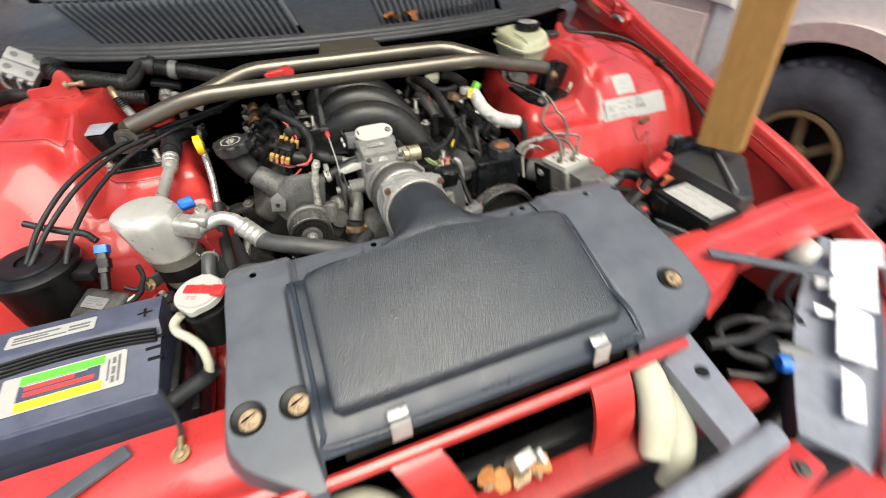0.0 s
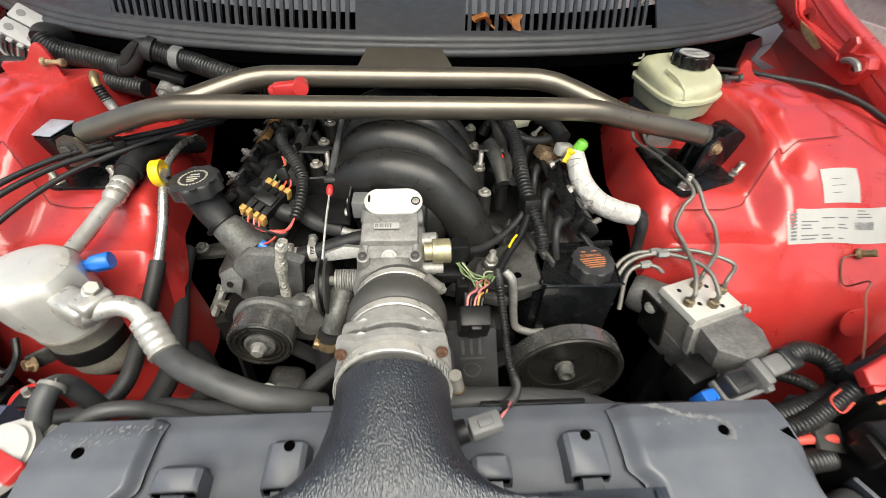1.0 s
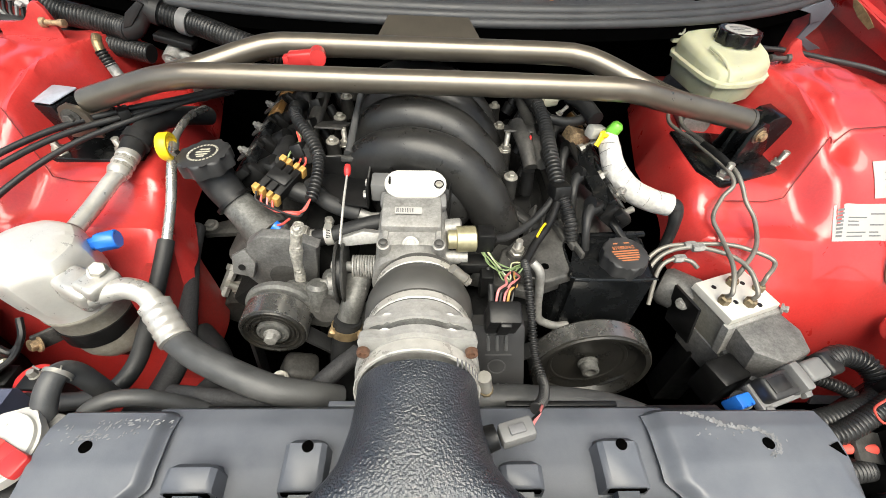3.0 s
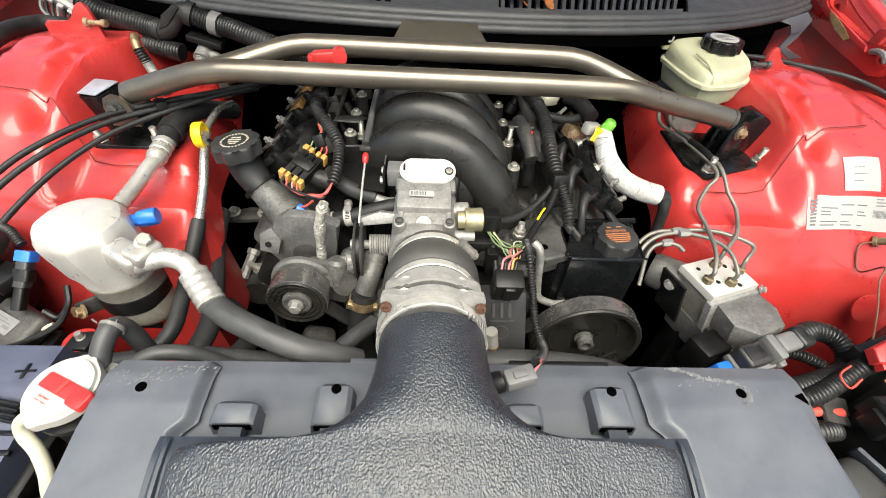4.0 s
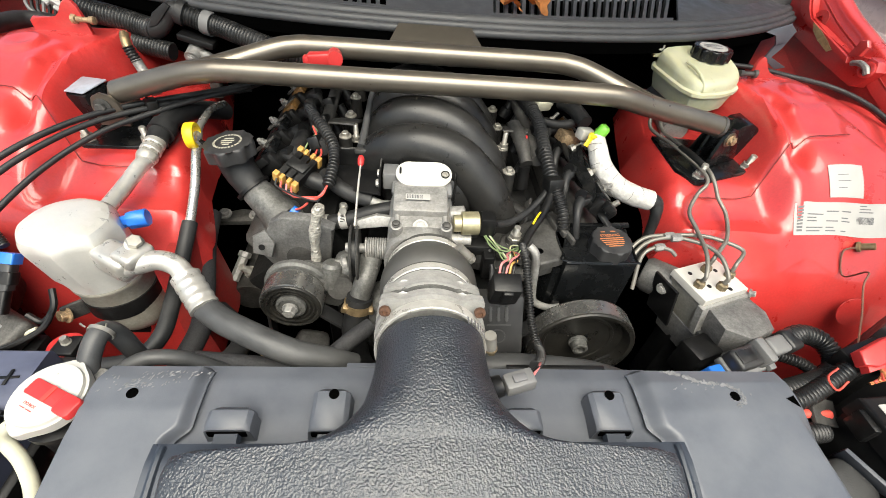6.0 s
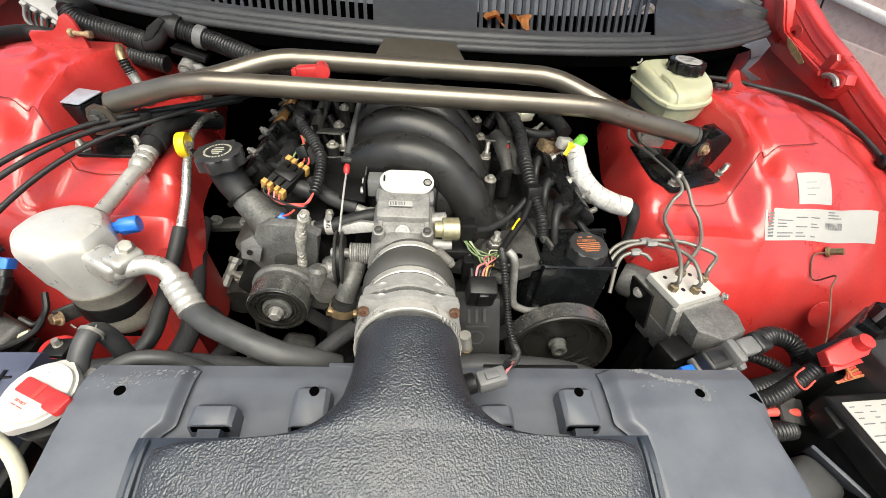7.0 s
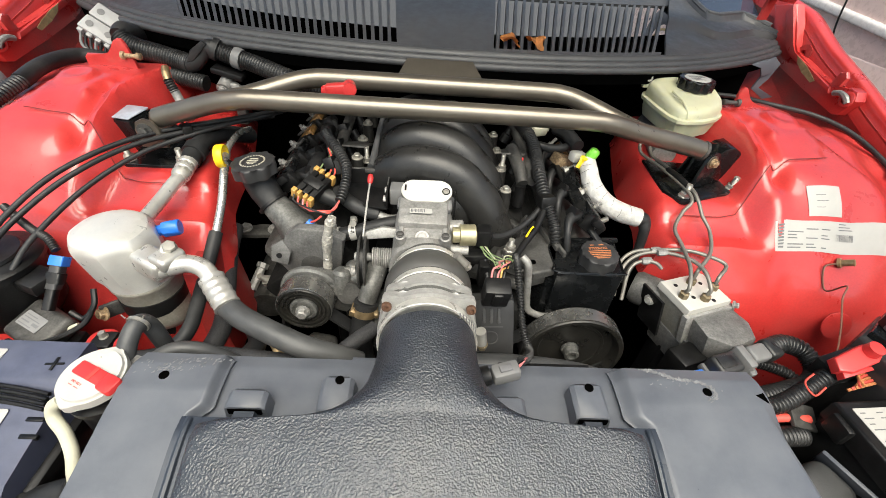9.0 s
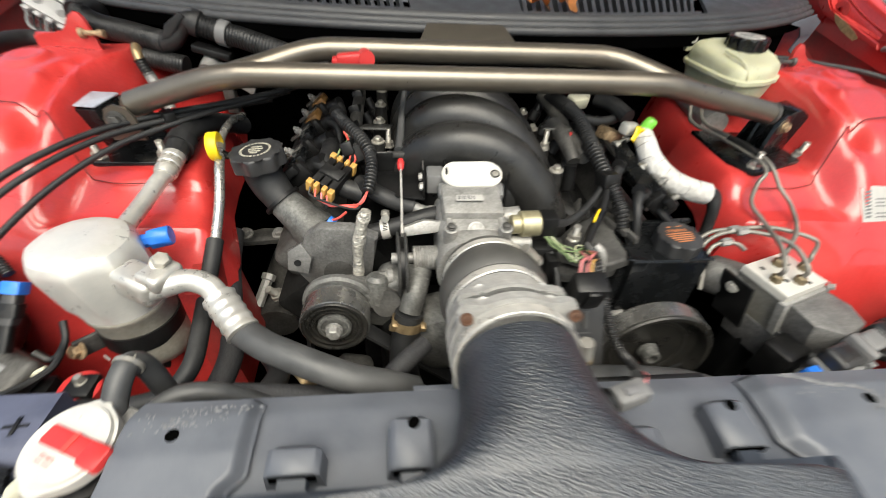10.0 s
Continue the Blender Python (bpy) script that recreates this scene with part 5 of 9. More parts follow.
def build_power_steering():
    t = thing("power_steering_pump", (0.24, -0.2, 0.60), "black power steering pump with square reservoir and dished pulley", "steering pump")
    # reservoir with a chamfered inner front corner
    box = [(0.184, -0.152), (0.184, -0.2), (0.187, -0.222), (0.292, -0.222), (0.297, -0.215), (0.305, -0.14), (0.30, -0.135), (0.206, -0.143)]
    part("reservoir", prism(box, 0.63, 0.766, None, 0.004, None, 3), GLOSS_BLACK, t, "satin black plastic reservoir")
    part("reservoir_rim", tube([(x, y, 0.7665) for x, y in ((0.206, -0.145), (0.187, -0.156), (0.186, -0.2), (0.189, -0.219), (0.29, -0.219), (0.295, -0.213), (0.302, -0.142))], 0.0016, 6, 6), GLOSS_BLACK, t)
    part("reservoir_lip", prism([(0.188, -0.139), (0.31, -0.13), (0.31, -0.138), (0.19, -0.147)], 0.766, 0.772, None, 0.002), GLOSS_BLACK, t)
    part("reservoir_side", prism([(0.15, -0.14), (0.19, -0.14), (0.19, -0.215), (0.178, -0.21)], 0.63, 0.745, None, 0.006), GLOSS_BLACK, t)
    part("pump_body", lathe([(0, 0), (0, 0.05), (0.05, 0.05), (0.06, 0.03), (0.06, 0)], (0.24, -0.16, 0.645), (0, -1, 0), 24), BLACK, t)
    cap = []
    for k in range(48):
        a = 2 * math.pi * k / 48
        r = 0.0292 + 0.0014 * math.cos(8 * a)
        cap.append((r * math.cos(a), r * math.sin(a)))
    m = facing((0.257, -0.192, 0.766), (0.0, -0.05, 1), (1, 0.12, 0))
    c = part("cap", prism(cap, 0, 0.022, m, 0.003, None, 3), CAPGREY, t, "round black filler cap with orange print")
    m2 = m @ pose(0, 0, 0.0222)
    lettering("STEERING", 0.007, m2 @ pose(0, 0.009, 0), ORANGE, c)
    bars(m2, [(-0.0185, 0.003, 0.037, 0.0018), (-0.0175, -0.001, 0.035, 0.0018), (-0.0165, -0.005, 0.033, 0.0018), (-0.0145, -0.009, 0.029, 0.0018), (-0.011, -0.013, 0.022, 0.0018), (-0.011, 0.017, 0.006, 0.002), (0.004, 0.017, 0.008, 0.002)], ORANGE, c)
    r = 0.083
    part("pulley", lathe([(0.03, r - 0.004), (0.028, r), (0.0, r), (-0.002, r - 0.002), (-0.001, r - 0.008), (0.004, r - 0.01), (0.014, r - 0.014), (0.018, r - 0.03), (0.0185, 0.028), (0.0185, 0.016), (0.018, 0.0)], (0.226, -0.285, 0.643), (0, 1, -0.03), 56), PULLEY, t, "dished black belt pulley")
    part("rim_band", lathe([(0.002, r - 0.001), (0.0025, r + 0.0008), (0.0265, r + 0.0008), (0.0275, r - 0.001)], (0.226, -0.285, 0.643), (0, 1, -0.03), 64), RIM_STEEL, t, "belt-polished steel rim")
    part("inner_ring", lathe([(0.0185, 0.05), (0.0165, 0.052), (0.0165, 0.056), (0.0185, 0.058)], (0.226, -0.285, 0.643), (0, 1, -0.03), 48), PULLEY, t)
    part("hub_nut", lathe([(0, 0), (0, 0.0145), (0.004, 0.0145), (0.005, 0.0125), (0.016, 0.0122), (0.0175, 0.0105), (0.0175, 0.0075), (0.009, 0.007), (0.009, 0)], (0.226, -0.27, 0.643), (0, -1, 0.03), 24), CAST_GREY, t)
    part("return_pipe", tube([(0.128, -0.215, 0.79), (0.137, -0.222, 0.782), (0.143, -0.222, 0.755), (0.15, -0.222, 0.705), (0.157, -0.225, 0.682), (0.18, -0.228, 0.672), (0.2, -0.225, 0.67)], 0.006, 12), CAST, t, "bent steel pipe")
    return t


build_power_steering()


def build_oil_filler():
    t = thing("oil_filler", (-0.27, -0.09, 0.74), "black oil filler neck and scalloped cap with pale print", "oil filler")
    ax = Vector((-0.1, 0.0, 1)).normalized()
    cap = []
    for k in range(60):
        a = 2 * math.pi * k / 60
        r = 0.0345 + 0.0022 * math.cos(8 * a)
        cap.append((r * math.cos(a), r * math.sin(a)))
    m = facing((-0.307, -0.078, 0.831), ax, (1, 0, 0.1))
    c = part("cap", prism(cap, 0, 0.021, m, 0.004, None, 3), CAPGREY, t, "scalloped black oil cap")
    m2 = m @ pose(0, 0, 0.0213)
    ring = bmesh.new()
    for k in range(26):
        a0, a1 = 2 * math.pi * k / 26, 2 * math.pi * (k + 0.62) / 26
        quad = [(q * math.cos(a), q * math.sin(a)) for q, a in ((0.0175, a0), (0.0205, a0), (0.0205, a1), (0.0175, a1))]
        prism(quad, 0, 0.0004, m2, 0, ring)
    for y, w in ((0.008, 0.014), (0.002, 0.019), (-0.004, 0.016), (-0.009, 0.01)):
        prism([(-w / 2, y - 0.0014), (w / 2, y - 0.0014), (w / 2, y + 0.0014), (-w / 2, y + 0.0014)], 0, 0.0004, m2, 0, ring)
    tagged(part("print", ring, CREAM_INK, c), kind="stuff")
    part("neck", tube([(-0.310, -0.072, 0.834), (-0.307, -0.074, 0.814), (-0.298, -0.08, 0.796), (-0.284, -0.09, 0.779)], [0.0265, 0.026, 0.025, 0.0225], 24), RUBBER, t)
    part("neck_flange", lathe([(0, 0), (0, 0.028), (0.005, 0.028), (0.005, 0)], (-0.283, -0.091, 0.778), (-0.6, 0.35, 0.6), 28), BLACK, t)
    part("base_casting", tube([(-0.281, -0.092, 0.776), (-0.258, -0.108, 0.762), (-0.236, -0.124, 0.746)], [0.023, 0.026, 0.032], 20), CAST_GREY, t, "cast aluminium cover end")
    part("base_foot", rbox((-0.228, -0.13, 0.736), (0.06, 0.075, 0.03), 0.008, (15, -15, 30), None, 3), CAST_GREY, t)
    return t


build_oil_filler()


def coil_pack(s, y, x=0.285, z=0.765):
    t = thing("ignition_coil", (s * x, y, z - 0.03), "black ignition coil on a steel bracket", "ignition coil", "ignition coils on the rocker covers")
    rot = (0, s * 38, 0)
    part("body", rbox((s * x, y, z), (0.045, 0.055, 0.03), 0.006, rot), BLACK, t)
    part("tower", lathe([(0, 0), (0, 0.012), (0.03, 0.01), (0.03, 0)], (s * (x - 0.02), y - 0.01, z + 0.008), (-s * 0.5, -0.2, 0.4), 14), BLACK, t)
    part("bracket", rbox((s * (x + 0.012), y + 0.02, z + 0.014), (0.04, 0.012, 0.004), 0.001, rot), CAST_DARK, t)
    part("bracket_bolt", stud((s * (x + 0.012), y + 0.02, z + 0.014), (s * 0.5, -0.3, 0.7), 0.0036, 0.014), CAST, t)
    part("lead_boot", tube([(s * (x - 0.03), y - 0.014, z + 0.018), (s * (x - 0.045), y - 0.03, z + 0.016), (s * (x - 0.05), y - 0.05, z + 0.002), (s * (x - 0.045), y - 0.06, z - 0.03)], [0.0105, 0.008, 0.0055, 0.0055], 10), RUBBER, t, "black rubber spark plug lead")
    part("plug_socket", rbox((s * (x + 0.004), y - 0.03, z + 0.012), (0.022, 0.014, 0.014), 0.003, rot), BLACK, t)
    part("core", rbox((s * (x - 0.002), y, z + 0.018), (0.026, 0.034, 0.012), 0.002, rot), COIL_CORE if y > 0.06 else GLOSS_BLACK, t)
    return t


for k in range(4):
    coil_pack(1, -0.105 + k * 0.075, 0.262, 0.79)
    coil_pack(-1, -0.035 + k * 0.075, 0.268, 0.80)


# ---- hoses, harnesses and small fittings round the engine ----
def hose(name, pts, r, material, label, category="hose", seg=14, corr=None, group="", ends=None, squash=1.0):
    bm = ribbed(pts, r, corr[0], corr[1], seg) if corr else tube(pts, r, seg, 10, squash=squash)
    return solo(name, bm, material, label, category, group)


def worm_clamp(p, axis, r, w=0.011, screw=(0, 0, 1)):
    t = thing("hose_clamp", tuple(p), "steel worm-drive hose clamp", "hose clamp", "worm-drive hose clamps")
    a = V(axis).normalized()
    part("band", lathe([(-w / 2, r - 0.001), (-w / 2, r + 0.0012), (w / 2, r + 0.0012), (w / 2, r - 0.001)], p, a, 28), BAND, t)
    s = V(screw).normalized()
    q = V(p) + s * (r + 0.005)
    tan = a.cross(s).normalized()
    part("housing", lathe([(-0.008, 0), (-0.008, 0.0055), (0.008, 0.0055), (0.008, 0)], q, tan, 10), ZINC, t)
    part("screw", hexbolt(q + s * 0.003, s, 0.0055, 0.006, 1.1), ZINC, t)
    for k in range(6):
        b = 0.5 + k * 0.16
        n = (s * math.cos(b) + tan * math.sin(b)).normalized()
        part("slot", prism([(-0.0007, -w * 0.3), (0.0007, -w * 0.3), (0.0007, w * 0.3), (-0.0007, w * 0.3)], 0, 0.0003, facing(V(p) + n * (r + 0.0013), n, n.cross(a)), 0), BLACK, t)
    return t


# heater hose with two clamps, and the foil-wrapped pipe it meets
hose("coolant_hose", [(-0.185, -0.155, 0.762), (-0.15, -0.153, 0.77), (-0.12, -0.15, 0.778), (-0.09, -0.145, 0.786), (-0.06, -0.14, 0.79)], 0.0115, RUBBER, "short black rubber coolant hose", "hose")
worm_clamp((-0.165, -0.154, 0.766), (1, 0.05, 0.2), 0.0125, screw=(-0.3, -0.2, 1))
worm_clamp((-0.138, -0.152, 0.773), (1, 0.05, 0.2), 0.0125, screw=(0, 0.3, 1))
hose("foil_wrapped_pipe", [(-0.157, -0.203, 0.838), (-0.163, -0.205, 0.82), (-0.17, -0.205, 0.783), (-0.173, -0.205, 0.74), (-0.176, -0.206, 0.715)], [0.006, 0.0085, 0.0065, 0.0085, 0.006, 0.0075, 0.005, 0.003], FOIL, "crinkled silver foil wrapped pipe", "pipe")
hose("vacuum_hose", [(-0.175, -0.075, 0.8), (-0.145, -0.118, 0.806), (-0.12, -0.125, 0.797), (-0.1, -0.127, 0.792)], 0.0115, RUBBER, "black rubber coolant hose behind the throttle")

# water outlet hose below its golden spring clamp
hose("outlet_hose", [(-0.108, -0.248, 0.712), (-0.113, -0.258, 0.68), (-0.116, -0.28, 0.64), (-0.10, -0.30, 0.60), (-0.05, -0.32, 0.57)], 0.0185, RUBBER, "black rubber water outlet hose", "hose", 18)
t = thing("spring_clamp", (-0.11, -0.252, 0.70), "golden passivated spring hose clamp", "hose clamp", "golden spring clamps")
part("band", lathe([(-0.006, 0.0185), (-0.006, 0.0203), (0.006, 0.0203), (0.006, 0.0185)], (-0.111, -0.253, 0.698), (-0.15, -0.3, -1), 24), BRASS, t)
part("lug", rbox((-0.128, -0.262, 0.702), (0.009, 0.01, 0.014), 0.002, (10, 20, 0)), BRASS, t)
part("lug", rbox((-0.091, -0.266, 0.703), (0.007, 0.01, 0.01), 0.002, (10, 0, 0)), BRASS, t)
t = thing("spring_clamp", (-0.235, -0.3, 0.63), "golden passivated spring hose clamp", "hose clamp", "golden spring clamps")
part("band", tube([(-0.25, -0.29, 0.655), (-0.236, -0.305, 0.65), (-0.228, -0.3, 0.625), (-0.24, -0.285, 0.61)], 0.006, 8, squash=0.4), BRASS, t)
part("lug", rbox((-0.248, -0.31, 0.618), (0.016, 0.01, 0.01), 0.002, (0, 20, 0)), BRASS, t)

t = thing("pump_bracket", (-0.19, -0.27, 0.60), "cast aluminium accessory bracket with bolt", "bracket")
part("casting", rbox((-0.185, -0.27, 0.615), (0.05, 0.045, 0.045), 0.012, (0, 25, 10), None, 3), CAST_DARK, t)
part("bracket_bolt", hexbolt((-0.198, -0.298, 0.645), (0, -0.6, 0.8), 0.008, 0.01), ZINC, t)

# big radiator hose and crossing pipes just behind the shroud
hose("radiator_hose", [(0.045, -0.36, 0.712), (0.10, -0.358, 0.711), (0.17, -0.36, 0.706), (0.22, -0.366, 0.7), (0.27, -0.38, 0.685), (0.32, -0.4, 0.65)], 0.017, OLD_HOSE, "thick grey-black rubber radiator hose", "hose", 20)
hose("braided_hose", [(-0.09, -0.29, 0.70), (-0.115, -0.315, 0.70), (-0.145, -0.345, 0.69), (-0.18, -0.375, 0.65)], 0.0115, BRAID, "black braided hose behind the shroud", "hose")
hose("braided_hose", [(-0.30, -0.345, 0.70), (-0.24, -0.352, 0.703), (-0.18, -0.356, 0.70), (-0.11, -0.36, 0.70)], 0.0105, BRAID, "black braided hose behind the shroud", "hose")
t = thing("fan_shroud_strip", (-0.1, -0.377, 0.73), "thin grey plastic strip behind the cover", "trim strip")
part("strip", rbox((-0.082, -0.378, 0.742), (0.05, 0.006, 0.004), 0.001), COVER, t)
part("strip", rbox((0.14, -0.378, 0.742), (0.12, 0.006, 0.004), 0.001), BLACK, t)
solo("radiator_fan_shroud", rbox((0, -0.372, 0.56), (0.68, 0.02, 0.3), 0.006), BLACK, "black plastic radiator fan shroud", "fan shroud")


# ---- wiring: injector plugs, left harness ----
def build_junction():
    t = thing("harness_connector", (-0.21, -0.09, 0.78), "grey connector block with amber locking tabs and red wires", "connector")
    a, b = Vector((-0.226, -0.118, 0.812)), Vector((-0.196, -0.062, 0.826))
    d = (b - a).normalized()
    m = facing((a + b) / 2, (0.2, -0.35, 1), d)
    for k, o in enumerate((-0.0125, 0.0, 0.0125)):
        part("plug", prism(rounded(0.05, 0.0105, 0.002, 3, 0, o), -0.012, 0.006, m, 0.0015), BLACK, t)
    part("lock_plate", prism(rounded(0.018, 0.03, 0.002), 0.004, 0.010, m, 0.001), LOOM, t)
    for e, s in ((-1, 1), (1, 1)):
        for o in (-0.016, -0.006, 0.006, 0.016):
            part("locking_tab", prism(rounded(0.009, 0.006 if abs(o) < 0.01 else 0.008, 0.001, 2, e * 0.029, o), -0.01, 0.008, m, 0.001), ORANGE_PEG, t, "amber plastic tab")
    for k, o in enumerate((-0.012, -0.004, 0.005, 0.013)):
        p0 = m @ Vector((-0.033, o, 0))
        part("wire", tube([p0, p0 + Vector((0.004, -0.012, -0.008)), (-0.19 + 0.004 * k, -0.142 - 0.003 * k, 0.805), (-0.168, -0.148 + 0.003 * k, 0.812), (-0.16, -0.135, 0.822)], 0.0015, 6), (WIRE_RED, WIRE_PINK, WIRE_RED, RUBBER)[k], t, "thin red wire")
        p1 = m @ Vector((0.033, o, 0))
        part("wire", tube([p1, p1 + Vector((0.004, 0.012, 0.006)), (-0.192, -0.03 + 0.002 * k, 0.845), (-0.2, -0.01, 0.848)], 0.0015, 6), (WIRE_RED, WIRE_RED, INK, WIRE_GREEN)[k], t, "thin wire")
    return t


build_junction()
hose("wiring_loom", [(-0.225, 0.13, 0.82), (-0.222, 0.08, 0.842), (-0.214, 0.045, 0.85)], 0.0105, RUBBER, "taped black wiring harness", "wiring harness")
hose("wiring_loom", [(-0.214, 0.045, 0.85), (-0.2, 0.01, 0.854), (-0.178, -0.025, 0.85), (-0.165, -0.05, 0.845), (-0.158, -0.066, 0.84)], 0.0098, LOOM, "black corrugated plastic wiring loom", "wiring harness", 14, (0.0066, 0.004))
hose("wiring_loom", [(-0.16, -0.064, 0.842), (-0.156, -0.09, 0.836), (-0.157, -0.115, 0.828), (-0.16, -0.135, 0.82)], 0.0085, LOOM, "black corrugated plastic wiring loom", "wiring harness", 14, (0.006, 0.0035))
solo("fuel_line", tube([(-0.2, 0.1, 0.81), (-0.192, 0.03, 0.82), (-0.182, -0.03, 0.83), (-0.178, -0.05, 0.833)], [0.009, 0.009, 0.012, 0.012], 14), RUBBER, "black capped fuel line fitting", "hose")
hose("vent_hose", [(-0.235, 0.06, 0.80), (-0.224, 0.0, 0.815), (-0.222, -0.045, 0.815), (-0.205, -0.08, 0.8), (-0.17, -0.09, 0.79)], 0.014, RUBBER, "curved black rubber vent hose")
t = thing("blue_sensor_plug", (-0.2, -0.148, 0.76), "small grey sensor plug with blue seal", "connector")
part("plug", lathe([(0, 0), (0, 0.006), (0.02, 0.006), (0.02, 0)], (-0.207, -0.146, 0.776), (0.8, -0.3, -0.5), 12), GREYPLUG, t)
part("seal", lathe([(0, 0), (0, 0.0085), (0.01, 0.0085), (0.01, 0)], (-0.215, -0.143, 0.781), (0.8, -0.3, -0.5), 12), BLUE, t, "blue rubber seal")
part("wire", tube([(-0.214, -0.143, 0.781), (-0.2, -0.15, 0.79), (-0.188, -0.15, 0.8)], 0.0018, 6), WIRE_RED, t)

# fuel rail with injector plugs on both sides
for s in (-1, 1):
    t = thing("fuel_rail", (s * 0.15, 0.05, 0.79), "dull steel fuel rail with injector plugs", "fuel rail", "fuel rails beside the manifold")
    x = 0.168 if s > 0 else -0.185
    part("rail", tube([(x, -0.04, 0.822), (x - 0.004, 0.06, 0.83), (x - 0.006, 0.2, 0.832)], 0.011, 12), CAST_DARK, t)
    for k in range(4):
        y = -0.02 + k * 0.07
        part("injector", lathe([(0, 0), (0, 0.009), (0.02, 0.009), (0.022, 0.012), (0.04, 0.011), (0.04, 0)], (x - s * 0.006, y, 0.825), (-s * 0.45, -0.25, -0.8), 14), BLACK, t)
        part("injector_plug", rbox((x + s * 0.006, y - 0.018, 0.836), (0.018, 0.03, 0.02), 0.003, (-20, s * 20, 0)), BLACK, t)
    part("rail_bracket", prism([(-0.025, -0.02), (0.018, -0.026), (0.028, 0.01), (0.0, 0.022), (-0.02, 0.012)], 0, 0.003, pose(x - s * 0.03, 0.035 if s > 0 else 0.03, 0.838, -15, 0, 0), 0.001), CAST_DARK, t)
    part("bracket_stud", stud((x - s * 0.05, 0.01, 0.815), (0, 0, 1), 0.0045, 0.03), ZINC, t)
t = thing("fuel_injector", (0.15, -0.03, 0.79), "dark sensor body with a red tab", "sensor")
part("body", tube([(0.137, 0.045, 0.84), (0.142, 0.005, 0.838), (0.146, -0.025, 0.828), (0.149, -0.045, 0.818)], [0.0125, 0.0125, 0.011, 0.0105], 16), CAST_DARK, t)
part("tab", rbox((0.15, -0.006, 0.846), (0.003, 0.006, 0.006), 0.001), RED_PLASTIC, t)
part("stem", lathe([(0, 0), (0, 0.0105), (0.04, 0.0095), (0.04, 0)], (0.148, -0.05, 0.775), (-0.05, 0.1, 1), 14), BLACK, t)

# right harness
hose("wiring_loom", [(0.168, 0.17, 0.838), (0.172, 0.12, 0.85), (0.176, 0.085, 0.853)], 0.0125, RUBBER, "black taped wiring harness", "wiring harness")
hose("wiring_loom", [(0.176, 0.09, 0.853), (0.178, 0.04, 0.853), (0.176, -0.01, 0.847), (0.175, -0.055, 0.838), (0.178, -0.1, 0.825)], 0.0112, LOOM, "black corrugated plastic wiring loom", "wiring harness", 16, (0.007, 0.0042))
hose("wiring_loom", [(0.18, -0.115, 0.82), (0.187, -0.13, 0.808), (0.193, -0.145, 0.793), (0.198, -0.152, 0.77)], 0.010, LOOM, "black corrugated plastic wiring loom", "wiring harness", 14, (0.0052, 0.0026))
solo("loom_clip", rbox((0.178, -0.108, 0.824), (0.026, 0.028, 0.022), 0.004, (-15, 0, 10)), BLACK, "black plastic loom tee", "clip")
hose("wire_sleeve", [(0.176, -0.105, 0.818), (0.158, -0.125, 0.804), (0.13, -0.15, 0.794), (0.1, -0.178, 0.8), (0.078, -0.194, 0.81)], 0.0052, RUBBER, "thin black sleeved wire", "cable")
hose("taped_wire", [(0.176, -0.118, 0.814), (0.16, -0.15, 0.80), (0.138, -0.18, 0.79), (0.118, -0.212, 0.785)], 0.0058, BLACK, "taped bundle of wires", "cable")
solo("yellow_wire", tube([(0.152, -0.158, 0.806), (0.146, -0.166, 0.805), (0.138, -0.178, 0.80)], 0.0016, 6), YELLOW, "yellow wire piece in the bundle", "wire")
rnd = random.Random(7)
for k in range(9):
    j = lambda a: rnd.uniform(-a, a)
    pts = [(0.067 + j(0.006), -0.205 + j(0.004), 0.80), (0.076 + j(0.008), -0.222 + j(0.008), 0.796 + j(0.008)), (0.09 + j(0.01), -0.238 + j(0.008), 0.79 + j(0.012)), (0.105 + j(0.006), -0.225 + j(0.008), 0.792 + j(0.006)), (0.12, -0.212 + j(0.004), 0.785)]
    solo("signal_wire", tube(pts, 0.001, 6), (WIRE_GREEN, WIRE_GREEN, WIRE_GREEN, BLACK, CREAM)[k % 5], "thin pale green signal wire", "wire", "signal wires by the throttle")
hose("black_lead", [(0.07, -0.21, 0.79), (0.075, -0.245, 0.765), (0.07, -0.27, 0.745), (0.05, -0.28, 0.74)], 0.004, RUBBER, "thin black sleeved lead", "cable")

# ignition module with its connector
t = thing("control_module", (0.082, -0.325, 0.66), "flat black electronic module with moulded ribs", "control module")
m = facing((0.0755, -0.333, 0.738), (-0.1, -0.94, 0.32), (1, -0.08, 0.13))
part("case", prism(rounded(0.062, 0.12, 0.004), -0.02, 0.0, m, 0.002), CAPGREY, t)
for x in (-0.009, 0.001, 0.011):
    part("rib", prism(rounded(0.004, 0.022, 0.0015, 3, x, 0.036), 0, 0.0016, m, 0.0004), OLD_HOSE, t)
    part("rib", prism(rounded(0.004, 0.022, 0.0015, 3, x, -0.034), 0, 0.0016, m, 0.0004), OLD_HOSE, t)
bars(m, [(-0.013, 0.019, 0.03, 0.002), (-0.024, 0.02, 0.003, 0.03)], OLD_HOSE, t, "moulded_mark")
part("rim", lathe([(0, 0.009), (0, 0.0105), (0.0008, 0.0105), (0.0008, 0.009)], m @ Vector((0, 0.002, 0)), m.to_3x3() @ Vector((0, 0, 1)), 24), OLD_HOSE, t)
part("plug", rbox((0.0735, -0.318, 0.814), (0.034, 0.024, 0.04), 0.003, (18, 0, 0)), BLACK, t, "black multi-pin plug")
part("plug_latch", rbox((0.0735, -0.332, 0.814), (0.012, 0.006, 0.03), 0.002, (18, 0, 0)), BLACK, t)
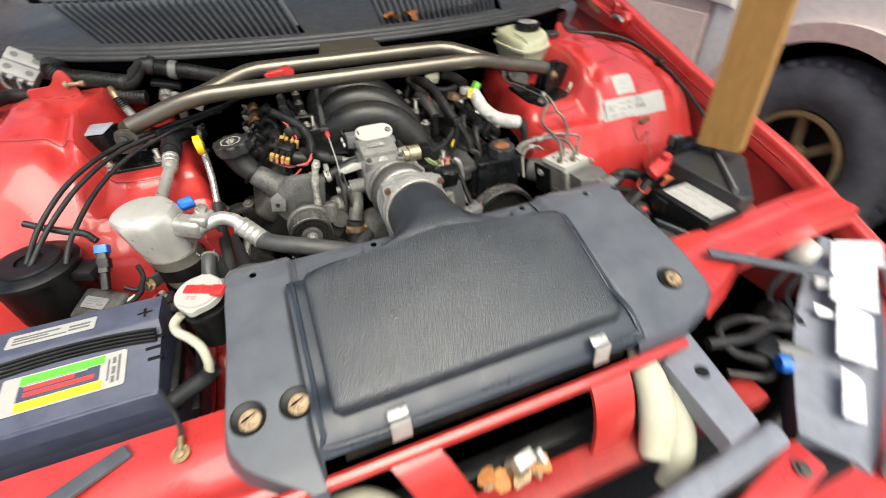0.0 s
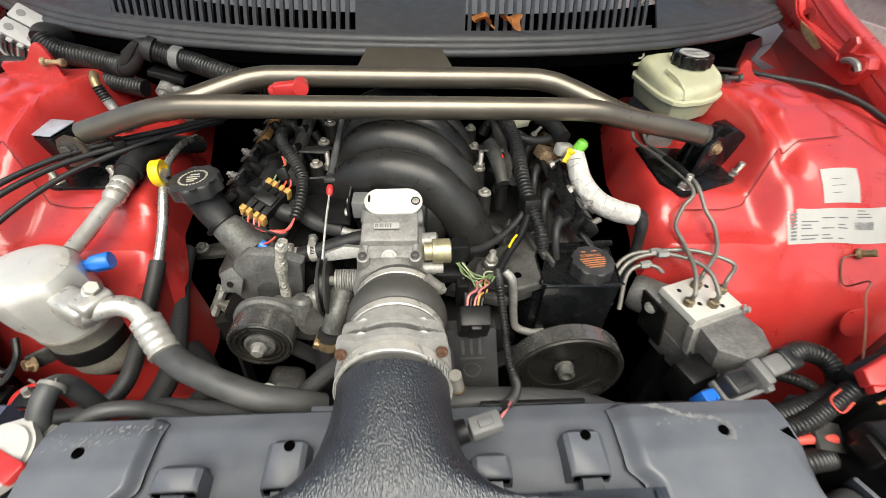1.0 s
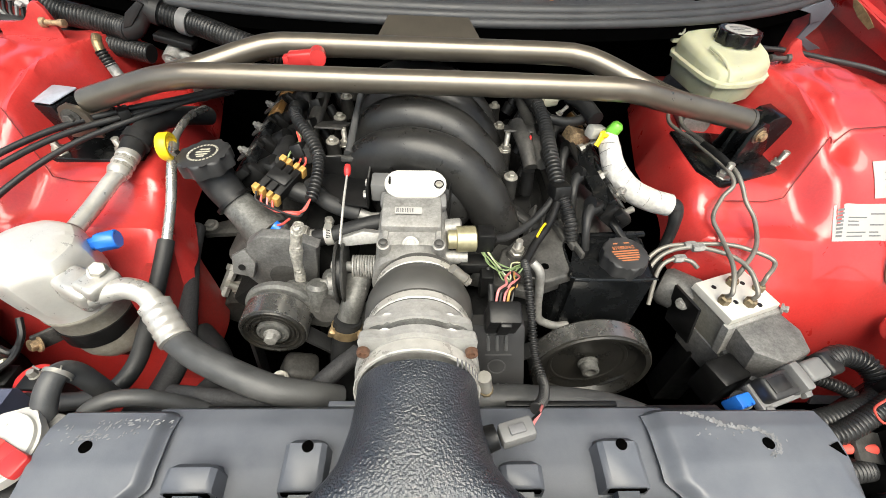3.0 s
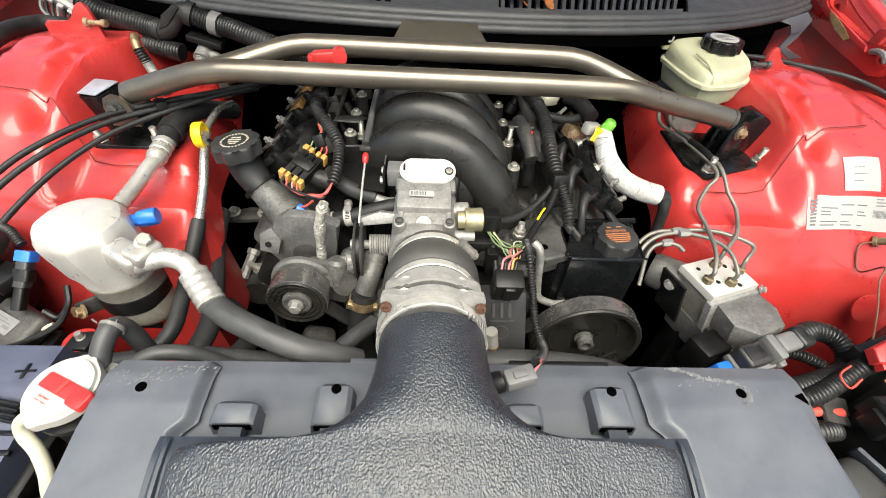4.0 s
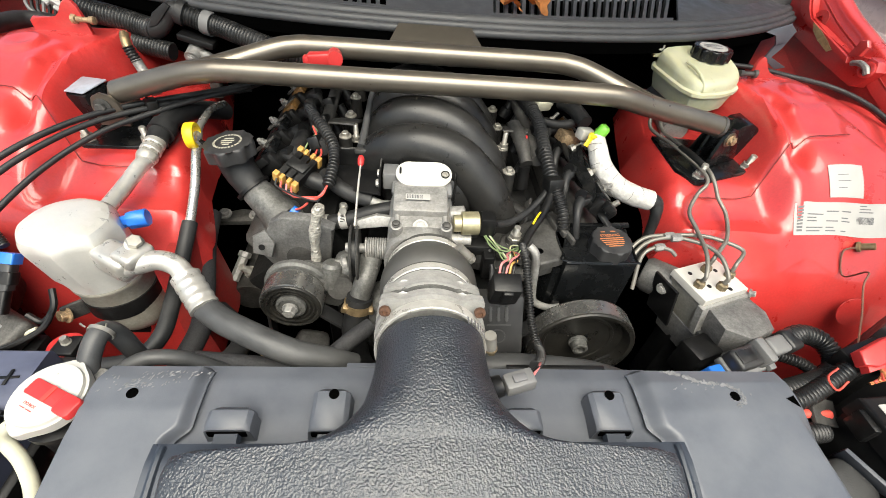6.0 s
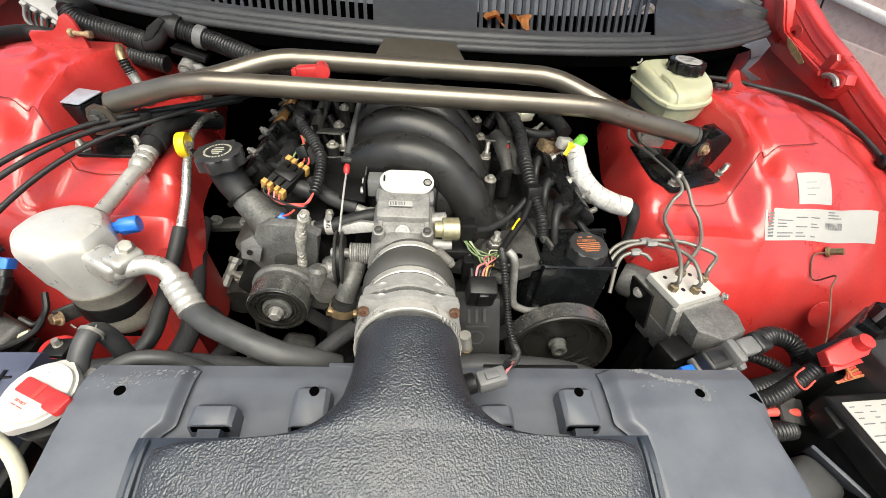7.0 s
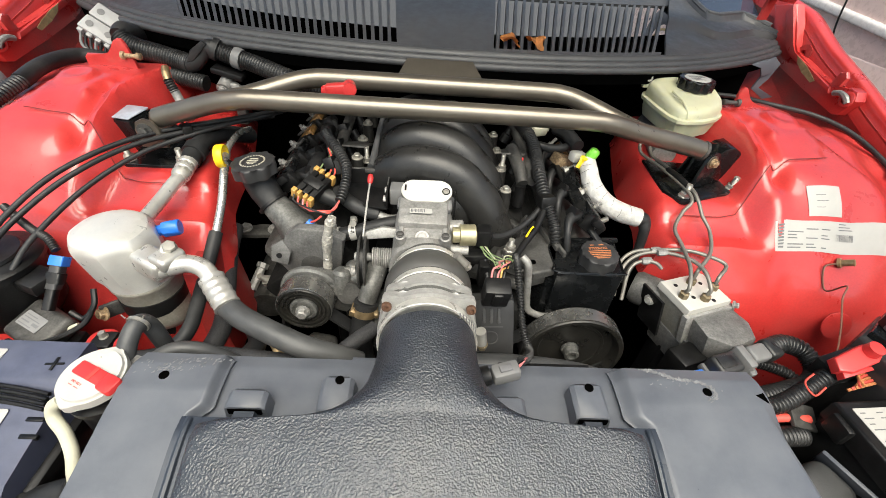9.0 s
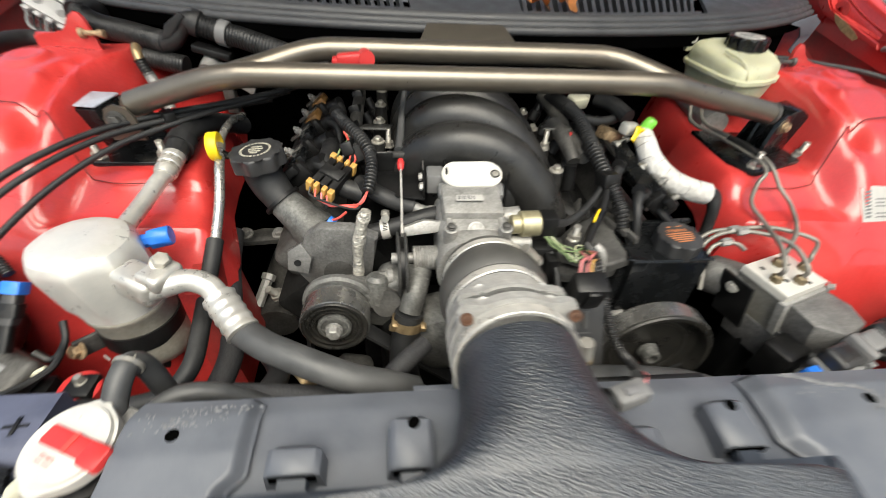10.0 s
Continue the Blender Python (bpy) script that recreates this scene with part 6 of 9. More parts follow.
for k, w in enumerate((WIRE_PINK, BLACK, WIRE_PINK, ORANGE_PEG, BLACK)):
    part("wire", tube([(0.0655 + 0.004 * k, -0.31, 0.831), (0.068 + 0.004 * k, -0.302, 0.84 - 0.003 * (k % 3)), (0.078 + 0.0025 * k + 0.004 * (k % 2), -0.29, 0.836 - 0.003 * (k % 2)), (0.08 + 0.003 * k + 0.005 * (k % 3), -0.275, 0.829), (0.092 + 0.0015 * k, -0.25, 0.81)], 0.0014, 6), w, t, "pink wire")
hose("wiring_loom", [(0.118, -0.215, 0.79), (0.115, -0.25, 0.796), (0.117, -0.285, 0.776), (0.1195, -0.32, 0.751), (0.124, -0.342, 0.742), (0.123, -0.362, 0.75), (0.112, -0.387, 0.772), (0.098, -0.405, 0.79)], 0.0058, LOOM, "thin black corrugated loom", "wiring harness", 12, (0.0042, 0.002))
t = thing("intake_air_sensor", (0.06, -0.44, 0.79), "grey plug on the intake air sensor", "sensor")
part("grommet", lathe([(0, 0), (0, 0.014), (0.006, 0.015), (0.012, 0.011), (0.02, 0.0105), (0.02, 0)], (0.036, -0.441, 0.802), (1, 0.25, 0.15), 20), BLACK, t)
part("plug", rbox((0.073, -0.433, 0.806), (0.031, 0.018, 0.017), 0.003, (0, -6, 14)), GREYPLUG, t, "pale grey plug")
part("latch", rbox((0.072, -0.434, 0.8155), (0.014, 0.008, 0.003), 0.001, (0, -6, 14)), INK, t)
for k in range(2):
    part("wire", tube([(0.087, -0.428 + 0.004 * k, 0.808), (0.097, -0.415, 0.804), (0.104, -0.403, 0.792)], 0.0016, 6), (WIRE_PINK, BLACK)[k], t)


# ---- battery side of the bay ----
def build_accumulator():
    t = thing("ac_accumulator", (-0.465, -0.225, 0.58), "bare aluminium air-conditioning accumulator can with faceted top", "accumulator")
    c = (-0.463, -0.226)
    rings = []
    for z, r, f in ((0.73, 0.0455, 0.0), (0.742, 0.047, 0.5), (0.752, 0.0495, 1.0), (0.79, 0.052, 1.0), (0.802, 0.0526, 0.85), (0.8095, 0.0515, 0.6), (0.8155, 0.0478, 0.3), (0.8195, 0.041, 0.1), (0.8212, 0.029, 0.0), (0.8216, 0.004, 0.0)):
        ring = []
        for k in range(72):
            a = 2 * math.pi * k / 72
            flat = math.cos(math.pi / 8) / math.cos((a + 0.6) % (math.pi / 4) - math.pi / 8)
            q = r * ((1 - f) + f * flat * 1.03)
            ring.append((c[0] + q * math.cos(a), c[1] + q * math.sin(a), z))
        rings.append(ring)
    part("head", loft(rings), HEAD_ALU, t, "faceted aluminium head", 24)
    part("can", lathe([(0.635, 0.0), (0.635, 0.028), (0.643, 0.037), (0.656, 0.0435), (0.67, 0.0445), (0.722, 0.0445), (0.724, 0.046), (0.729, 0.046), (0.731, 0.0445), (0.745, 0.0445), (0.745, 0)], (*c, 0), (0, 0, 1), 48), GRIMY_ALU, t, "round aluminium can")
    for ob in t.children:
        for v in ob.data.vertices:
            v.co.x += (0.80 - v.co.z - ob.location.z - t.location.z) * 0.16
    part("strap", lathe([(0.678, 0.0445), (0.678, 0.0467), (0.704, 0.0467), (0.704, 0.0445)], (c[0] + 0.0165, c[1], 0), (0, 0, 1), 48), BLACK, t, "black rubber strap")
    part("strap_lug", rbox((-0.488, -0.262, 0.69), (0.034, 0.006, 0.026), 0.002, (0, 0, 40)), CAST_DARK, t)
    part("lug_bolt", hexbolt((-0.497, -0.272, 0.69), (-0.4, -0.8, 0.4), 0.008, 0.01), RUSTY, t)
    part("mount_leg", rbox((-0.47, -0.2, 0.53), (0.05, 0.05, 0.23), 0.005), BLACK, t)
    part("service_cap", lathe([(0, 0), (0, 0.0085), (0.012, 0.0085), (0.013, 0.012), (0.034, 0.0125), (0.036, 0.011), (0.036, 0)], (-0.427, -0.195, 0.79), (1, 0.25, 0.12), 8), BLUE, t, "bright blue service port cap")
    part("port_block", rbox((-0.396, -0.262, 0.787), (0.05, 0.034, 0.034), 0.008, (0, 8, -25), None, 3), ALU, t)
    part("port_clamp", rbox((-0.372, -0.264, 0.80), (0.03, 0.038, 0.02), 0.006, (0, 8, -25), None, 3), ALU, t)
    part("port_bolt", hexbolt((-0.371, -0.256, 0.809), (0.4, -0.3, 0.8), 0.009, 0.012, 1.2), ZINC, t)
    part("outlet_pipe", tube([(-0.39, -0.272, 0.782), (-0.365, -0.27, 0.79), (-0.345, -0.265, 0.792), (-0.325, -0.268, 0.785), (-0.31, -0.282, 0.773)], 0.0125, 18), ALU, t, "bent aluminium pipe")
    part("inlet_pipe", tube([(-0.447, -0.175, 0.80), (-0.441, -0.14, 0.807), (-0.434, -0.1, 0.817), (-0.43, -0.085, 0.82)], 0.0105, 16), ALU, t, "straight aluminium pipe")
    part("crimp", lathe([(0, 0.0), (0, 0.012), (0.008, 0.0148), (0.012, 0.0148), (0.014, 0.0132), (0.018, 0.0132), (0.02, 0.0148), (0.025, 0.0148), (0.027, 0.0132), (0.031, 0.0132), (0.033, 0.0148), (0.042, 0.0148), (0.045, 0.0)], (-0.431, -0.09, 0.819), (0.02, 1, 0.22), 16), ALU, t, "crimped ferrule")
    # thin darker patches paint the shade of the crimp dimples
    for k in range(8):
        for r0, o in ((0.0, 0.016), (math.pi / 8, 0.0295)):
            b = 2 * math.pi * k / 8 + r0
            u = Vector((math.cos(b), -0.22 * math.sin(b), math.sin(b)))
            part("crimp_dimple", prism(rounded(0.0045, 0.0055, 0.001, 2), 0, 0.0006, facing(Vector((-0.431, -0.09, 0.819)) + Vector((0.02, 1, 0.22)).normalized() * o + u.normalized() * 0.0131, u, (0.02, 1, 0.22)), 0), GRIMY_ALU, t)
    return t


build_accumulator()
hose("ac_hose", [(-0.429, -0.05, 0.828), (-0.43, -0.02, 0.835), (-0.425, 0.02, 0.838), (-0.41, 0.06, 0.83), (-0.39, 0.12, 0.8)], 0.0155, RUBBER, "black rubber air-conditioning hose", "hose", 18)
hose("hose_collar", [(-0.43, -0.03, 0.832), (-0.429, -0.012, 0.836)], 0.0195, RUBBER, "black rubber hose collar", "collar", 18)
t = thing("ac_hose", (-0.2, -0.35, 0.73), "thick black rubber air-conditioning hose with crimped ferrule", "hose")
part("rubber", tube([(-0.287, -0.308, 0.757), (-0.26, -0.326, 0.754), (-0.235, -0.338, 0.752), (-0.211, -0.348, 0.749), (-0.187, -0.356, 0.744), (-0.164, -0.36, 0.736), (-0.135, -0.357, 0.721), (-0.105, -0.352, 0.70)], 0.0155, 18, 10), OLD_HOSE, t)
crimp = []
for k in range(9):
    h = -0.006 + k * 0.0058
    crimp += [(h, 0.0168 if k % 2 else 0.018), (h + 0.003, 0.0168 if k % 2 else 0.018)]
part("crimp", lathe([(-0.007, 0.0)] + crimp + [(0.0478, 0.0)], (-0.311, -0.281, 0.774), (0.62, -0.7, -0.35), 10), ALU, t, "crimped aluminium ferrule")

t = thing("transmission_dipstick", (-0.37, -0.06, 0.6), "bare metal dipstick tube with yellow ring handle", "dipstick")
part("ring_handle", lathe([(-0.007, 0.0145), (-0.007, 0.0185), (-0.0055, 0.0195), (0.0055, 0.0195), (0.007, 0.0185), (0.007, 0.0145), (-0.007, 0.0145)], (-0.3715, -0.05, 0.843), (1, 0.1, 0.05), 36), YELLOW, t, "yellow plastic ring handle")
part("handle_stem", rbox((-0.362, -0.048, 0.829), (0.012, 0.008, 0.009), 0.002, (0, 30, 0)), BLACK, t)
part("tube", tube([(-0.372, -0.03, 0.838), (-0.366, -0.07, 0.82), (-0.362, -0.11, 0.79), (-0.363, -0.16, 0.752)], 0.0068, 12), POLISHED, t, "bare metal tube")
part("upper_tube", tube([(-0.375, 0.09, 0.83), (-0.376, 0.04, 0.842), (-0.374, -0.01, 0.842), (-0.372, -0.035, 0.836)], 0.0055, 10), POLISHED, t)
part("sleeve", tube([(-0.363, -0.152, 0.758), (-0.363, -0.2, 0.732), (-0.358, -0.26, 0.712), (-0.356, -0.31, 0.70), (-0.378, -0.34, 0.69), (-0.43, -0.348, 0.685), (-0.5, -0.34, 0.68)], 0.0105, 14), RUBBER, t, "black rubber sleeve")

hose("fender_hose", [(-0.38, -0.06, 0.70), (-0.372, -0.12, 0.685), (-0.352, -0.2, 0.665), (-0.34, -0.26, 0.65), (-0.35, -0.33, 0.64)], 0.015, BRAID, "thick black braided hose beside the tower", "hose", 18)
hose("fender_hose", [(-0.33, -0.22, 0.64), (-0.29, -0.26, 0.65), (-0.27, -0.3, 0.66), (-0.29, -0.345, 0.67), (-0.33, -0.36, 0.68)], 0.014, RUBBER, "plain black rubber hose", "hose", 16)
t = thing("exhaust_bolt", (-0.35, -0.07, 0.57), "dull steel bolt on the exhaust side", "bolt")
part("shank", lathe([(0, 0), (0, 0.009), (0.045, 0.009), (0.046, 0.012), (0.056, 0.012), (0.056, 0)], (-0.357, -0.11, 0.585), (0.25, 0.7, 0.5), 8), CAST, t)
t = thing("shift_lever_bracket", (-0.35, -0.02, 0.6), "dull metal lever plate with bolts", "bracket")
part("plate", prism([(-0.04, -0.01), (0.03, -0.016), (0.042, 0.008), (0.0, 0.018), (-0.04, 0.012)], -0.004, 0.006, pose(-0.35, -0.02, 0.66, 10, 0, 12), 0.003), CAST_DARK, t)
for x in (-0.38, -0.325):
    part("lever_bolt", hexbolt((x, -0.02, 0.667), (0, -0.2, 1), 0.008, 0.01), CAST, t)
t = thing("exhaust_manifold", (-0.33, 0.03, 0.45), "dark rusty exhaust manifold low beside the engine", "exhaust manifold")
part("log", tube([(-0.33, -0.12, 0.55), (-0.335, 0.0, 0.56), (-0.33, 0.15, 0.56)], 0.035, 14), CAST_DARK, t)
part("studs", stud((-0.315, -0.12, 0.62), (-0.3, -0.5, 1), 0.006, 0.03), ZINC, t)


def build_battery():
    t = thing("car_battery", (-0.58, -0.445, 0.465), "dark blue-grey car battery with colourful label", "battery")
    x0, x1 = -0.715, -0.457
    part("case", rbox(((x0 + x1) / 2, -0.452, 0.591), (x1 - x0 - 0.012, 0.2, 0.22), 0.006), BATT, t)
    prof = [(-0.347, 0.70), (-0.346, 0.728), (-0.35, 0.7325), (-0.412, 0.7335), (-0.418, 0.729), (-0.43, 0.719), (-0.54, 0.703), (-0.55, 0.698), (-0.552, 0.67), (-0.552, 0.64), (-0.347, 0.64)]
    part("lid", loft([[(x, y, z) for y, z in prof] for x in (x0, x1)]), BATT, t, "dark blue-grey lid")
    for k in range(4):
        part("strap_rib", tube([(x, -0.419 - 0.006 * k - 0.014 * ((x + 0.585) / 0.12) ** 2, 0.7285 - 0.0025 * k) for x in span(x0 + 0.012, x1 - 0.004, 8)], 0.0028, 8), BLACK, t)
    part("plus_mark", rbox((-0.478, -0.39, 0.7342), (0.022, 0.0035, 0.0012), 0.0004, (0, 0, 4)), BLACK, t)
    part("plus_mark", rbox((-0.478, -0.39, 0.7346), (0.0035, 0.022, 0.0012), 0.0004, (0, 0, 4)), BLACK, t)
    m = pose(-0.585, -0.378, 0.7338)
    part("top_sticker", prism(rounded(0.115, 0.03, 0.003), 0, 0.0006, m @ pose(-0.02, -0.004, 0), 0), WHITE, t, "small white sticker")
    bars(m @ pose(-0.02, -0.004, 0.0006), [(-0.05, 0.006, 0.06, 0.003), (-0.05, 0.0, 0.045, 0.003), (-0.05, -0.007, 0.07, 0.003), (0.022, 0.003, 0.028, 0.004), (0.022, -0.005, 0.028, 0.004)], INK, t)
    # sloping front with the label
    m = facing((-0.585, -0.484, 0.7125), (0, -0.145, 0.99), (1, 0, 0))
    lab = part("label", prism(rounded(0.155, 0.068, 0.004, 5, 0.006, 0), 0, 0.0006, m, 0), WHITE, t, "white, green, red and yellow label")
    def stripe(name, x0_, x1_, y0_, y1_, material):
        part(name, prism([(x0_, y0_), (x1_, y0_), (x1_, y1_), (x0_, y1_)], 0.0006, 0.0011, m, 0), material, lab)
    stripe("green_band", -0.05, 0.055, 0.016, 0.031, LABEL_GREEN)
    stripe("grey_band", -0.05, 0.05, -0.014, 0.0145, BATT)
    stripe("yellow_band", -0.05, 0.055, -0.031, -0.0155, LABEL_YELLOW)
    bars(m @ pose(0, 0, 0.0012), [(-0.042, 0.007, 0.06, 0.007), (-0.042, -0.004, 0.085, 0.008)], LABEL_RED, lab, "red_print")
    bars(m @ pose(0, 0, 0.0012), [(-0.046, 0.0125, 0.08, 0.002)], WHITE, lab, "white_print")
    bars(m @ pose(0, 0, 0.0012), [(0.066, -0.02, 0.004, 0.012), (0.066, -0.003, 0.004, 0.014), (0.066, 0.016, 0.004, 0.012), (0.073, 0.0, 0.003, 0.05), (0.06, 0.0, 0.002, 0.04)], INK, lab, "bar_code")
    for k in range(3):
        part("vent_tab", rbox((x1 - 0.006 - 0.004 * (k % 2), -0.44 - 0.022 * k, 0.716 - 0.003 * k), (0.02, 0.006, 0.006), 0.001), BLACK, t)
    part("side_rail", rbox((x1 + 0.006, -0.46, 0.66), (0.012, 0.16, 0.05), 0.004, (0, 14, 0)), BLACK, t)
    part("side_rail", rbox((x1 + 0.022, -0.46, 0.62), (0.012, 0.18, 0.04), 0.004, (0, 14, 0)), BLACK, t)
    bars(m @ pose(0, 0.052, 0.004), [(-0.10, 0.0, 0.03, 0.003)], WHITE, t, "white_print")
    t.location.z -= 0.012
    t.scale.y = 0.87
    t.location.y += 0.0127
    return t


build_battery()
t = thing("battery_terminal", (-0.47, -0.322, 0.66), "round red battery terminal cover with plated nut", "terminal")
part("cover", lathe([(0, 0), (0, 0.022), (0.009, 0.022), (0.014, 0.018), (0.016, 0.01), (0.016, 0)], (-0.472, -0.322, 0.678), (0, -0.1, 1), 24), RED_PLASTIC, t)
part("nut", hexbolt((-0.468, -0.32, 0.693), (0, 0, 1), 0.005, 0.012, 1.2), ZINC, t)
part("foot", rbox((-0.468, -0.323, 0.58), (0.03, 0.03, 0.23), 0.004), BLACK, t)


def build_radiator_cap():
    t = thing("radiator_filler", (-0.383, -0.437, 0.68), "pale plated radiator cap with red safety lever", "radiator cap")
    m = facing((-0.378, -0.434, 0.773), (-0.05, -0.08, 1), (1, -0.3, 0))
    out = []
    for k in range(64):
        a = 2 * math.pi * k / 64
        r = 0.034 + 0.005 * max(0, math.cos(2 * a - math.pi)) ** 8
        out.append((r * math.cos(a), r * math.sin(a)))
    part("rim", prism(out, -0.006, 0.004, m, 0.0015), CAPWHITE, t)
    part("dome", lathe([(0.003, 0.0), (0.003, 0.0315), (0.0075, 0.0305), (0.0085, 0.02), (0.0085, 0.0)], m @ Vector((0, 0, 0)), m.to_3x3() @ Vector((0, 0, 1)), 48), CAPWHITE, t, "pale cap top")
    mr = m @ pose(0, 0, 0, 0, 0, -7)
    part("lever", prism(rounded(0.05, 0.0155, 0.0025, 4, 0.006, 0.001), 0.0085, 0.011, mr, 0.0008), RED_PLASTIC, t, "red safety lever")
    part("lever_grip", prism(rounded(0.02, 0.019, 0.004, 4, 0.032, -0.0005), 0.006, 0.0135, mr, 0.002), RED_PLASTIC, t)
    part("lever_seam", prism(rounded(0.005, 0.0158, 0.0005, 2, 0.006, 0.001), 0.0112, 0.0116, mr, 0), LABEL_RED, t)
    lettering("DO NOT", 0.0036, m @ pose(-0.004, -0.0125, 0.0087, 0, 0, -8), LABEL_RED, t)
    bars(m @ pose(-0.004, -0.0165, 0.0087, 0, 0, -8), [(-0.008, 0.0, 0.006, 0.0007), (0.0, 0.0, 0.007, 0.0007)], LABEL_RED, t)
    part("rivet", hexbolt(m @ Vector((-0.005, 0.019, 0.008)), (0, 0, 1), 0.0012, 0.001, 1.0), CAPWHITE, t)
    part("neck", lathe([(-0.09, 0), (-0.09, 0.03), (-0.03, 0.03), (-0.028, 0.034), (-0.022, 0.034), (-0.02, 0.026), (-0.004, 0.026), (-0.004, 0)], m @ Vector((0, 0, 0)), (0, 0, 1), 32), BLACK, t)
    part("wire_tie", tube([m @ Vector((0.046, 0.012, 0.006)), (-0.335, -0.43, 0.782), (-0.336, -0.445, 0.772), (-0.345, -0.462, 0.768)], 0.001, 6), BLACK, t)
    part("tie_plug", lathe([(0, 0), (0, 0.0075), (0.005, 0.0065), (0.011, 0.002), (0.011, 0)], (-0.336, -0.441, 0.77), (0, 0, 1), 14), BLACK, t)
    return t


build_radiator_cap()
hose("overflow_tube", [(-0.408, -0.452, 0.757), (-0.42, -0.455, 0.747), (-0.42, -0.462, 0.735), (-0.405, -0.474, 0.726), (-0.392, -0.49, 0.716), (-0.388, -0.505, 0.70), (-0.392, -0.51, 0.68)], 0.0068, FOAM, "milky white plastic overflow tube", "hose")
hose("overflow_hose", [(-0.388, -0.508, 0.685), (-0.40, -0.51, 0.674), (-0.43, -0.515, 0.664), (-0.455, -0.522, 0.655)], 0.013, RUBBER, "grey rubber overflow hose", "hose", 16)
hose("bypass_hose", [(-0.368, -0.408, 0.752), (-0.366, -0.396, 0.77), (-0.363, -0.38, 0.784), (-0.36, -0.366, 0.786), (-0.357, -0.357, 0.765), (-0.356, -0.352, 0.70)], 0.0105, OLD_HOSE, "short black bypass hose", "hose", 16)
t = thing("spring_clip", (-0.357, -0.378, 0.80), "thin steel wire hose clip", "hose clamp")
part("wire", lathe([(-0.002, 0.0115), (-0.002, 0.0132), (0.002, 0.0132), (0.002, 0.0115)], (-0.3605, -0.368, 0.7865), (0.1, 0.9, 0.1), 20), ZINC, t)
for dx in (-0.012, 0.008):
    part("ear", tube([(-0.3605 + dx, -0.368, 0.795), (-0.3605 + dx * 1.3, -0.367, 0.8)], 0.0009, 6), ZINC, t)
hose("shroud_hose", [(-0.352, -0.40, 0.732), (-0.342, -0.388, 0.748), (-0.322, -0.378, 0.753), (-0.298, -0.372, 0.745), (-0.275, -0.368, 0.726), (-0.25, -0.366, 0.70)], 0.009, OLD_HOSE, "dull black hose behind the shroud", "hose", 14)
t = thing("hose_joint", (-0.35, -0.41, 0.74), "dull brown hose clamp joint", "hose clamp")
part("joint", rbox((-0.349, -0.408, 0.757), (0.026, 0.02, 0.016), 0.004, (0, 0, -20)), CAST, t)


def build_servo():
    t = thing("cruise_servo", (-0.63, -0.24, 0.47), "round black cruise control servo with cables", "servo")
    part("drum", lathe([(0.66, 0), (0.66, 0.05), (0.675, 0.06), (0.75, 0.062), (0.757, 0.067), (0.765, 0.067), (0.77, 0.06), (0.772, 0.0)], (-0.645, -0.245, 0), (0, 0, 1), 40), BLACK, t)
    part("cap_rim", lathe([(0.772, 0.02), (0.772, 0.045), (0.776, 0.043), (0.776, 0.02)], (-0.645, -0.245, 0), (0, 0, 1), 36), BLACK, t)
    part("arm", rbox((-0.58, -0.26, 0.745), (0.06, 0.04, 0.02), 0.004, (0, 0, -20)), BLACK, t)
    part("leg", rbox((-0.63, -0.25, 0.565), (0.04, 0.05, 0.2), 0.005), BLACK, t)
    return t


build_servo()
t = thing("sensor_plug", (-0.54, -0.25, 0.70), "grey sensor plug with blue lock", "connector")
low, high = Vector((-0.55, -0.288, 0.722)), Vector((-0.5435, -0.243, 0.767))
m = facing(low, high - low, (1, 0, 0))
part("body", prism(rounded(0.016, 0.015, 0.003), 0.022, 0.056, m, 0.002), CAPGREY, t)
part("collar", prism(rounded(0.021, 0.016, 0.003), 0.03, 0.046, m, 0.002), BLACK, t)
part("lock", prism(rounded(0.02, 0.017, 0.002), 0.056, 0.07, m, 0.002), BLUE, t, "blue locking tab")
part("tail", prism(rounded(0.013, 0.013, 0.003), -0.008, 0.022, m, 0.002), BLACK, t)
part("lead", tube([(-0.528, -0.288, 0.708), (-0.51, -0.292, 0.70), (-0.497, -0.28, 0.715), (-0.502, -0.262, 0.73)], 0.004, 8), BLACK, t)
part("lead", tube([(-0.552, -0.295, 0.70), (-0.535, -0.305, 0.69), (-0.515, -0.3, 0.695)], 0.003, 8), FOAM, t)
ALU_PLATE = mat("dull_printed_plate", (0.2, 0.2, 0.2), 0.5, 0.3, vary=0.15)
t = thing("impact_sensor", (-0.54, -0.315, 0.6), "small finned sensor with metal label", "sensor")
part("body", rbox((-0.568, -0.301, 0.686), (0.075, 0.06, 0.03), 0.008, (17, 6, -27), None, 3), CAST_DARK, t)
part("plate", prism(rounded(0.036, 0.022, 0.002), 0, 0.001, facing((-0.572, -0.304, 0.703), (0.1, -0.3, 1), (1, -0.5, 0)), 0), ALU_PLATE, t, "printed metal plate")
bars(facing((-0.572, -0.3043, 0.7041), (0.1, -0.3, 1), (1, -0.5, 0)), [(-0.015, 0.006, 0.018, 0.0014), (-0.015, 0.002, 0.026, 0.0014), (-0.015, -0.003, 0.014, 0.002), (0.004, -0.003, 0.01, 0.004), (-0.015, -0.008, 0.022, 0.0014)], INK, t)
part("foot", rbox((-0.545, -0.305, 0.56), (0.05, 0.03, 0.22), 0.004), BLACK, t)
part("cable_loop", tube([(-0.60, -0.325, 0.685), (-0.575, -0.338, 0.69), (-0.535, -0.33, 0.695), (-0.505, -0.305, 0.70), (-0.5, -0.28, 0.71)], 0.004, 8), BLACK, t)
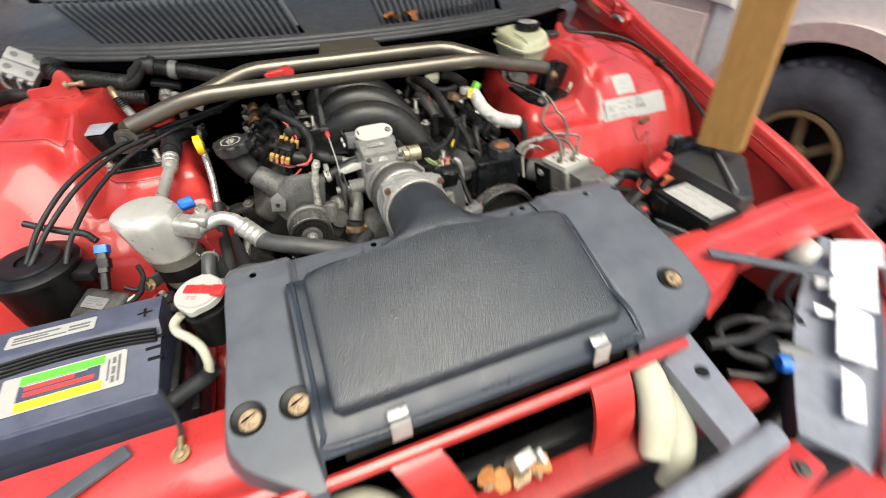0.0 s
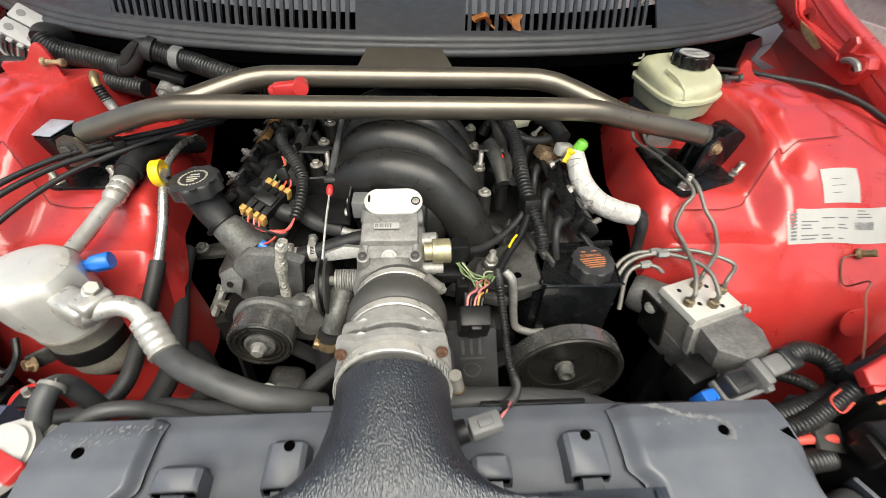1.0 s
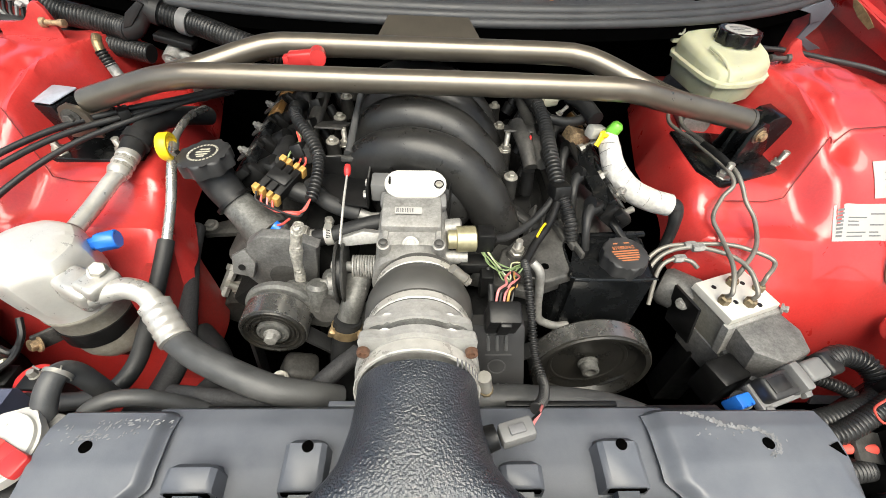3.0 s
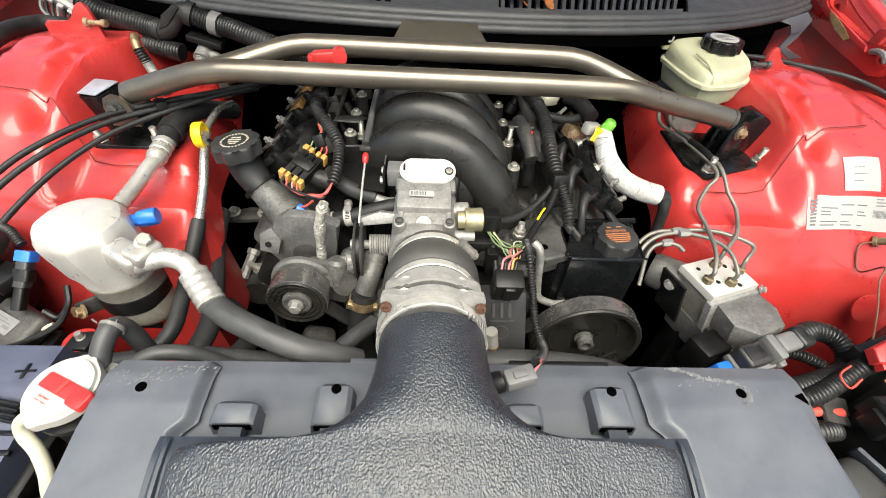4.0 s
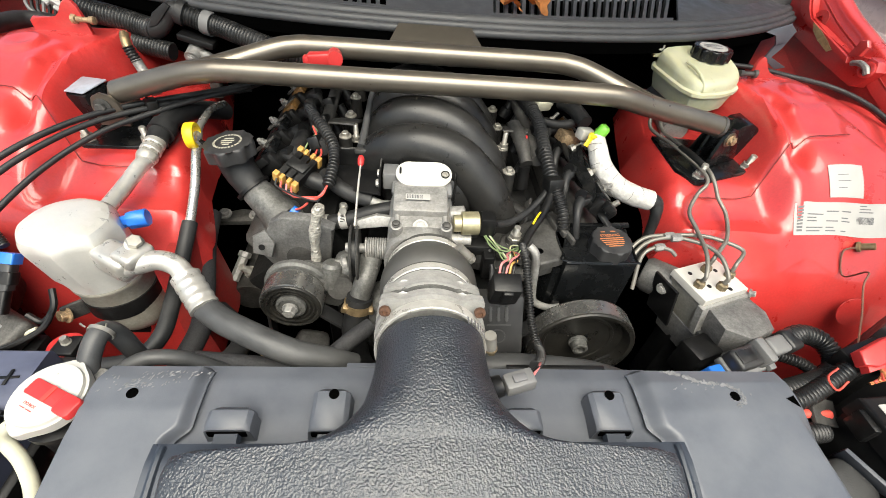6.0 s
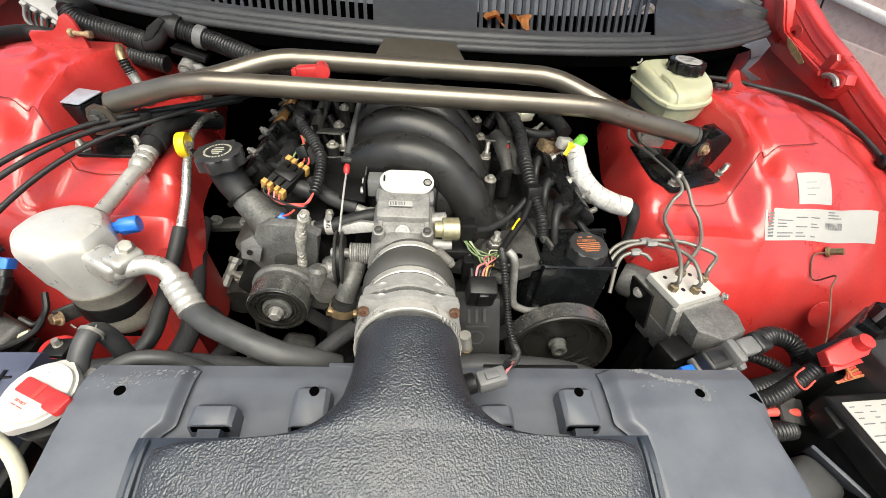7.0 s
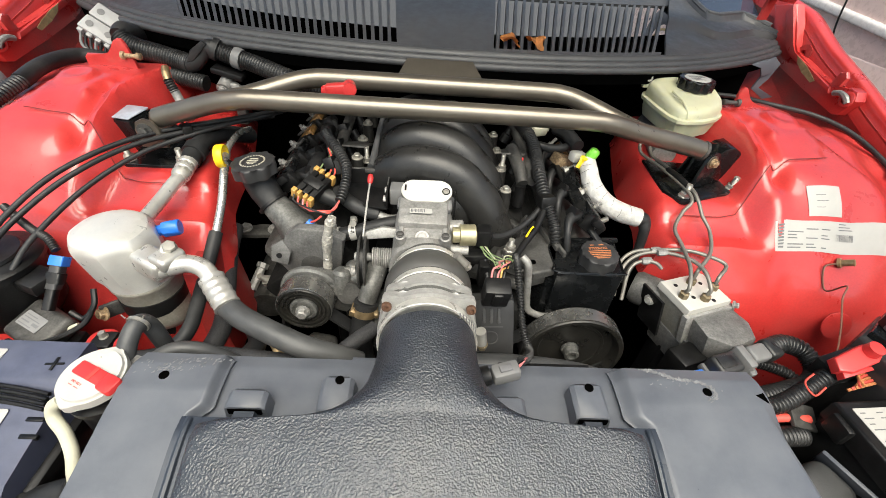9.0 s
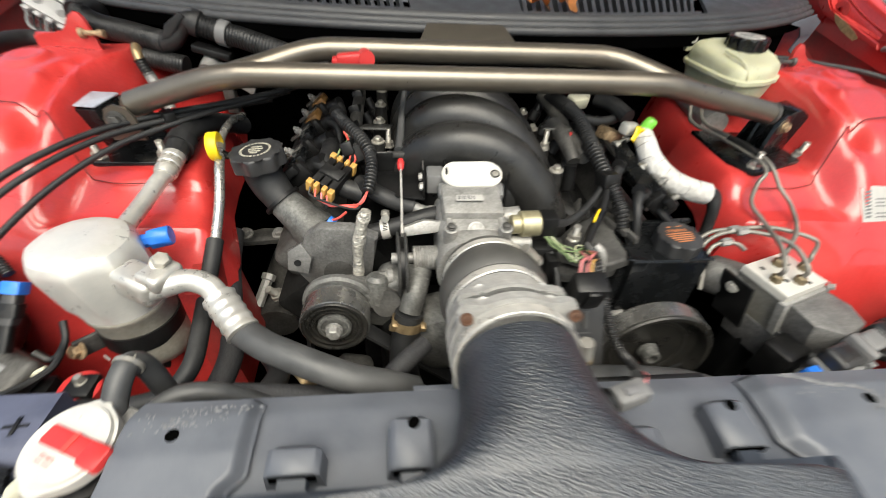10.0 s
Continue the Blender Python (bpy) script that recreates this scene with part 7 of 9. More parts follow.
hose("sensor_loom", [(-0.66, -0.165, 0.80), (-0.63, -0.185, 0.797), (-0.59, -0.21, 0.794), (-0.562, -0.224, 0.792), (-0.547, -0.236, 0.78)], 0.006, LOOM, "thin black corrugated loom", "wiring harness", 12, (0.0036, 0.0012))

# three cables that run from the servo under the brace
for k, pts in enumerate(([(-0.648, -0.25, 0.772), (-0.618, -0.21, 0.815), (-0.575, -0.14, 0.85), (-0.52, -0.06, 0.864), (-0.455, 0.008, 0.864), (-0.38, 0.052, 0.866), (-0.31, 0.1, 0.868), (-0.28, 0.16, 0.86)],
                         [(-0.64, -0.26, 0.772), (-0.607, -0.215, 0.81), (-0.563, -0.145, 0.843), (-0.512, -0.066, 0.858), (-0.45, 0.0, 0.859), (-0.385, 0.06, 0.855), (-0.33, 0.11, 0.85)],
                         [(-0.592, -0.27, 0.765), (-0.58, -0.225, 0.792), (-0.548, -0.14, 0.823), (-0.5, -0.065, 0.845), (-0.443, -0.005, 0.854), (-0.385, 0.045, 0.86), (-0.33, 0.085, 0.862), (-0.31, 0.15, 0.85)])):
    hose("control_cable", pts, 0.0042, RUBBER, "thin black sheathed control cable", "cable", 10, group="control cables over the tower")
t = thing("cable_clip", (-0.448, 0.004, 0.85), "black plastic cable clip", "clip")
part("clip", rbox((-0.447, 0.004, 0.861), (0.016, 0.022, 0.02), 0.003, (0, 0, 40)), BLACK, t)
part("finger", rbox((-0.455, 0.012, 0.873), (0.003, 0.006, 0.016), 0.001, (0, 10, 40)), BLACK, t)

# upper corner: heater hoses, module, looms
hose("heater_hose", [(-0.642, 0.215, 0.952), (-0.63, 0.21, 0.941), (-0.608, 0.207, 0.932), (-0.572, 0.205, 0.925), (-0.53, 0.2, 0.916), (-0.505, 0.192, 0.913)], 0.0192, LOOM, "thick black corrugated hose", "hose", 20, (0.0054, 0.0016))
hose("heater_hose_sleeve", [(-0.648, 0.31, 0.925), (-0.645, 0.265, 0.945), (-0.643, 0.232, 0.957), (-0.642, 0.215, 0.951)], 0.0178, RUBBER, "smooth black end of the heater hose", "hose", 20)
hose("heater_hose", [(-0.66, 0.225, 0.893), (-0.6, 0.205, 0.892), (-0.54, 0.19, 0.888), (-0.48, 0.18, 0.88)], 0.0165, LOOM, "thick black corrugated hose", "hose", 18, (0.0054, 0.0016))
hose("heater_hose", [(-0.45, 0.19, 0.945), (-0.415, 0.188, 0.933), (-0.382, 0.18, 0.928), (-0.35, 0.168, 0.922), (-0.3, 0.155, 0.91), (-0.24, 0.16, 0.89)], 0.0175, LOOM, "thick black corrugated hose", "hose", 20, (0.0054, 0.0016))
t = thing("hose_tee", (-0.48, 0.18, 0.91), "black rubber hose tee with a moulded fin", "hose joint")
part("tee", tube([(-0.515, 0.195, 0.913), (-0.496, 0.19, 0.918), (-0.476, 0.19, 0.935), (-0.464, 0.19, 0.948), (-0.447, 0.19, 0.945)], [0.019, 0.0155, 0.0125, 0.0145, 0.0178], 18), RUBBER, t)
part("fin", prism([(-0.505, 0.922), (-0.49, 0.926), (-0.468, 0.948), (-0.458, 0.958), (-0.466, 0.963), (-0.492, 0.945)][::-1], -0.002, 0.002, Matrix(((1, 0, 0, 0), (0, 0, -1, 0.176), (0, 1, 0, 0), (0, 0, 0, 1))), 0.001), RUBBER, t)
part("collar", lathe([(-0.006, 0.018), (-0.006, 0.021), (0.006, 0.021), (0.006, 0.018)], (-0.449, 0.19, 0.945), (0.9, 0, -0.35), 24), RUBBER, t)
t = thing("hose_bracket", (-0.41, 0.175, 0.88), "black hose clip on a bracket", "bracket")
part("band", lathe([(-0.008, 0.018), (-0.008, 0.0205), (0.008, 0.0205), (0.008, 0.018)], (-0.405, 0.186, 0.9315), (0.95, -0.2, -0.2), 24), GREYPLUG, t, "pale grey hose clip")
part("arm", rbox((-0.43, 0.18, 0.905), (0.06, 0.03, 0.012), 0.003, (0, 15, 0)), BLACK, t)
t = thing("cast_fitting", (-0.436, 0.17, 0.84), "pale cast metal fitting with a bolt eye", "fitting")
part("eye", lathe([(0, 0), (0, 0.0135), (0.03, 0.0135), (0.03, 0)], (-0.436, 0.185, 0.89), (-0.1, -0.9, -0.35), 20), CAST, t)
part("eye_bolt", hexbolt((-0.439, 0.156, 0.879), (-0.1, -0.9, -0.35), 0.008, 0.006, 1.2), CAST, t)
part("web", prism([(-0.01, -0.01), (0.012, -0.012), (0.06, -0.05), (0.052, -0.064), (-0.012, -0.02)], -0.006, 0.006, pose(-0.428, 0.17, 0.9, 90, 0, 0), 0.002), CAST, t)
part("stem", rbox((-0.42, 0.18, 0.84), (0.02, 0.02, 0.08), 0.004), CAST_DARK, t)
t = thing("heater_pipe", (-0.5, 0.11, 0.83), "dull metal heater pipe with a corrugated sleeve", "pipe")
part("pipe", tube([(-0.5145, 0.119, 0.886), (-0.509, 0.116, 0.872), (-0.5, 0.11, 0.856), (-0.49, 0.1, 0.835)], 0.0085, 14), CAST, t)
part("sleeve", ribbed([(-0.522, 0.122, 0.905), (-0.518, 0.12, 0.895), (-0.5135, 0.118, 0.884)], 0.0092, 0.0045, 0.0016, 14), LOOM, t, "black corrugated sleeve")
part("fitting", tube([(-0.53, 0.14, 0.92), (-0.525, 0.128, 0.914), (-0.521, 0.121, 0.904)], 0.0072, 12), BRASS, t, "brown fitting")
t = thing("wiring_module", (-0.725, 0.29, 0.89), "pale grey fuse module with wire bundle", "module")
m = facing((-0.716, 0.29, 0.954), (0.35, -0.6, 0.7), (0.8, -0.1, -0.486))
for o in (-0.0175, 0.0175):
    part("case", prism(rounded(0.068, 0.033, 0.004, 4, 0, o), -0.03, 0.0, m, 0.003), MODULE, t, "pale grey case")
    for e in (-0.018, 0.02):
        part("recess", lathe([(0.0002, 0.0), (0.0002, 0.007), (0.0008, 0.007), (0.0008, 0.0)], m @ Vector((e, o, 0)), m.to_3x3() @ Vector((0, 0, 1)), 16), GREYPLUG, t)
part("back", prism(rounded(0.06, 0.06, 0.003), -0.034, -0.006, m, 0.002), BLACK, t)
for k in range(4):
    part("foot", prism(rounded(0.01, 0.008, 0.001, 2, -0.026 + 0.018 * k, -0.037), -0.026, -0.004, m, 0.001), MODULE, t)
for k in range(6):
    p = m @ Vector((-0.026 + 0.01 * k, -0.038, -0.012))
    part("wire", tube([p, p + Vector((0.01, -0.025, -0.018)), p + Vector((0.03, -0.03, -0.035)), p + Vector((0.055, -0.015, -0.06))], 0.003, 6), (GREYPLUG, BLACK, LOOM)[k % 3], t)
hose("fender_loom", [(-0.83, -0.12, 0.815), (-0.79, -0.04, 0.862), (-0.77, 0.03, 0.888), (-0.76, 0.085, 0.901)], 0.0135, LOOM, "thick black corrugated loom over the tower", "wiring harness", 18, (0.0065, 0.002))
hose("fender_loom_sleeve", [(-0.761, 0.08, 0.9), (-0.762, 0.13, 0.908), (-0.764, 0.18, 0.908), (-0.752, 0.225, 0.905), (-0.722, 0.245, 0.898), (-0.69, 0.25, 0.885), (-0.66, 0.25, 0.87)], 0.0145, RUBBER, "thick smooth black rubber sleeve", "hose", 18)
t = thing("relay_plug", (-0.83, 0.06, 0.84), "pale relay plug with thin wires", "connector")
part("plug", rbox((-0.825, 0.07, 0.892), (0.07, 0.04, 0.026), 0.004, (10, -10, 20)), MODULE, t)
for k in range(4):
    part("wire", tube([(-0.86, 0.03 + 0.01 * k, 0.89), (-0.84, 0.01, 0.9), (-0.815, 0.02, 0.89)], 0.002, 6), (WHITE, BLUE, WHITE, BLACK)[k], t)
t = thing("tie_clamp", (-0.18, 0.045, 0.92), "red plastic clamp on the brace tube", "clamp")
part("jaw", rbox((-0.186, 0.042, 0.935), (0.04, 0.018, 0.02), 0.004, (0, -6, 0), None, 3), RED_PLASTIC, t)
part("barrel", lathe([(0, 0), (0, 0.0115), (0.026, 0.0115), (0.026, 0)], (-0.167, 0.056, 0.937), (0.2, -1, 0.1), 18), RED_PLASTIC, t)
part("nose", rbox((-0.208, 0.041, 0.932), (0.01, 0.015, 0.015), 0.003, (0, 0, 0)), RED_PLASTIC, t)


# ---- brake side of the bay ----
def build_brake_reservoir():
    t = thing("brake_reservoir", (0.505, 0.17, 0.80), "aged translucent brake fluid reservoir with black cap", "fluid reservoir")
    # plan: a long rear shoulder, a slanted front corner
    plan = [(0.437, 0.215), (0.428, 0.195), (0.432, 0.13), (0.437, 0.085), (0.447, 0.066), (0.462, 0.06), (0.50, 0.068), (0.535, 0.087), (0.553, 0.105), (0.566, 0.135), (0.572, 0.175), (0.566, 0.215), (0.55, 0.235), (0.46, 0.235)]
    def ring(z, k, dz=0.0):
        out = []
        for x, y in plan:
            q = Vector((0.5 + (x - 0.5) * k, 0.15 + (y - 0.15) * k, z))
            q.z += dz * (q.y - 0.15)
            out.append(q)
        return out
    part("lower_tank", loft([ring(0.868, 0.78), ring(0.872, 0.86), ring(0.892, 0.93), ring(0.903, 0.95)]), CREAM, t)
    part("seam_flange", loft([ring(0.902, 0.97), ring(0.903, 1.02), ring(0.909, 1.02), ring(0.911, 0.97)]), CREAM, t)
    part("upper_tank", loft([ring(0.908, 0.95), ring(0.922, 0.94, 0.05), ring(0.931, 0.91, 0.09), ring(0.9355, 0.84, 0.1), ring(0.937, 0.7, 0.1)]), CREAM, t)
    part("rib", tube([(0.452, 0.13, 0.941), (0.456, 0.09, 0.937), (0.462, 0.072, 0.925), (0.463, 0.064, 0.912)], 0.0025, 6), CREAM, t)
    part("neck", lathe([(0, 0), (0, 0.031), (0.008, 0.03), (0.012, 0.028), (0.012, 0)], (0.513, 0.167, 0.93), (0, 0, 1), 28), CREAM, t)
    cap = []
    for k in range(60):
        a = 2 * math.pi * k / 60
        r = 0.0335 + 0.0018 * math.cos(10 * a)
        cap.append((r * math.cos(a), r * math.sin(a)))
    c = part("cap", prism(cap, 0.938, 0.958, pose(0.513, 0.167, 0.0), 0.003, None, 3), GLOSS_BLACK, t, "ribbed black cap")
    part("cap_disc", lathe([(0, 0), (0, 0.025), (0.0012, 0.0245), (0.0015, 0)], (0.513, 0.167, 0.958), (0, 0, 1), 40), WHITE, c, "white printed disc")
    bars(pose(0.513, 0.167, 0.9596), [(-0.016, 0.008, 0.03, 0.002), (-0.018, 0.002, 0.034, 0.002), (-0.017, -0.006, 0.02, 0.003), (-0.012, -0.013, 0.022, 0.002)], INK, c)
    part("tank_ear", rbox((0.434, 0.21, 0.935), (0.016, 0.012, 0.028), 0.003), CREAM, t)
    part("ear_eye", lathe([(0, 0.003), (0, 0.0065), (0.002, 0.0065), (0.002, 0.003)], (0.434, 0.203, 0.942), (0, -1, 0.1), 14), ZINC, t)
    part("master_cylinder", lathe([(0, 0), (0, 0.024), (0.16, 0.024), (0.16, 0)], (0.47, 0.1, 0.82), (0.15, 1, 0.05), 20), CAST, t)
    part("mount", rbox((0.52, 0.24, 0.80), (0.04, 0.05, 0.1), 0.005), BLACK, t)
    return t


build_brake_reservoir()


def build_abs():
    t = thing("abs_module", (0.43, -0.24, 0.60), "anti-lock brake valve block with weathered aluminium top", "brake module")
    a, b, c = Vector((0.366, -0.202, 0.737)), Vector((0.395, -0.262, 0.734)), Vector((0.482, -0.231, 0.731))
    x = (c - b).normalized()
    y = (a - b) - x * (a - b).dot(x)
    y.normalize()
    m = facing(b, x.cross(y), x)
    w, d = (c - b).length, (a - b).length
    # the block leans below its level top
    lean = m.copy()
    for i, q in enumerate((-0.2, 0.04, 0.98)):
        lean[i][2] = q
    part("valve_block", prism([(0, 0), (w, 0), (w, d), (0, d)], -0.012, 0.0, m, 0.0015), CAPWHITE, t, "pale aluminium valve block top")
    part("block_body", prism([(0, 0), (w, 0), (w, d), (0, d)], -0.08, -0.012, lean, 0.001), GRIMY_ALU, t, "weathered block body")
    part("lower_block", prism([(-0.003, -0.03), (w, -0.03), (w, d), (-0.003, d)], -0.13, -0.074, lean, 0.003), HEAD_END, t, "weathered lower block")
    part("block_flange", prism([(-0.006, -0.004), (w + 0.008, -0.004), (w + 0.008, 0.006), (-0.006, 0.006)], -0.07, -0.012, lean, 0.002), CAST, t)
    box = [(0.008, -0.004), (w, -0.004), (w + 0.004, -0.035), (w - 0.012, -0.062), (0.03, -0.066), (0.002, -0.04)]
    part("coil_case", prism(box[::-1], -0.062, -0.014, lean, 0.003), HEAD_END, t, "grey coil housing")
    lower = [(0.0, -0.004), (w + 0.004, -0.004), (w + 0.008, -0.04), (w - 0.012, -0.072), (0.03, -0.076), (-0.004, -0.045)]
    part("control_case", prism(lower[::-1], -0.105, -0.062, lean, 0.004), OLD_HOSE, t, "dark grey control unit case")
    part("case_window", prism([(0.0, -0.046), (0.028, -0.078), (0.034, -0.08), (0.004, -0.044)], -0.102, -0.064, lean, 0.001), GLOSS_BLACK, t)
    part("pump_motor", lathe([(0, 0), (0, 0.03), (0.04, 0.03), (0.048, 0.025), (0.05, 0)], m @ Vector((0.025, d, -0.045)), m.to_3x3() @ Vector((-0.5, 0.8, -0.1)), 28), HEAD_END, t, "dull pump motor")
    part("bracket", prism([(-0.022, d * 0.5), (-0.017, d * 0.5), (-0.017, d * 1.2), (-0.022, d * 1.2)], -0.09, -0.012, lean, 0.001), BLACK, t)
    part("bracket_bolt", hexbolt(lean @ Vector((-0.022, d * 0.9, -0.03)), m.to_3x3() @ Vector((-1, -0.2, 0.2)), 0.006, 0.008), CAST, t)
    for px, py in ((0.012, 0.028), (0.05, 0.05), (0.045, 0.014), (0.08, 0.03)):
        p = m @ Vector((px, py, 0))
        part("union_nut", lathe([(0, 0), (0, 0.0076), (0.009, 0.0076), (0.011, 0.005), (0.011, 0)], p, m.to_3x3() @ Vector((0, 0, 1)), 6), NUT, t, "dull union nut")
    for px, py in ((0.03, 0.022), (0.068, 0.045), (0.02, 0.052), (0.06, 0.008)):
        part("port", lathe([(0, 0), (0, 0.0035), (0.0006, 0.0035), (0.0006, 0)], m @ Vector((px, py, 0.0)), m.to_3x3() @ Vector((0, 0, 1)), 12), BLACK, t)
    part("mount_post", rbox((0.43, -0.22, 0.56), (0.05, 0.04, 0.2), 0.004), BLACK, t)
    part("side_bolt", hexbolt(m @ Vector((0.0, -0.075, -0.08)), (-0.6, -0.7, 0.4), 0.009, 0.014), CAST, t)
    part("side_bolt", hexbolt(m @ Vector((w + 0.01, -0.002, -0.012)), (0.6, -0.6, 0.4), 0.005, 0.008), CAST, t)
    return m


M_ABS = build_abs()


def abs_point(x, y, z=0.011):
    return M_ABS @ Vector((x, y, z))


def brake_line(pts, label="thin grey steel brake line"):
    return solo("brake_line", tube(pts, 0.0032, 10, 10), COVER_LINE, label, "brake line", "brake lines")


COVER_LINE = mat("coated_brake_line", (0.19, 0.18, 0.16), 0.42, 0.4, vary=0.2, dust=0.2)
brake_line([abs_point(0.012, 0.028), abs_point(0.012, 0.028, 0.024), (0.408, -0.2, 0.772), (0.414, -0.15, 0.778), (0.412, -0.118, 0.788), (0.43, -0.092, 0.805), (0.447, -0.078, 0.82), (0.445, -0.05, 0.828), (0.43, 0.02, 0.83), (0.41, 0.08, 0.832), (0.415, 0.11, 0.85)])
brake_line([abs_point(0.05, 0.05), abs_point(0.052, 0.052, 0.03), (0.458, -0.165, 0.775), (0.47, -0.125, 0.79), (0.462, -0.1, 0.805), (0.456, -0.08, 0.823), (0.452, -0.05, 0.832), (0.438, 0.02, 0.834), (0.425, 0.07, 0.836), (0.44, 0.12, 0.85)])
brake_line([abs_point(0.045, 0.014), abs_point(0.045, 0.016, 0.024), (0.43, -0.205, 0.77), (0.415, -0.18, 0.772), (0.38, -0.158, 0.766), (0.34, -0.16, 0.758), (0.315, -0.175, 0.74), (0.305, -0.2, 0.70)])
brake_line([abs_point(0.08, 0.03), abs_point(0.08, 0.032, 0.024), (0.478, -0.185, 0.767), (0.45, -0.165, 0.77), (0.42, -0.155, 0.77), (0.37, -0.15, 0.764), (0.335, -0.152, 0.758), (0.312, -0.165, 0.74), (0.3, -0.19, 0.70)])
brake_line([(0.375, -0.185, 0.752), (0.365, -0.178, 0.758), (0.345, -0.172, 0.756), (0.325, -0.18, 0.742), (0.315, -0.21, 0.70)])
for p in ((0.372, -0.153, 0.765), (0.38, -0.16, 0.767), (0.352, -0.172, 0.757)):
    solo("line_union", lathe([(-0.008, 0), (-0.008, 0.0055), (-0.003, 0.0065), (0.003, 0.0065), (0.008, 0.0055), (0.008, 0)], p, (1, 0.05, 0.1), 6), CAST, "pale metal union on brake lines", "line union", "brake line unions")
solo("line_sleeve", tube([(0.437, 0.012, 0.832), (0.444, -0.02, 0.833), (0.45, -0.05, 0.831)], 0.0065, 10), BLACK, "black plastic line sleeve", "sleeve")

hose("wrapped_hose", [(0.274, 0.004, 0.845), (0.274, -0.014, 0.836), (0.279, -0.042, 0.818), (0.298, -0.07, 0.802), (0.326, -0.084, 0.793), (0.358, -0.088, 0.786)], [0.0145, 0.016, 0.017, 0.0175, 0.0175, 0.017], WRAP, "white heat-wrapped hose beside the brake tower", "hose", 20)
wrap_line = spline([(0.274, 0.004, 0.845), (0.274, -0.014, 0.836), (0.279, -0.042, 0.818), (0.298, -0.07, 0.802), (0.326, -0.084, 0.793), (0.358, -0.088, 0.786)], 10)
rnd = random.Random(17)
for k in range(9):
    i = 8 + 5 * k
    if i > 46:
        break
    p, d = wrap_line[i], (wrap_line[i + 1] - wrap_line[i]).normalized()
    u = d.cross(Vector((0, 0, 1))).normalized()
    w = u.cross(d)
    a0, turn = rnd.uniform(-0.6, 1.0), rnd.uniform(0.5, 1.5)
    slant = rnd.uniform(-0.006, 0.006)
    pts = [p + (u * math.cos(a0 + turn * j / 5) + w * math.sin(a0 + turn * j / 5)) * 0.0173 + d * (slant * j / 5 + rnd.uniform(-0.0006, 0.0006)) for j in range(6)]
    solo("wrap_crease", tube(pts, 0.00032, 5, 3), OLD_HOSE, "dark crease in the white heat wrap", "crease", "creases in the heat wrap")
hose("hose_tail", [(0.356, -0.088, 0.786), (0.368, -0.09, 0.782), (0.372, -0.1, 0.765), (0.37, -0.11, 0.72), (0.36, -0.12, 0.66)], [0.0135, 0.013, 0.009, 0.008, 0.008], RUBBER, "dark rubber end of a hose", "hose", 16)
t = thing("vacuum_valve", (0.272, 0.01, 0.84), "bright green cap beside a yellow tie", "cap")
part("cap", lathe([(0, 0), (0, 0.0095), (0.006, 0.0105), (0.018, 0.0098), (0.021, 0.007), (0.021, 0)], (0.275, 0.004, 0.85), (0.4, -0.1, 0.9), 8), GREEN, t, "bright green cap")
part("collar", lathe([(0, 0), (0, 0.011), (0.008, 0.011), (0.008, 0)], (0.271, 0.007, 0.843), (0.4, -0.1, 0.9), 16), FOAM, t)
for k in range(4):
    part("yellow_tie", tube([(0.268 - 0.003 * k, 0.006 - 0.004 * k, 0.852 + 0.003 * (k % 2)), (0.259 + 0.002 * k, -0.002 - 0.003 * k, 0.856 - 0.004 * (k % 3)), (0.256 + 0.004 * (k % 2), -0.008, 0.85), (0.25 + 0.005 * k, -0.013 + 0.003 * k, 0.84 - 0.003 * k)], 0.0024, 6), YELLOW, t, "knotted yellow tie")
part("valve", rbox((0.258, 0.018, 0.846), (0.03, 0.02, 0.02), 0.005, (0, 10, 20)), CAPWHITE, t)
t = thing("egr_bracket", (0.2, 0.13, 0.82), "pale plastic connector behind the brace", "connector")
part("plug", rbox((0.198, 0.11, 0.856), (0.032, 0.026, 0.02), 0.004, (10, 0, 20)), FOAM, t)
part("plug", rbox((0.215, 0.125, 0.858), (0.018, 0.02, 0.018), 0.003, (10, 0, -10)), FOAM, t)
hose("vent_hose", [(0.19, 0.06, 0.845), (0.22, 0.055, 0.842), (0.25, 0.06, 0.845), (0.265, 0.09, 0.845)], 0.008, RUBBER, "curved black rubber vent hose")
hose("vent_hose", [(0.235, 0.11, 0.86), (0.25, 0.08, 0.862), (0.262, 0.04, 0.855)], 0.013, RUBBER, "curved black rubber vent hose")
t = thing("coil_bracket", (0.25, -0.06, 0.78), "black steel coil bracket with studs", "bracket")
part("rail", tube([(0.226, 0.03, 0.822), (0.232, -0.02, 0.814), (0.243, -0.075, 0.803), (0.258, -0.13, 0.788), (0.272, -0.15, 0.775)], 0.006, 8, squash=0.6), BLACK, t)
for p in ((0.235, 0.005, 0.82), (0.25, -0.055, 0.81), (0.262, -0.125, 0.79), (0.246, -0.1, 0.795)):
    part("bracket_stud", stud(p, (0.9, 0.3, 0.35), 0.0048, 0.03), ZINC, t)
part("rust_plate", rbox((0.238, 0.04, 0.825), (0.035, 0.03, 0.02), 0.003, (0, 20, 15)), RUSTY, t)

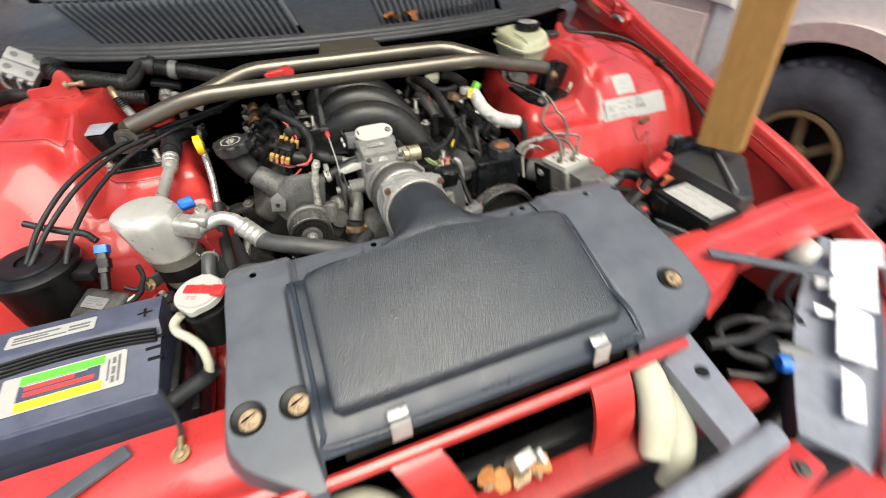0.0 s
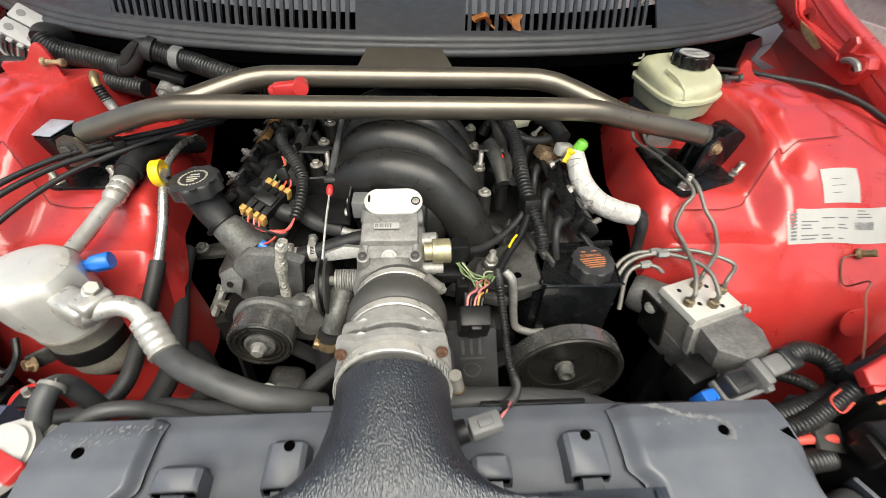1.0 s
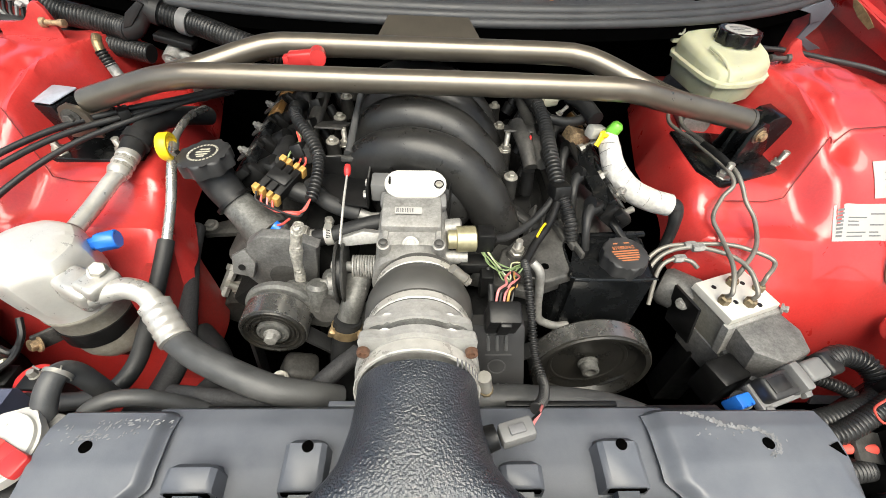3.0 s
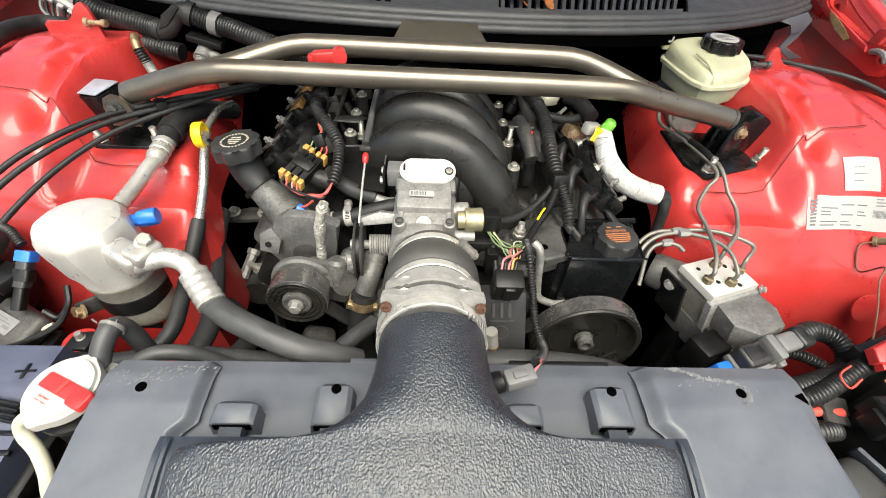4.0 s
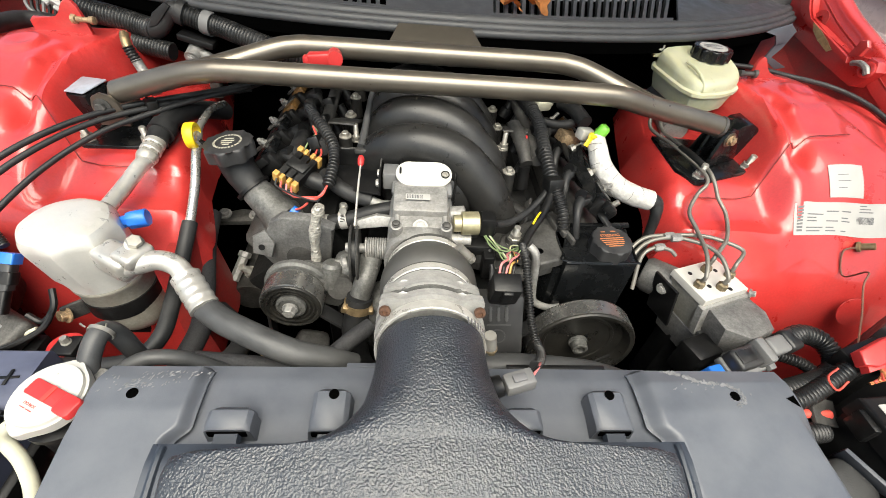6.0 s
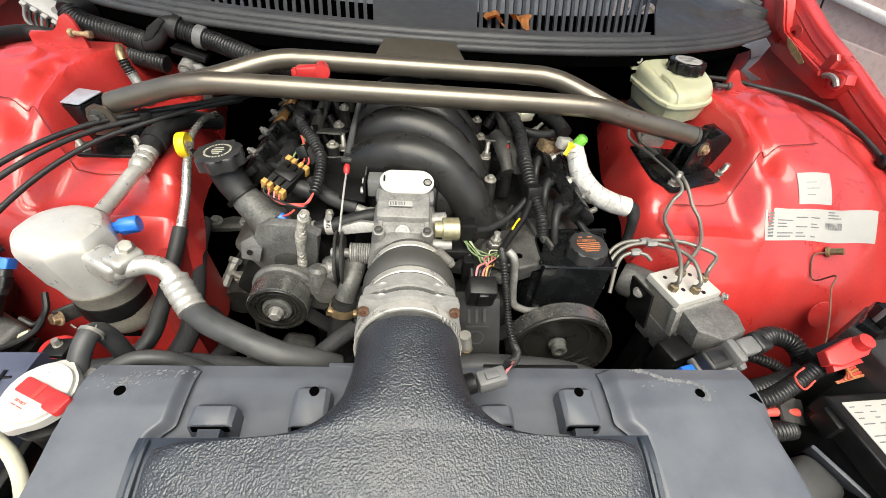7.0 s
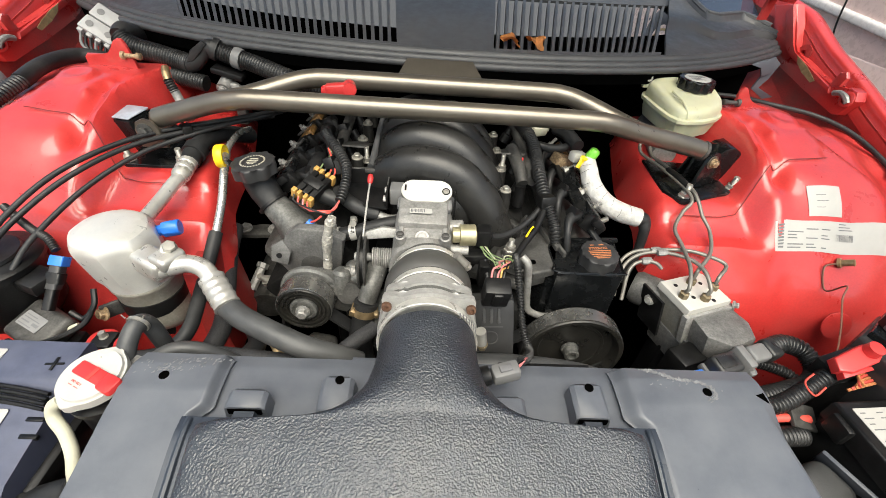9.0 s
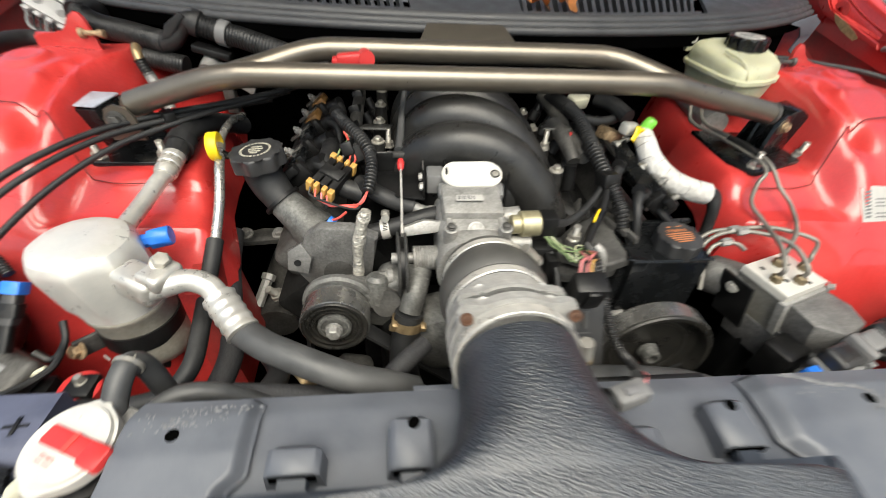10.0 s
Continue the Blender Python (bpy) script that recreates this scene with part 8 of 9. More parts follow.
part("strap_plate", prism([(0.0, -0.012), (0.05, -0.016), (0.1, -0.008), (0.13, -0.012), (0.142, 0.0), (0.13, 0.006), (0.1, 0.012), (0.055, 0.004), (0.0, 0.012)], -0.002, 0.002, facing((0.243, 0.01, 0.825), (-0.35, -0.1, 0.9), (0.0, -1, -0.15)), 0.001), GLOSS_BLACK, t, "black stamped coil strap")
t = thing("pump_mount_casting", (0.15, -0.17, 0.74), "dull grey cast mounting bracket with ribs", "bracket")
part("plate", prism([(0.088, -0.198), (0.098, -0.166), (0.125, -0.15), (0.16, -0.118), (0.19, -0.1), (0.205, -0.11), (0.2, -0.16), (0.186, -0.212), (0.15, -0.226), (0.12, -0.215)], 0.752, 0.766, None, 0.004, None, 3), CAST_DARK, t)
for k in range(3):
    part("rib", rbox((0.182 + 0.009 * k, -0.125 - 0.016 * k, 0.769), (0.006, 0.055, 0.012), 0.002, (0, 0, 14)), CAST_DARK, t)
part("boss", lathe([(0, 0), (0, 0.014), (0.01, 0.012), (0.01, 0)], (0.116, -0.18, 0.764), (0, 0, 1), 20), CAST_DARK, t)
# black disc coloured as the shade in a hole
part("casting_hole", lathe([(0, 0), (0, 0.0055), (0.0006, 0.0055), (0.0006, 0)], (0.152, -0.199, 0.766), (0, 0, 1), 18), SHADE_BLACK, t, "dark bolt hole")
part("boss_stud", stud((0.116, -0.18, 0.774), (0, -0.05, 1), 0.005, 0.022), ZINC, t)

# connector and looms beside the block
t = thing("abs_plug", (0.42, -0.34, 0.66), "grey multi-pin plug with blue lock", "connector")
part("blue_lock", rbox((0.38, -0.352, 0.688), (0.026, 0.016, 0.026), 0.003, (10, 10, 18)), BLUE, t, "blue locking bar")
for k in range(3):
    part("lock_rib", rbox((0.371 + 0.008 * k, -0.3625 + 0.0026 * k, 0.69), (0.003, 0.003, 0.022), 0.001, (10, 10, 18)), BLUE, t)
part("shell", rbox((0.438, -0.336, 0.69), (0.088, 0.034, 0.012), 0.003, (10, 4, 18)), GREYPLUG, t, "grey lever shell")
for x, y in ((0.41, -0.3635), (0.47, -0.3435)):
    part("shell_lug", rbox((x, y, 0.692), (0.012, 0.008, 0.01), 0.002, (10, 4, 18)), GREYPLUG, t)
part("body", rbox((0.423, -0.34, 0.706), (0.046, 0.03, 0.022), 0.005, (10, 4, 18), None, 3), CAPGREY, t, "dark plug body")
part("body_panel", rbox((0.421, -0.3415, 0.7175), (0.03, 0.018, 0.002), 0.001, (10, 4, 18)), LOOM, t)
part("band", rbox((0.456, -0.329, 0.706), (0.016, 0.036, 0.026), 0.004, (10, 4, 18)), GREYPLUG, t, "pale grey retaining band")
part("tail", rbox((0.484, -0.318, 0.706), (0.036, 0.026, 0.02), 0.005, (10, 4, 18), None, 3), GREYPLUG, t)
part("boot", rbox((0.51, -0.308, 0.704), (0.026, 0.032, 0.026), 0.006, (10, 4, 18), None, 3), LOOM, t)
part("bottom_plug", rbox((0.40, -0.30, 0.65), (0.05, 0.04, 0.06), 0.006, (0, 0, 20)), BLACK, t)
hose("wiring_loom", [(0.512, -0.305, 0.704), (0.54, -0.296, 0.706), (0.568, -0.305, 0.702), (0.577, -0.33, 0.692), (0.56, -0.35, 0.684), (0.52, -0.362, 0.68), (0.46, -0.375, 0.675)], 0.0145, LOOM, "thick black corrugated wiring loom", "wiring harness", 18, (0.0058, 0.002))
hose("wiring_loom", [(0.46, -0.315, 0.67), (0.5, -0.31, 0.675), (0.54, -0.325, 0.675), (0.56, -0.345, 0.67)], 0.009, LOOM, "thin black corrugated loom", "wiring harness", 14, (0.0045, 0.0015))
hose("wiring_loom", [(0.45, -0.395, 0.68), (0.49, -0.388, 0.688), (0.53, -0.372, 0.698), (0.56, -0.358, 0.71), (0.585, -0.345, 0.72)], 0.0125, LOOM, "black corrugated plastic wiring loom", "wiring harness", 16, (0.0055, 0.0018))
hose("wiring_loom", [(0.44, -0.43, 0.66), (0.48, -0.425, 0.665), (0.515, -0.42, 0.66)], 0.014, LOOM, "black corrugated plastic wiring loom", "wiring harness", 16, (0.0055, 0.0018))
hose("power_cable", [(0.45, -0.405, 0.672), (0.49, -0.403, 0.676), (0.53, -0.402, 0.672)], 0.006, WIRE_RED, "red insulated battery power cable", "cable")
for k in range(5):
    solo("orange_wire", tube([(0.585 + 0.004 * k, -0.375, 0.705 + 0.003 * k), (0.61, -0.372 + 0.004 * k, 0.715), (0.65, -0.362 + 0.005 * k, 0.712)], 0.0022, 6), (ORANGE, WIRE_RED)[k % 2], "thin orange wire by the fuse box", "wire", "orange wires by the fuse box")


def build_red_terminal():
    t = thing("power_terminal", (0.58, -0.355, 0.70), "bright red plastic power terminal cover", "terminal cover")
    m = facing((0.585, -0.352, 0.745), (-0.1, -0.35, 0.9), (1, 0.3, 0.15)) @ Matrix.Scale(0.66, 4)
    part("cover", prism([(-0.055, -0.01), (-0.03, -0.022), (0.035, -0.02), (0.05, -0.012), (0.05, 0.014), (0.03, 0.022), (-0.045, 0.016)], -0.012, 0.012, m, 0.004, None, 3), RED_PLASTIC, t)
    part("nub", lathe([(0, 0), (0, 0.011), (0.012, 0.010), (0.013, 0)], m @ Vector((0.034, 0.004, 0.011)), m.to_3x3() @ Vector((0.1, 0.1, 1)), 20), RED_PLASTIC, t)
    part("skirt", prism([(-0.05, -0.026), (0.02, -0.03), (0.02, -0.022), (-0.045, -0.014)], -0.016, 0.004, m, 0.002), RED_PLASTIC, t)
    part("red_lead", tube([(0.52, -0.37, 0.735), (0.513, -0.375, 0.72), (0.53, -0.385, 0.705), (0.55, -0.375, 0.71)], 0.0014, 8), WIRE_RED, t)
    part("base", rbox((0.59, -0.343, 0.716), (0.064, 0.034, 0.034), 0.004, (0, -8, 15)), BLACK, t)
    part("post", rbox((0.6, -0.34, 0.58), (0.04, 0.04, 0.24), 0.004), BLACK, t)
    return t


build_red_terminal()


def build_fuse_box():
    t = thing("fuse_box", (0.57, -0.47, 0.465), "black fuse box with printed white lid label", "fuse box")
    m = pose(0.578, -0.472, 0, 0, 0, 4)
    part("box", prism([(-0.036, -0.068), (0.055, -0.068), (0.055, 0.068), (-0.036, 0.068)], 0.465, 0.70, m, 0.004), BLACK, t)
    part("lid", prism([(-0.04, -0.072), (0.06, -0.072), (0.06, 0.072), (-0.04, 0.072)], 0.69, 0.722, m, 0.005, None, 3), BLACK, t)
    lab = part("label", prism(rounded(0.075, 0.12, 0.002, 4, 0.012, 0), 0.722, 0.7228, m, 0), WHITE, t, "white printed fuse label")
    rnd2 = random.Random(11)
    rows = [(-0.02 + 0.024 * c, -0.052 + 0.0075 * r, rnd2.uniform(0.006, 0.019), 0.0012) for r in range(15) for c in range(3) if rnd2.random() < 0.8]
    tagged(bars(m @ pose(0, 0, 0.7228), rows, INK, lab), kind="stuff")
    part("latch", rbox((0.533, -0.43, 0.70), (0.012, 0.03, 0.03), 0.003), BLACK, t)
    # ribbed canister in front
    part("canister", rbox((0.50, -0.487, 0.62), (0.075, 0.06, 0.09), 0.018, (0, 0, 25), None, 3), OLD_HOSE, t, "rounded grey-black canister")
    part("clip", rbox((0.54, -0.475, 0.65), (0.006, 0.07, 0.06), 0.002, (0, -25, 25)), COVER, t, "grey clip plate")
    return t


build_fuse_box()
t = thing("harness_bracket", (0.5, -0.41, 0.62), "folded dark metal harness bracket", "bracket")
part("plate", rbox((0.52, -0.4, 0.675), (0.05, 0.035, 0.006), 0.001, (20, 20, 0)), CAST_DARK, t)
part("plate", rbox((0.495, -0.415, 0.65), (0.06, 0.006, 0.03), 0.001, (0, 15, 20)), CAST_DARK, t)
part("post", rbox((0.5, -0.4, 0.56), (0.03, 0.03, 0.2), 0.003), BLACK, t)


def build_relay_tray():
    t = thing("relay_tray", (0.72, -0.33, 0.46), "black plastic relay tray with shiny sloping edge", "tray")
    part("tray", prism([(0.63, -0.53), (0.66, -0.535), (0.80, -0.40), (0.80, -0.285), (0.69, -0.268), (0.622, -0.312)], 0.46, 0.75, None, 0.006, None, 3), CAPGREY, t)
    part("ledge", prism([(0.64, -0.335), (0.79, -0.318), (0.795, -0.287), (0.69, -0.271), (0.632, -0.312)], 0.75, 0.763, None, 0.004), GLOSS_BLACK, t)
    part("rib", rbox((0.69, -0.43, 0.757), (0.006, 0.2, 0.014), 0.002, (0, 0, -36)), GREYPLUG, t, "paler grey rib on the tray")
    part("relay", rbox((0.662, -0.312, 0.775), (0.026, 0.03, 0.024), 0.003), BLACK, t)
    part("relay_band", rbox((0.662, -0.312, 0.777), (0.028, 0.008, 0.026), 0.002), GREYPLUG, t)
    return t


build_relay_tray()
t = thing("ground_wire", (0.7, -0.16, 0.74), "brown ground wire with brass bolt", "wire")
zz = tower_height(0.7, -0.155)
part("eyelet_bolt", lathe([(0, 0), (0, 0.009), (0.004, 0.009), (0.005, 0.006), (0.022, 0.006), (0.022, 0)], (0.70, -0.157, zz), (0.5, -0.6, 0.6), 10), BRASS, t)
part("wire", tube([(0.698, -0.16, zz + 0.002), (0.672, -0.165, tower_height(0.672, -0.165) + 0.006), (0.676, -0.19, tower_height(0.676, -0.19) + 0.012), (0.664, -0.22, 0.763), (0.652, -0.238, 0.75), (0.63, -0.285, 0.725), (0.6, -0.328, 0.7), (0.598, -0.335, 0.62)], 0.0014, 8), WIRE_BROWN, t)
solo("body_stud", lathe([(0, 0), (0, 0.007), (0.006, 0.006), (0.03, 0.005), (0.03, 0)], (0.565, -0.222, 0.62), (-0.2, -0.9, 0.3), 12), BLACK, "black rubber stud on the tower", "stud")
solo("body_plug", lathe([(0, 0), (0, 0.025), (0.002, 0.025), (0.003, 0.022), (0.003, 0)], (0.702, -0.226, 0.674), (-0.1, -0.9, 0.4), 28), RED, "round red plastic plug", "plug")
hose("release_cable", [(0.62, 0.262, 0.90), (0.67, 0.235, 0.905), (0.719, 0.2, 0.905), (0.80, 0.17, 0.898), (0.848, 0.12, 0.886), (0.87, 0.05, 0.866), (0.872, -0.03, 0.842), (0.868, -0.12, 0.81), (0.855, -0.22, 0.77)], 0.0048, RUBBER, "black bonnet release cable along the fender", "cable")
solo("cable_grommet", lathe([(-0.012, 0), (-0.012, 0.008), (-0.006, 0.011), (0.006, 0.011), (0.012, 0.008), (0.012, 0)], (0.871, 0.0, 0.852), (0, -1, -0.35), 14), BLACK, "small black rubber cable grommet", "grommet")


# ---- cowl and windscreen ----
def cowl_y(x):
    return 0.149 + 0.25 * x * x + 0.2 * x ** 4


def build_cowl():
    t = thing("cowl_panel", (0, 0.4, 0.88), "black plastic cowl vent panel below the windscreen", "cowl panel")
    xs = span(-0.86, 0.86, 60)
    # bonnet seal: three soft ribs along the front edge
    for k, (dy, dz, r) in enumerate(((0.0, 0.0, 0.0075), (0.014, 0.006, 0.0085), (0.031, 0.011, 0.011))):
        part("seal_rib", sweep([Vector((x, cowl_y(x) + dy, 0.957 + dz)) for x in xs], r, 10), COWL, t, "grey rubber bonnet seal")
    # black base puts the shade under the seal into colour
    part("seal_base", loft([[(x, cowl_y(x) - 0.004, 0.952), (x, cowl_y(x) + 0.05, 0.966), (x, cowl_y(x) + 0.05, 0.93), (x, cowl_y(x), 0.93)] for x in xs]), SHADE_BLACK, t)
    def zp(y, x):
        return 0.962 + 0.17 * max(0, y - cowl_y(x)) + 0.004
    def fan(u, v):
        a = abs(u)
        k = min(a, 0.56) * max(0.0, 1 - max(0.0, a - 0.56) / 0.31)
        return math.copysign(a + 0.95 * (v - 0.06) * k, u)
    def slab(x0, x1, a, b, n=8, name="panel_field"):
        part(name, sheet(lambda u, v: (fan(u, v), cowl_y(u) + v, zp(cowl_y(u) + v, u)), span(x0, x1, n), span(a, b, 10), 0.006), COWL, t)
    slab(-0.095, 0.10, 0.035, 0.44)
    slab(-0.87, -0.56, 0.035, 0.34, 14)
    slab(-0.56, -0.095, 0.035, 0.06, 14)
    slab(0.10, 0.475, 0.035, 0.062, 14)
    slab(-0.56, -0.095, 0.37, 0.44, 14)
    slab(0.10, 0.475, 0.345, 0.44, 14)
    # the corner beyond the vents: a field with a shallow step and a rolled rear edge
    rear = [(0.472, 0.62), (0.55, 0.62), (0.595, 0.575), (0.635, 0.495), (0.70, 0.50), (0.80, 0.565), (0.84, 0.535), (0.88, 0.50)]
    def corner(u, v):
        y = cowl_y(u) + 0.035 + v * (ramp_of(u, rear) - cowl_y(u) - 0.035)
        return (u + 0.14 * v * (1 - step(u, 0.47, 0.7)), y, zp(y, u) + 0.012 * step(v, 0.42, 0.5) - 0.004 * step(v, 0.0, 0.3) + 0.014 * step(v, 0.9, 1.0))
    part("corner_field", sheet(corner, span(0.472, 0.88, 34), span(0, 1, 26), 0.006), COWL, t)
    part("rear_lip", sweep([Vector(corner(u, 1)) + Vector((0, 0, 0.002)) for u in span(0.5, 0.86, 36)], 0.007, 8), COWL, t)
    # black floor carries the shade below the slats
    part("drain_floor", sheet(lambda u, v: (u, cowl_y(u) + 0.03 + v * 0.36, 0.93), span(-0.8, 0.8, 40), span(0, 1, 4), 0.006), SHADE_BLACK, t)
    pitch = 0.0165
    for x0, n, a, b in ((-0.555, 28, 0.055, 0.375), (0.108, 22, 0.06, 0.35)):
        for k in range(n):
            x = x0 + k * pitch
            y0 = cowl_y(x)
            pts = [(fan(x, v), y0 + v, zp(y0 + v, x) - d) for v, d in ((a, 0.002), (a + 0.055, 0.0), (b, 0.002))]
            w, h = 0.0034, 0.02
            part("slat", loft([[(p[0] - w, p[1], p[2] + 0.001), (p[0] + w, p[1], p[2] + 0.001), (p[0] + w, p[1], p[2] - h), (p[0] - w, p[1], p[2] - h)] for p in pts]), COWL, t)
    return t


build_cowl()
part("windscreen_seal", sweep([Vector((x, 0.60 + 0.18 * x * x, 1.03)) for x in span(-0.78, 0.55, 30)], 0.016, 10), BLACK, body)
part("windscreen", sheet(lambda u, v: (u * (1 - 0.12 * v), 0.61 + 0.18 * u * u - 0.16 * step(u, 0.55, 0.66) + 0.75 * v, 1.03 + 0.42 * v - 0.045 * step(u, 0.55, 0.66) * (1 - v)), span(-0.86, 0.9, 34), span(0, 1, 8), 0.006), GLASS, body, "tinted windscreen glass")
t = thing("cowl_end_trim", (0.77, 0.34, 0.87), "grey plastic cowl corner trim", "trim")
part("trim", prism([(0.725, 0.95), (0.778, 0.97), (0.79, 0.935), (0.765, 0.925), (0.755, 0.945)][::-1], -0.002, 0.002, Matrix(((1, 0, 0, 0), (0, 0, -1, 0.335), (0, 1, 0, 0), (0, 0, 0, 1))), 0.0008), COVER, t)
part("trim_fin", prism([(0.778, 0.97), (0.80, 0.955), (0.79, 0.92), (0.775, 0.898), (0.825, 0.878), (0.80, 0.872), (0.76, 0.895), (0.772, 0.935)][::-1], -0.002, 0.002, Matrix(((1, 0, 0, 0), (0, 0, -1, 0.34), (0, 1, 0, 0), (0, 0, 0, 1))), 0.0008), COVER, t, "folded grey fin")
t = thing("cowl_end_trim", (-0.76, 0.42, 0.93), "grey plastic cowl corner trim", "trim")
part("trim", loft([[(-0.66 - 0.06 * k, cowl_y(0.66 + 0.06 * k) - 0.0, 0.93), (-0.66 - 0.06 * k, cowl_y(0.66 + 0.06 * k) + 0.08, 0.955), (-0.67 - 0.06 * k, cowl_y(0.66 + 0.06 * k) + 0.08, 0.92), (-0.665 - 0.06 * k, cowl_y(0.66 + 0.06 * k) - 0.0, 0.91)] for k in range(4)]), COVER, t)

# dry leaves on the cowl
for x, y, r, turn in ((0.186, 0.232, 0.019, 20), (0.135, 0.228, 0.02, 70)):
    out = []
    for k in range(28):
        a = 2 * math.pi * k / 28
        q = r * (1 + 0.22 * math.sin(5 * a + turn) - 0.12 * math.cos(3 * a))
        out.append((q * math.cos(a), q * math.sin(a)))
    bm = bmesh.new()
    mid = bm.verts.new((0, 0, 0.006))
    rim = [bm.verts.new((px, py, 0.004 + 0.009 * math.sin(2 * math.atan2(py, px) + turn))) for px, py in out]
    for i in range(len(rim)):
        bm.faces.new((mid, rim[i], rim[(i + 1) % len(rim)]))
    bmesh.ops.solidify(bm, geom=bm.faces[:], thickness=0.0006)
    bmesh.ops.transform(bm, matrix=pose(x, y, 0.988, 14, 5, turn), verts=bm.verts)
    solo("dry_leaf", bm, LEAF, "curled dry orange leaf on the cowl", "leaf", "dry leaves on the cowl")

# raised bonnet on its timber prop
t = thing("bonnet", (0, 0.5, 1.02), "red bonnet raised on a timber prop, dark liner below", "bonnet")
def hood(u, v, o):
    y, z = 0.46 - 0.76 * v, 1.07 + 1.11 * v
    return (u * (0.84 - 0.06 * v), y - 0.64 * o, z + 0.05 * (1 - u * u) * (1 - v) - 0.77 * -o)
part("skin", sheet(lambda u, v: hood(u, v, 0.0), span(-1, 1, 20), span(0, 1, 16), 0.012), RED, t, "red outer skin")
part("liner", sheet(lambda u, v: (hood(u * 0.86, 0.06 + 0.86 * v, 0)[0], hood(u, 0.06 + 0.86 * v, 0)[1] - 0.012, hood(u * 0.86, 0.06 + 0.86 * v, 0)[2] - 0.026), span(-1, 1, 16), span(0, 1, 12), 0.008), BLACK, t, "dark sound-deadening liner")
for s in (-1, 1):
    part("hinge_leg", tube([(s * 0.815, 0.50, 1.02), (s * 0.81, 0.49, 1.06), (s * 0.80, 0.47, 1.09)], 0.014, 8, squash=0.5), RED, t)
a, b = Vector((0.735, -0.372, 0.775)), Vector((0.759, -0.235, 2.03))
m = facing(a, b - a, (0.033, -0.087, 0.0))
solo("timber_prop", prism([(-0.0445, -0.019), (0.0445, -0.019), (0.0445, 0.019), (-0.0445, 0.019)], 0, (b - a).length, m, 0.003), WOOD, "plain pine timber holding the bonnet open", "timber prop")


# ---- nose ----
def build_headlamp(s):
    t = thing("headlamp", (s * 0.62, -0.8, 0.5), "clear headlamp unit with bright reflector facets", "headlamp", "headlamps")
    a, b = Vector((0.835, -0.66, 0.665)), Vector((0.44, -0.93, 0.60))
    d = (b - a).normalized()
    n = Vector((d.y, -d.x, 0)).normalized()
    if n.y > 0:
        n = -n
    def at(k, q, z):
        p = a + (b - a) * k + n * q + Vector((0, 0, z))
        return Vector((s * p.x, p.y, p.z))
    # grey bowl behind, rounded at its lower end
    bowl = []
    for i in range(13):
        k = i / 12
        e = 0.55 + 0.45 * math.sin(math.pi * (0.1 + 0.8 * k))
        bowl.append([at(k, q * e, z * e) for q, z in ((-0.075, 0.0), (-0.03, -0.004), (0.03, -0.006), (0.07, -0.03), (0.075, -0.07), (0.03, -0.12), (-0.05, -0.11))])
    part("housing", loft(bowl), GREYPAINT, t, "grey lamp housing")
    # bright facets at different tilts, dark gaps between; reflected sky is in their white
    for k0, k1, q0, q1, z0, z1 in ((0.03, 0.2, -0.03, 0.035, 0.006, 0.03), (0.12, 0.44, -0.045, 0.03, 0.03, 0.022), (0.43, 0.68, -0.028, 0.03, 0.024, 0.014), (0.72, 0.9, -0.012, 0.022, 0.016, 0.008), (0.3, 0.36, -0.06, -0.02, 0.012, 0.02), (0.46, 0.5, -0.055, -0.004, 0.012, 0.008)):
        quad = [at(k0, q0, z0), at(k1, q0 + 0.006, z0 - 0.004), at(k1 - 0.02, q1, z1), at(k0 + 0.015, q1 - 0.006, z1 + 0.004)]
        part("reflector", loft([[p + Vector((0, 0, 0.004)) for p in quad], quad]), REFLECTION_WHITE, t, "lamp facet coloured as white sky reflection")
    part("lens_edge", tube([at(k, 0.075 - 0.03 * abs(k - 0.5), 0.012 - 0.03 * abs(k - 0.5)) for k in (0.0, 0.15, 0.35, 0.6, 0.85, 1.0)], 0.012, 10), MODULE, t, "clear outer lens edge")
    part("lamp_cover", lathe([(0, 0), (0, 0.032), (0.02, 0.03), (0.028, 0.018), (0.028, 0)], at(0.16, -0.075, 0.0), (-s * 0.5, 0.6, 0.5), 24), CAPWHITE, t)
    part("lamp_cover", lathe([(0, 0), (0, 0.03), (0.02, 0.028), (0.03, 0.018), (0.03, 0)], at(0.5, -0.095, -0.03), (-s * 0.5, 0.6, 0.5), 24), BLACK, t)
    part("bulb_socket", lathe([(0, 0), (0, 0.02), (0.03, 0.018), (0.05, 0.012), (0.05, 0)], at(0.66, -0.05, -0.02), (-s * 0.7, 0.5, 0.2), 18), GREYPLUG, t)
    part("lamp_plug", rbox((s * 0.50, -0.76, 0.60), (0.06, 0.04, 0.04), 0.006, (0, 0, s * 30)), BLACK, t)
    part("blue_seal", lathe([(0, 0), (0, 0.014), (0.016, 0.014), (0.016, 0)], (s * 0.475, -0.795, 0.62), (s * 0.8, -0.4, 0.1), 16), BLUE, t, "blue bulb seal")
    part("adjuster", rbox((s * 0.575, -0.66, 0.70), (0.22, 0.022, 0.008), 0.003, (0, 6, -s * 32)), COVER, t, "grey adjuster arm")
    for q, z in ((-0.07, 0.0), (-0.095, -0.01)):
        part("bracket", tube([at(0.25, q, z), at(0.4, q - 0.02, z - 0.01), at(0.55, q + 0.005, z)], 0.006, 8, squash=0.5), BLACK, t)
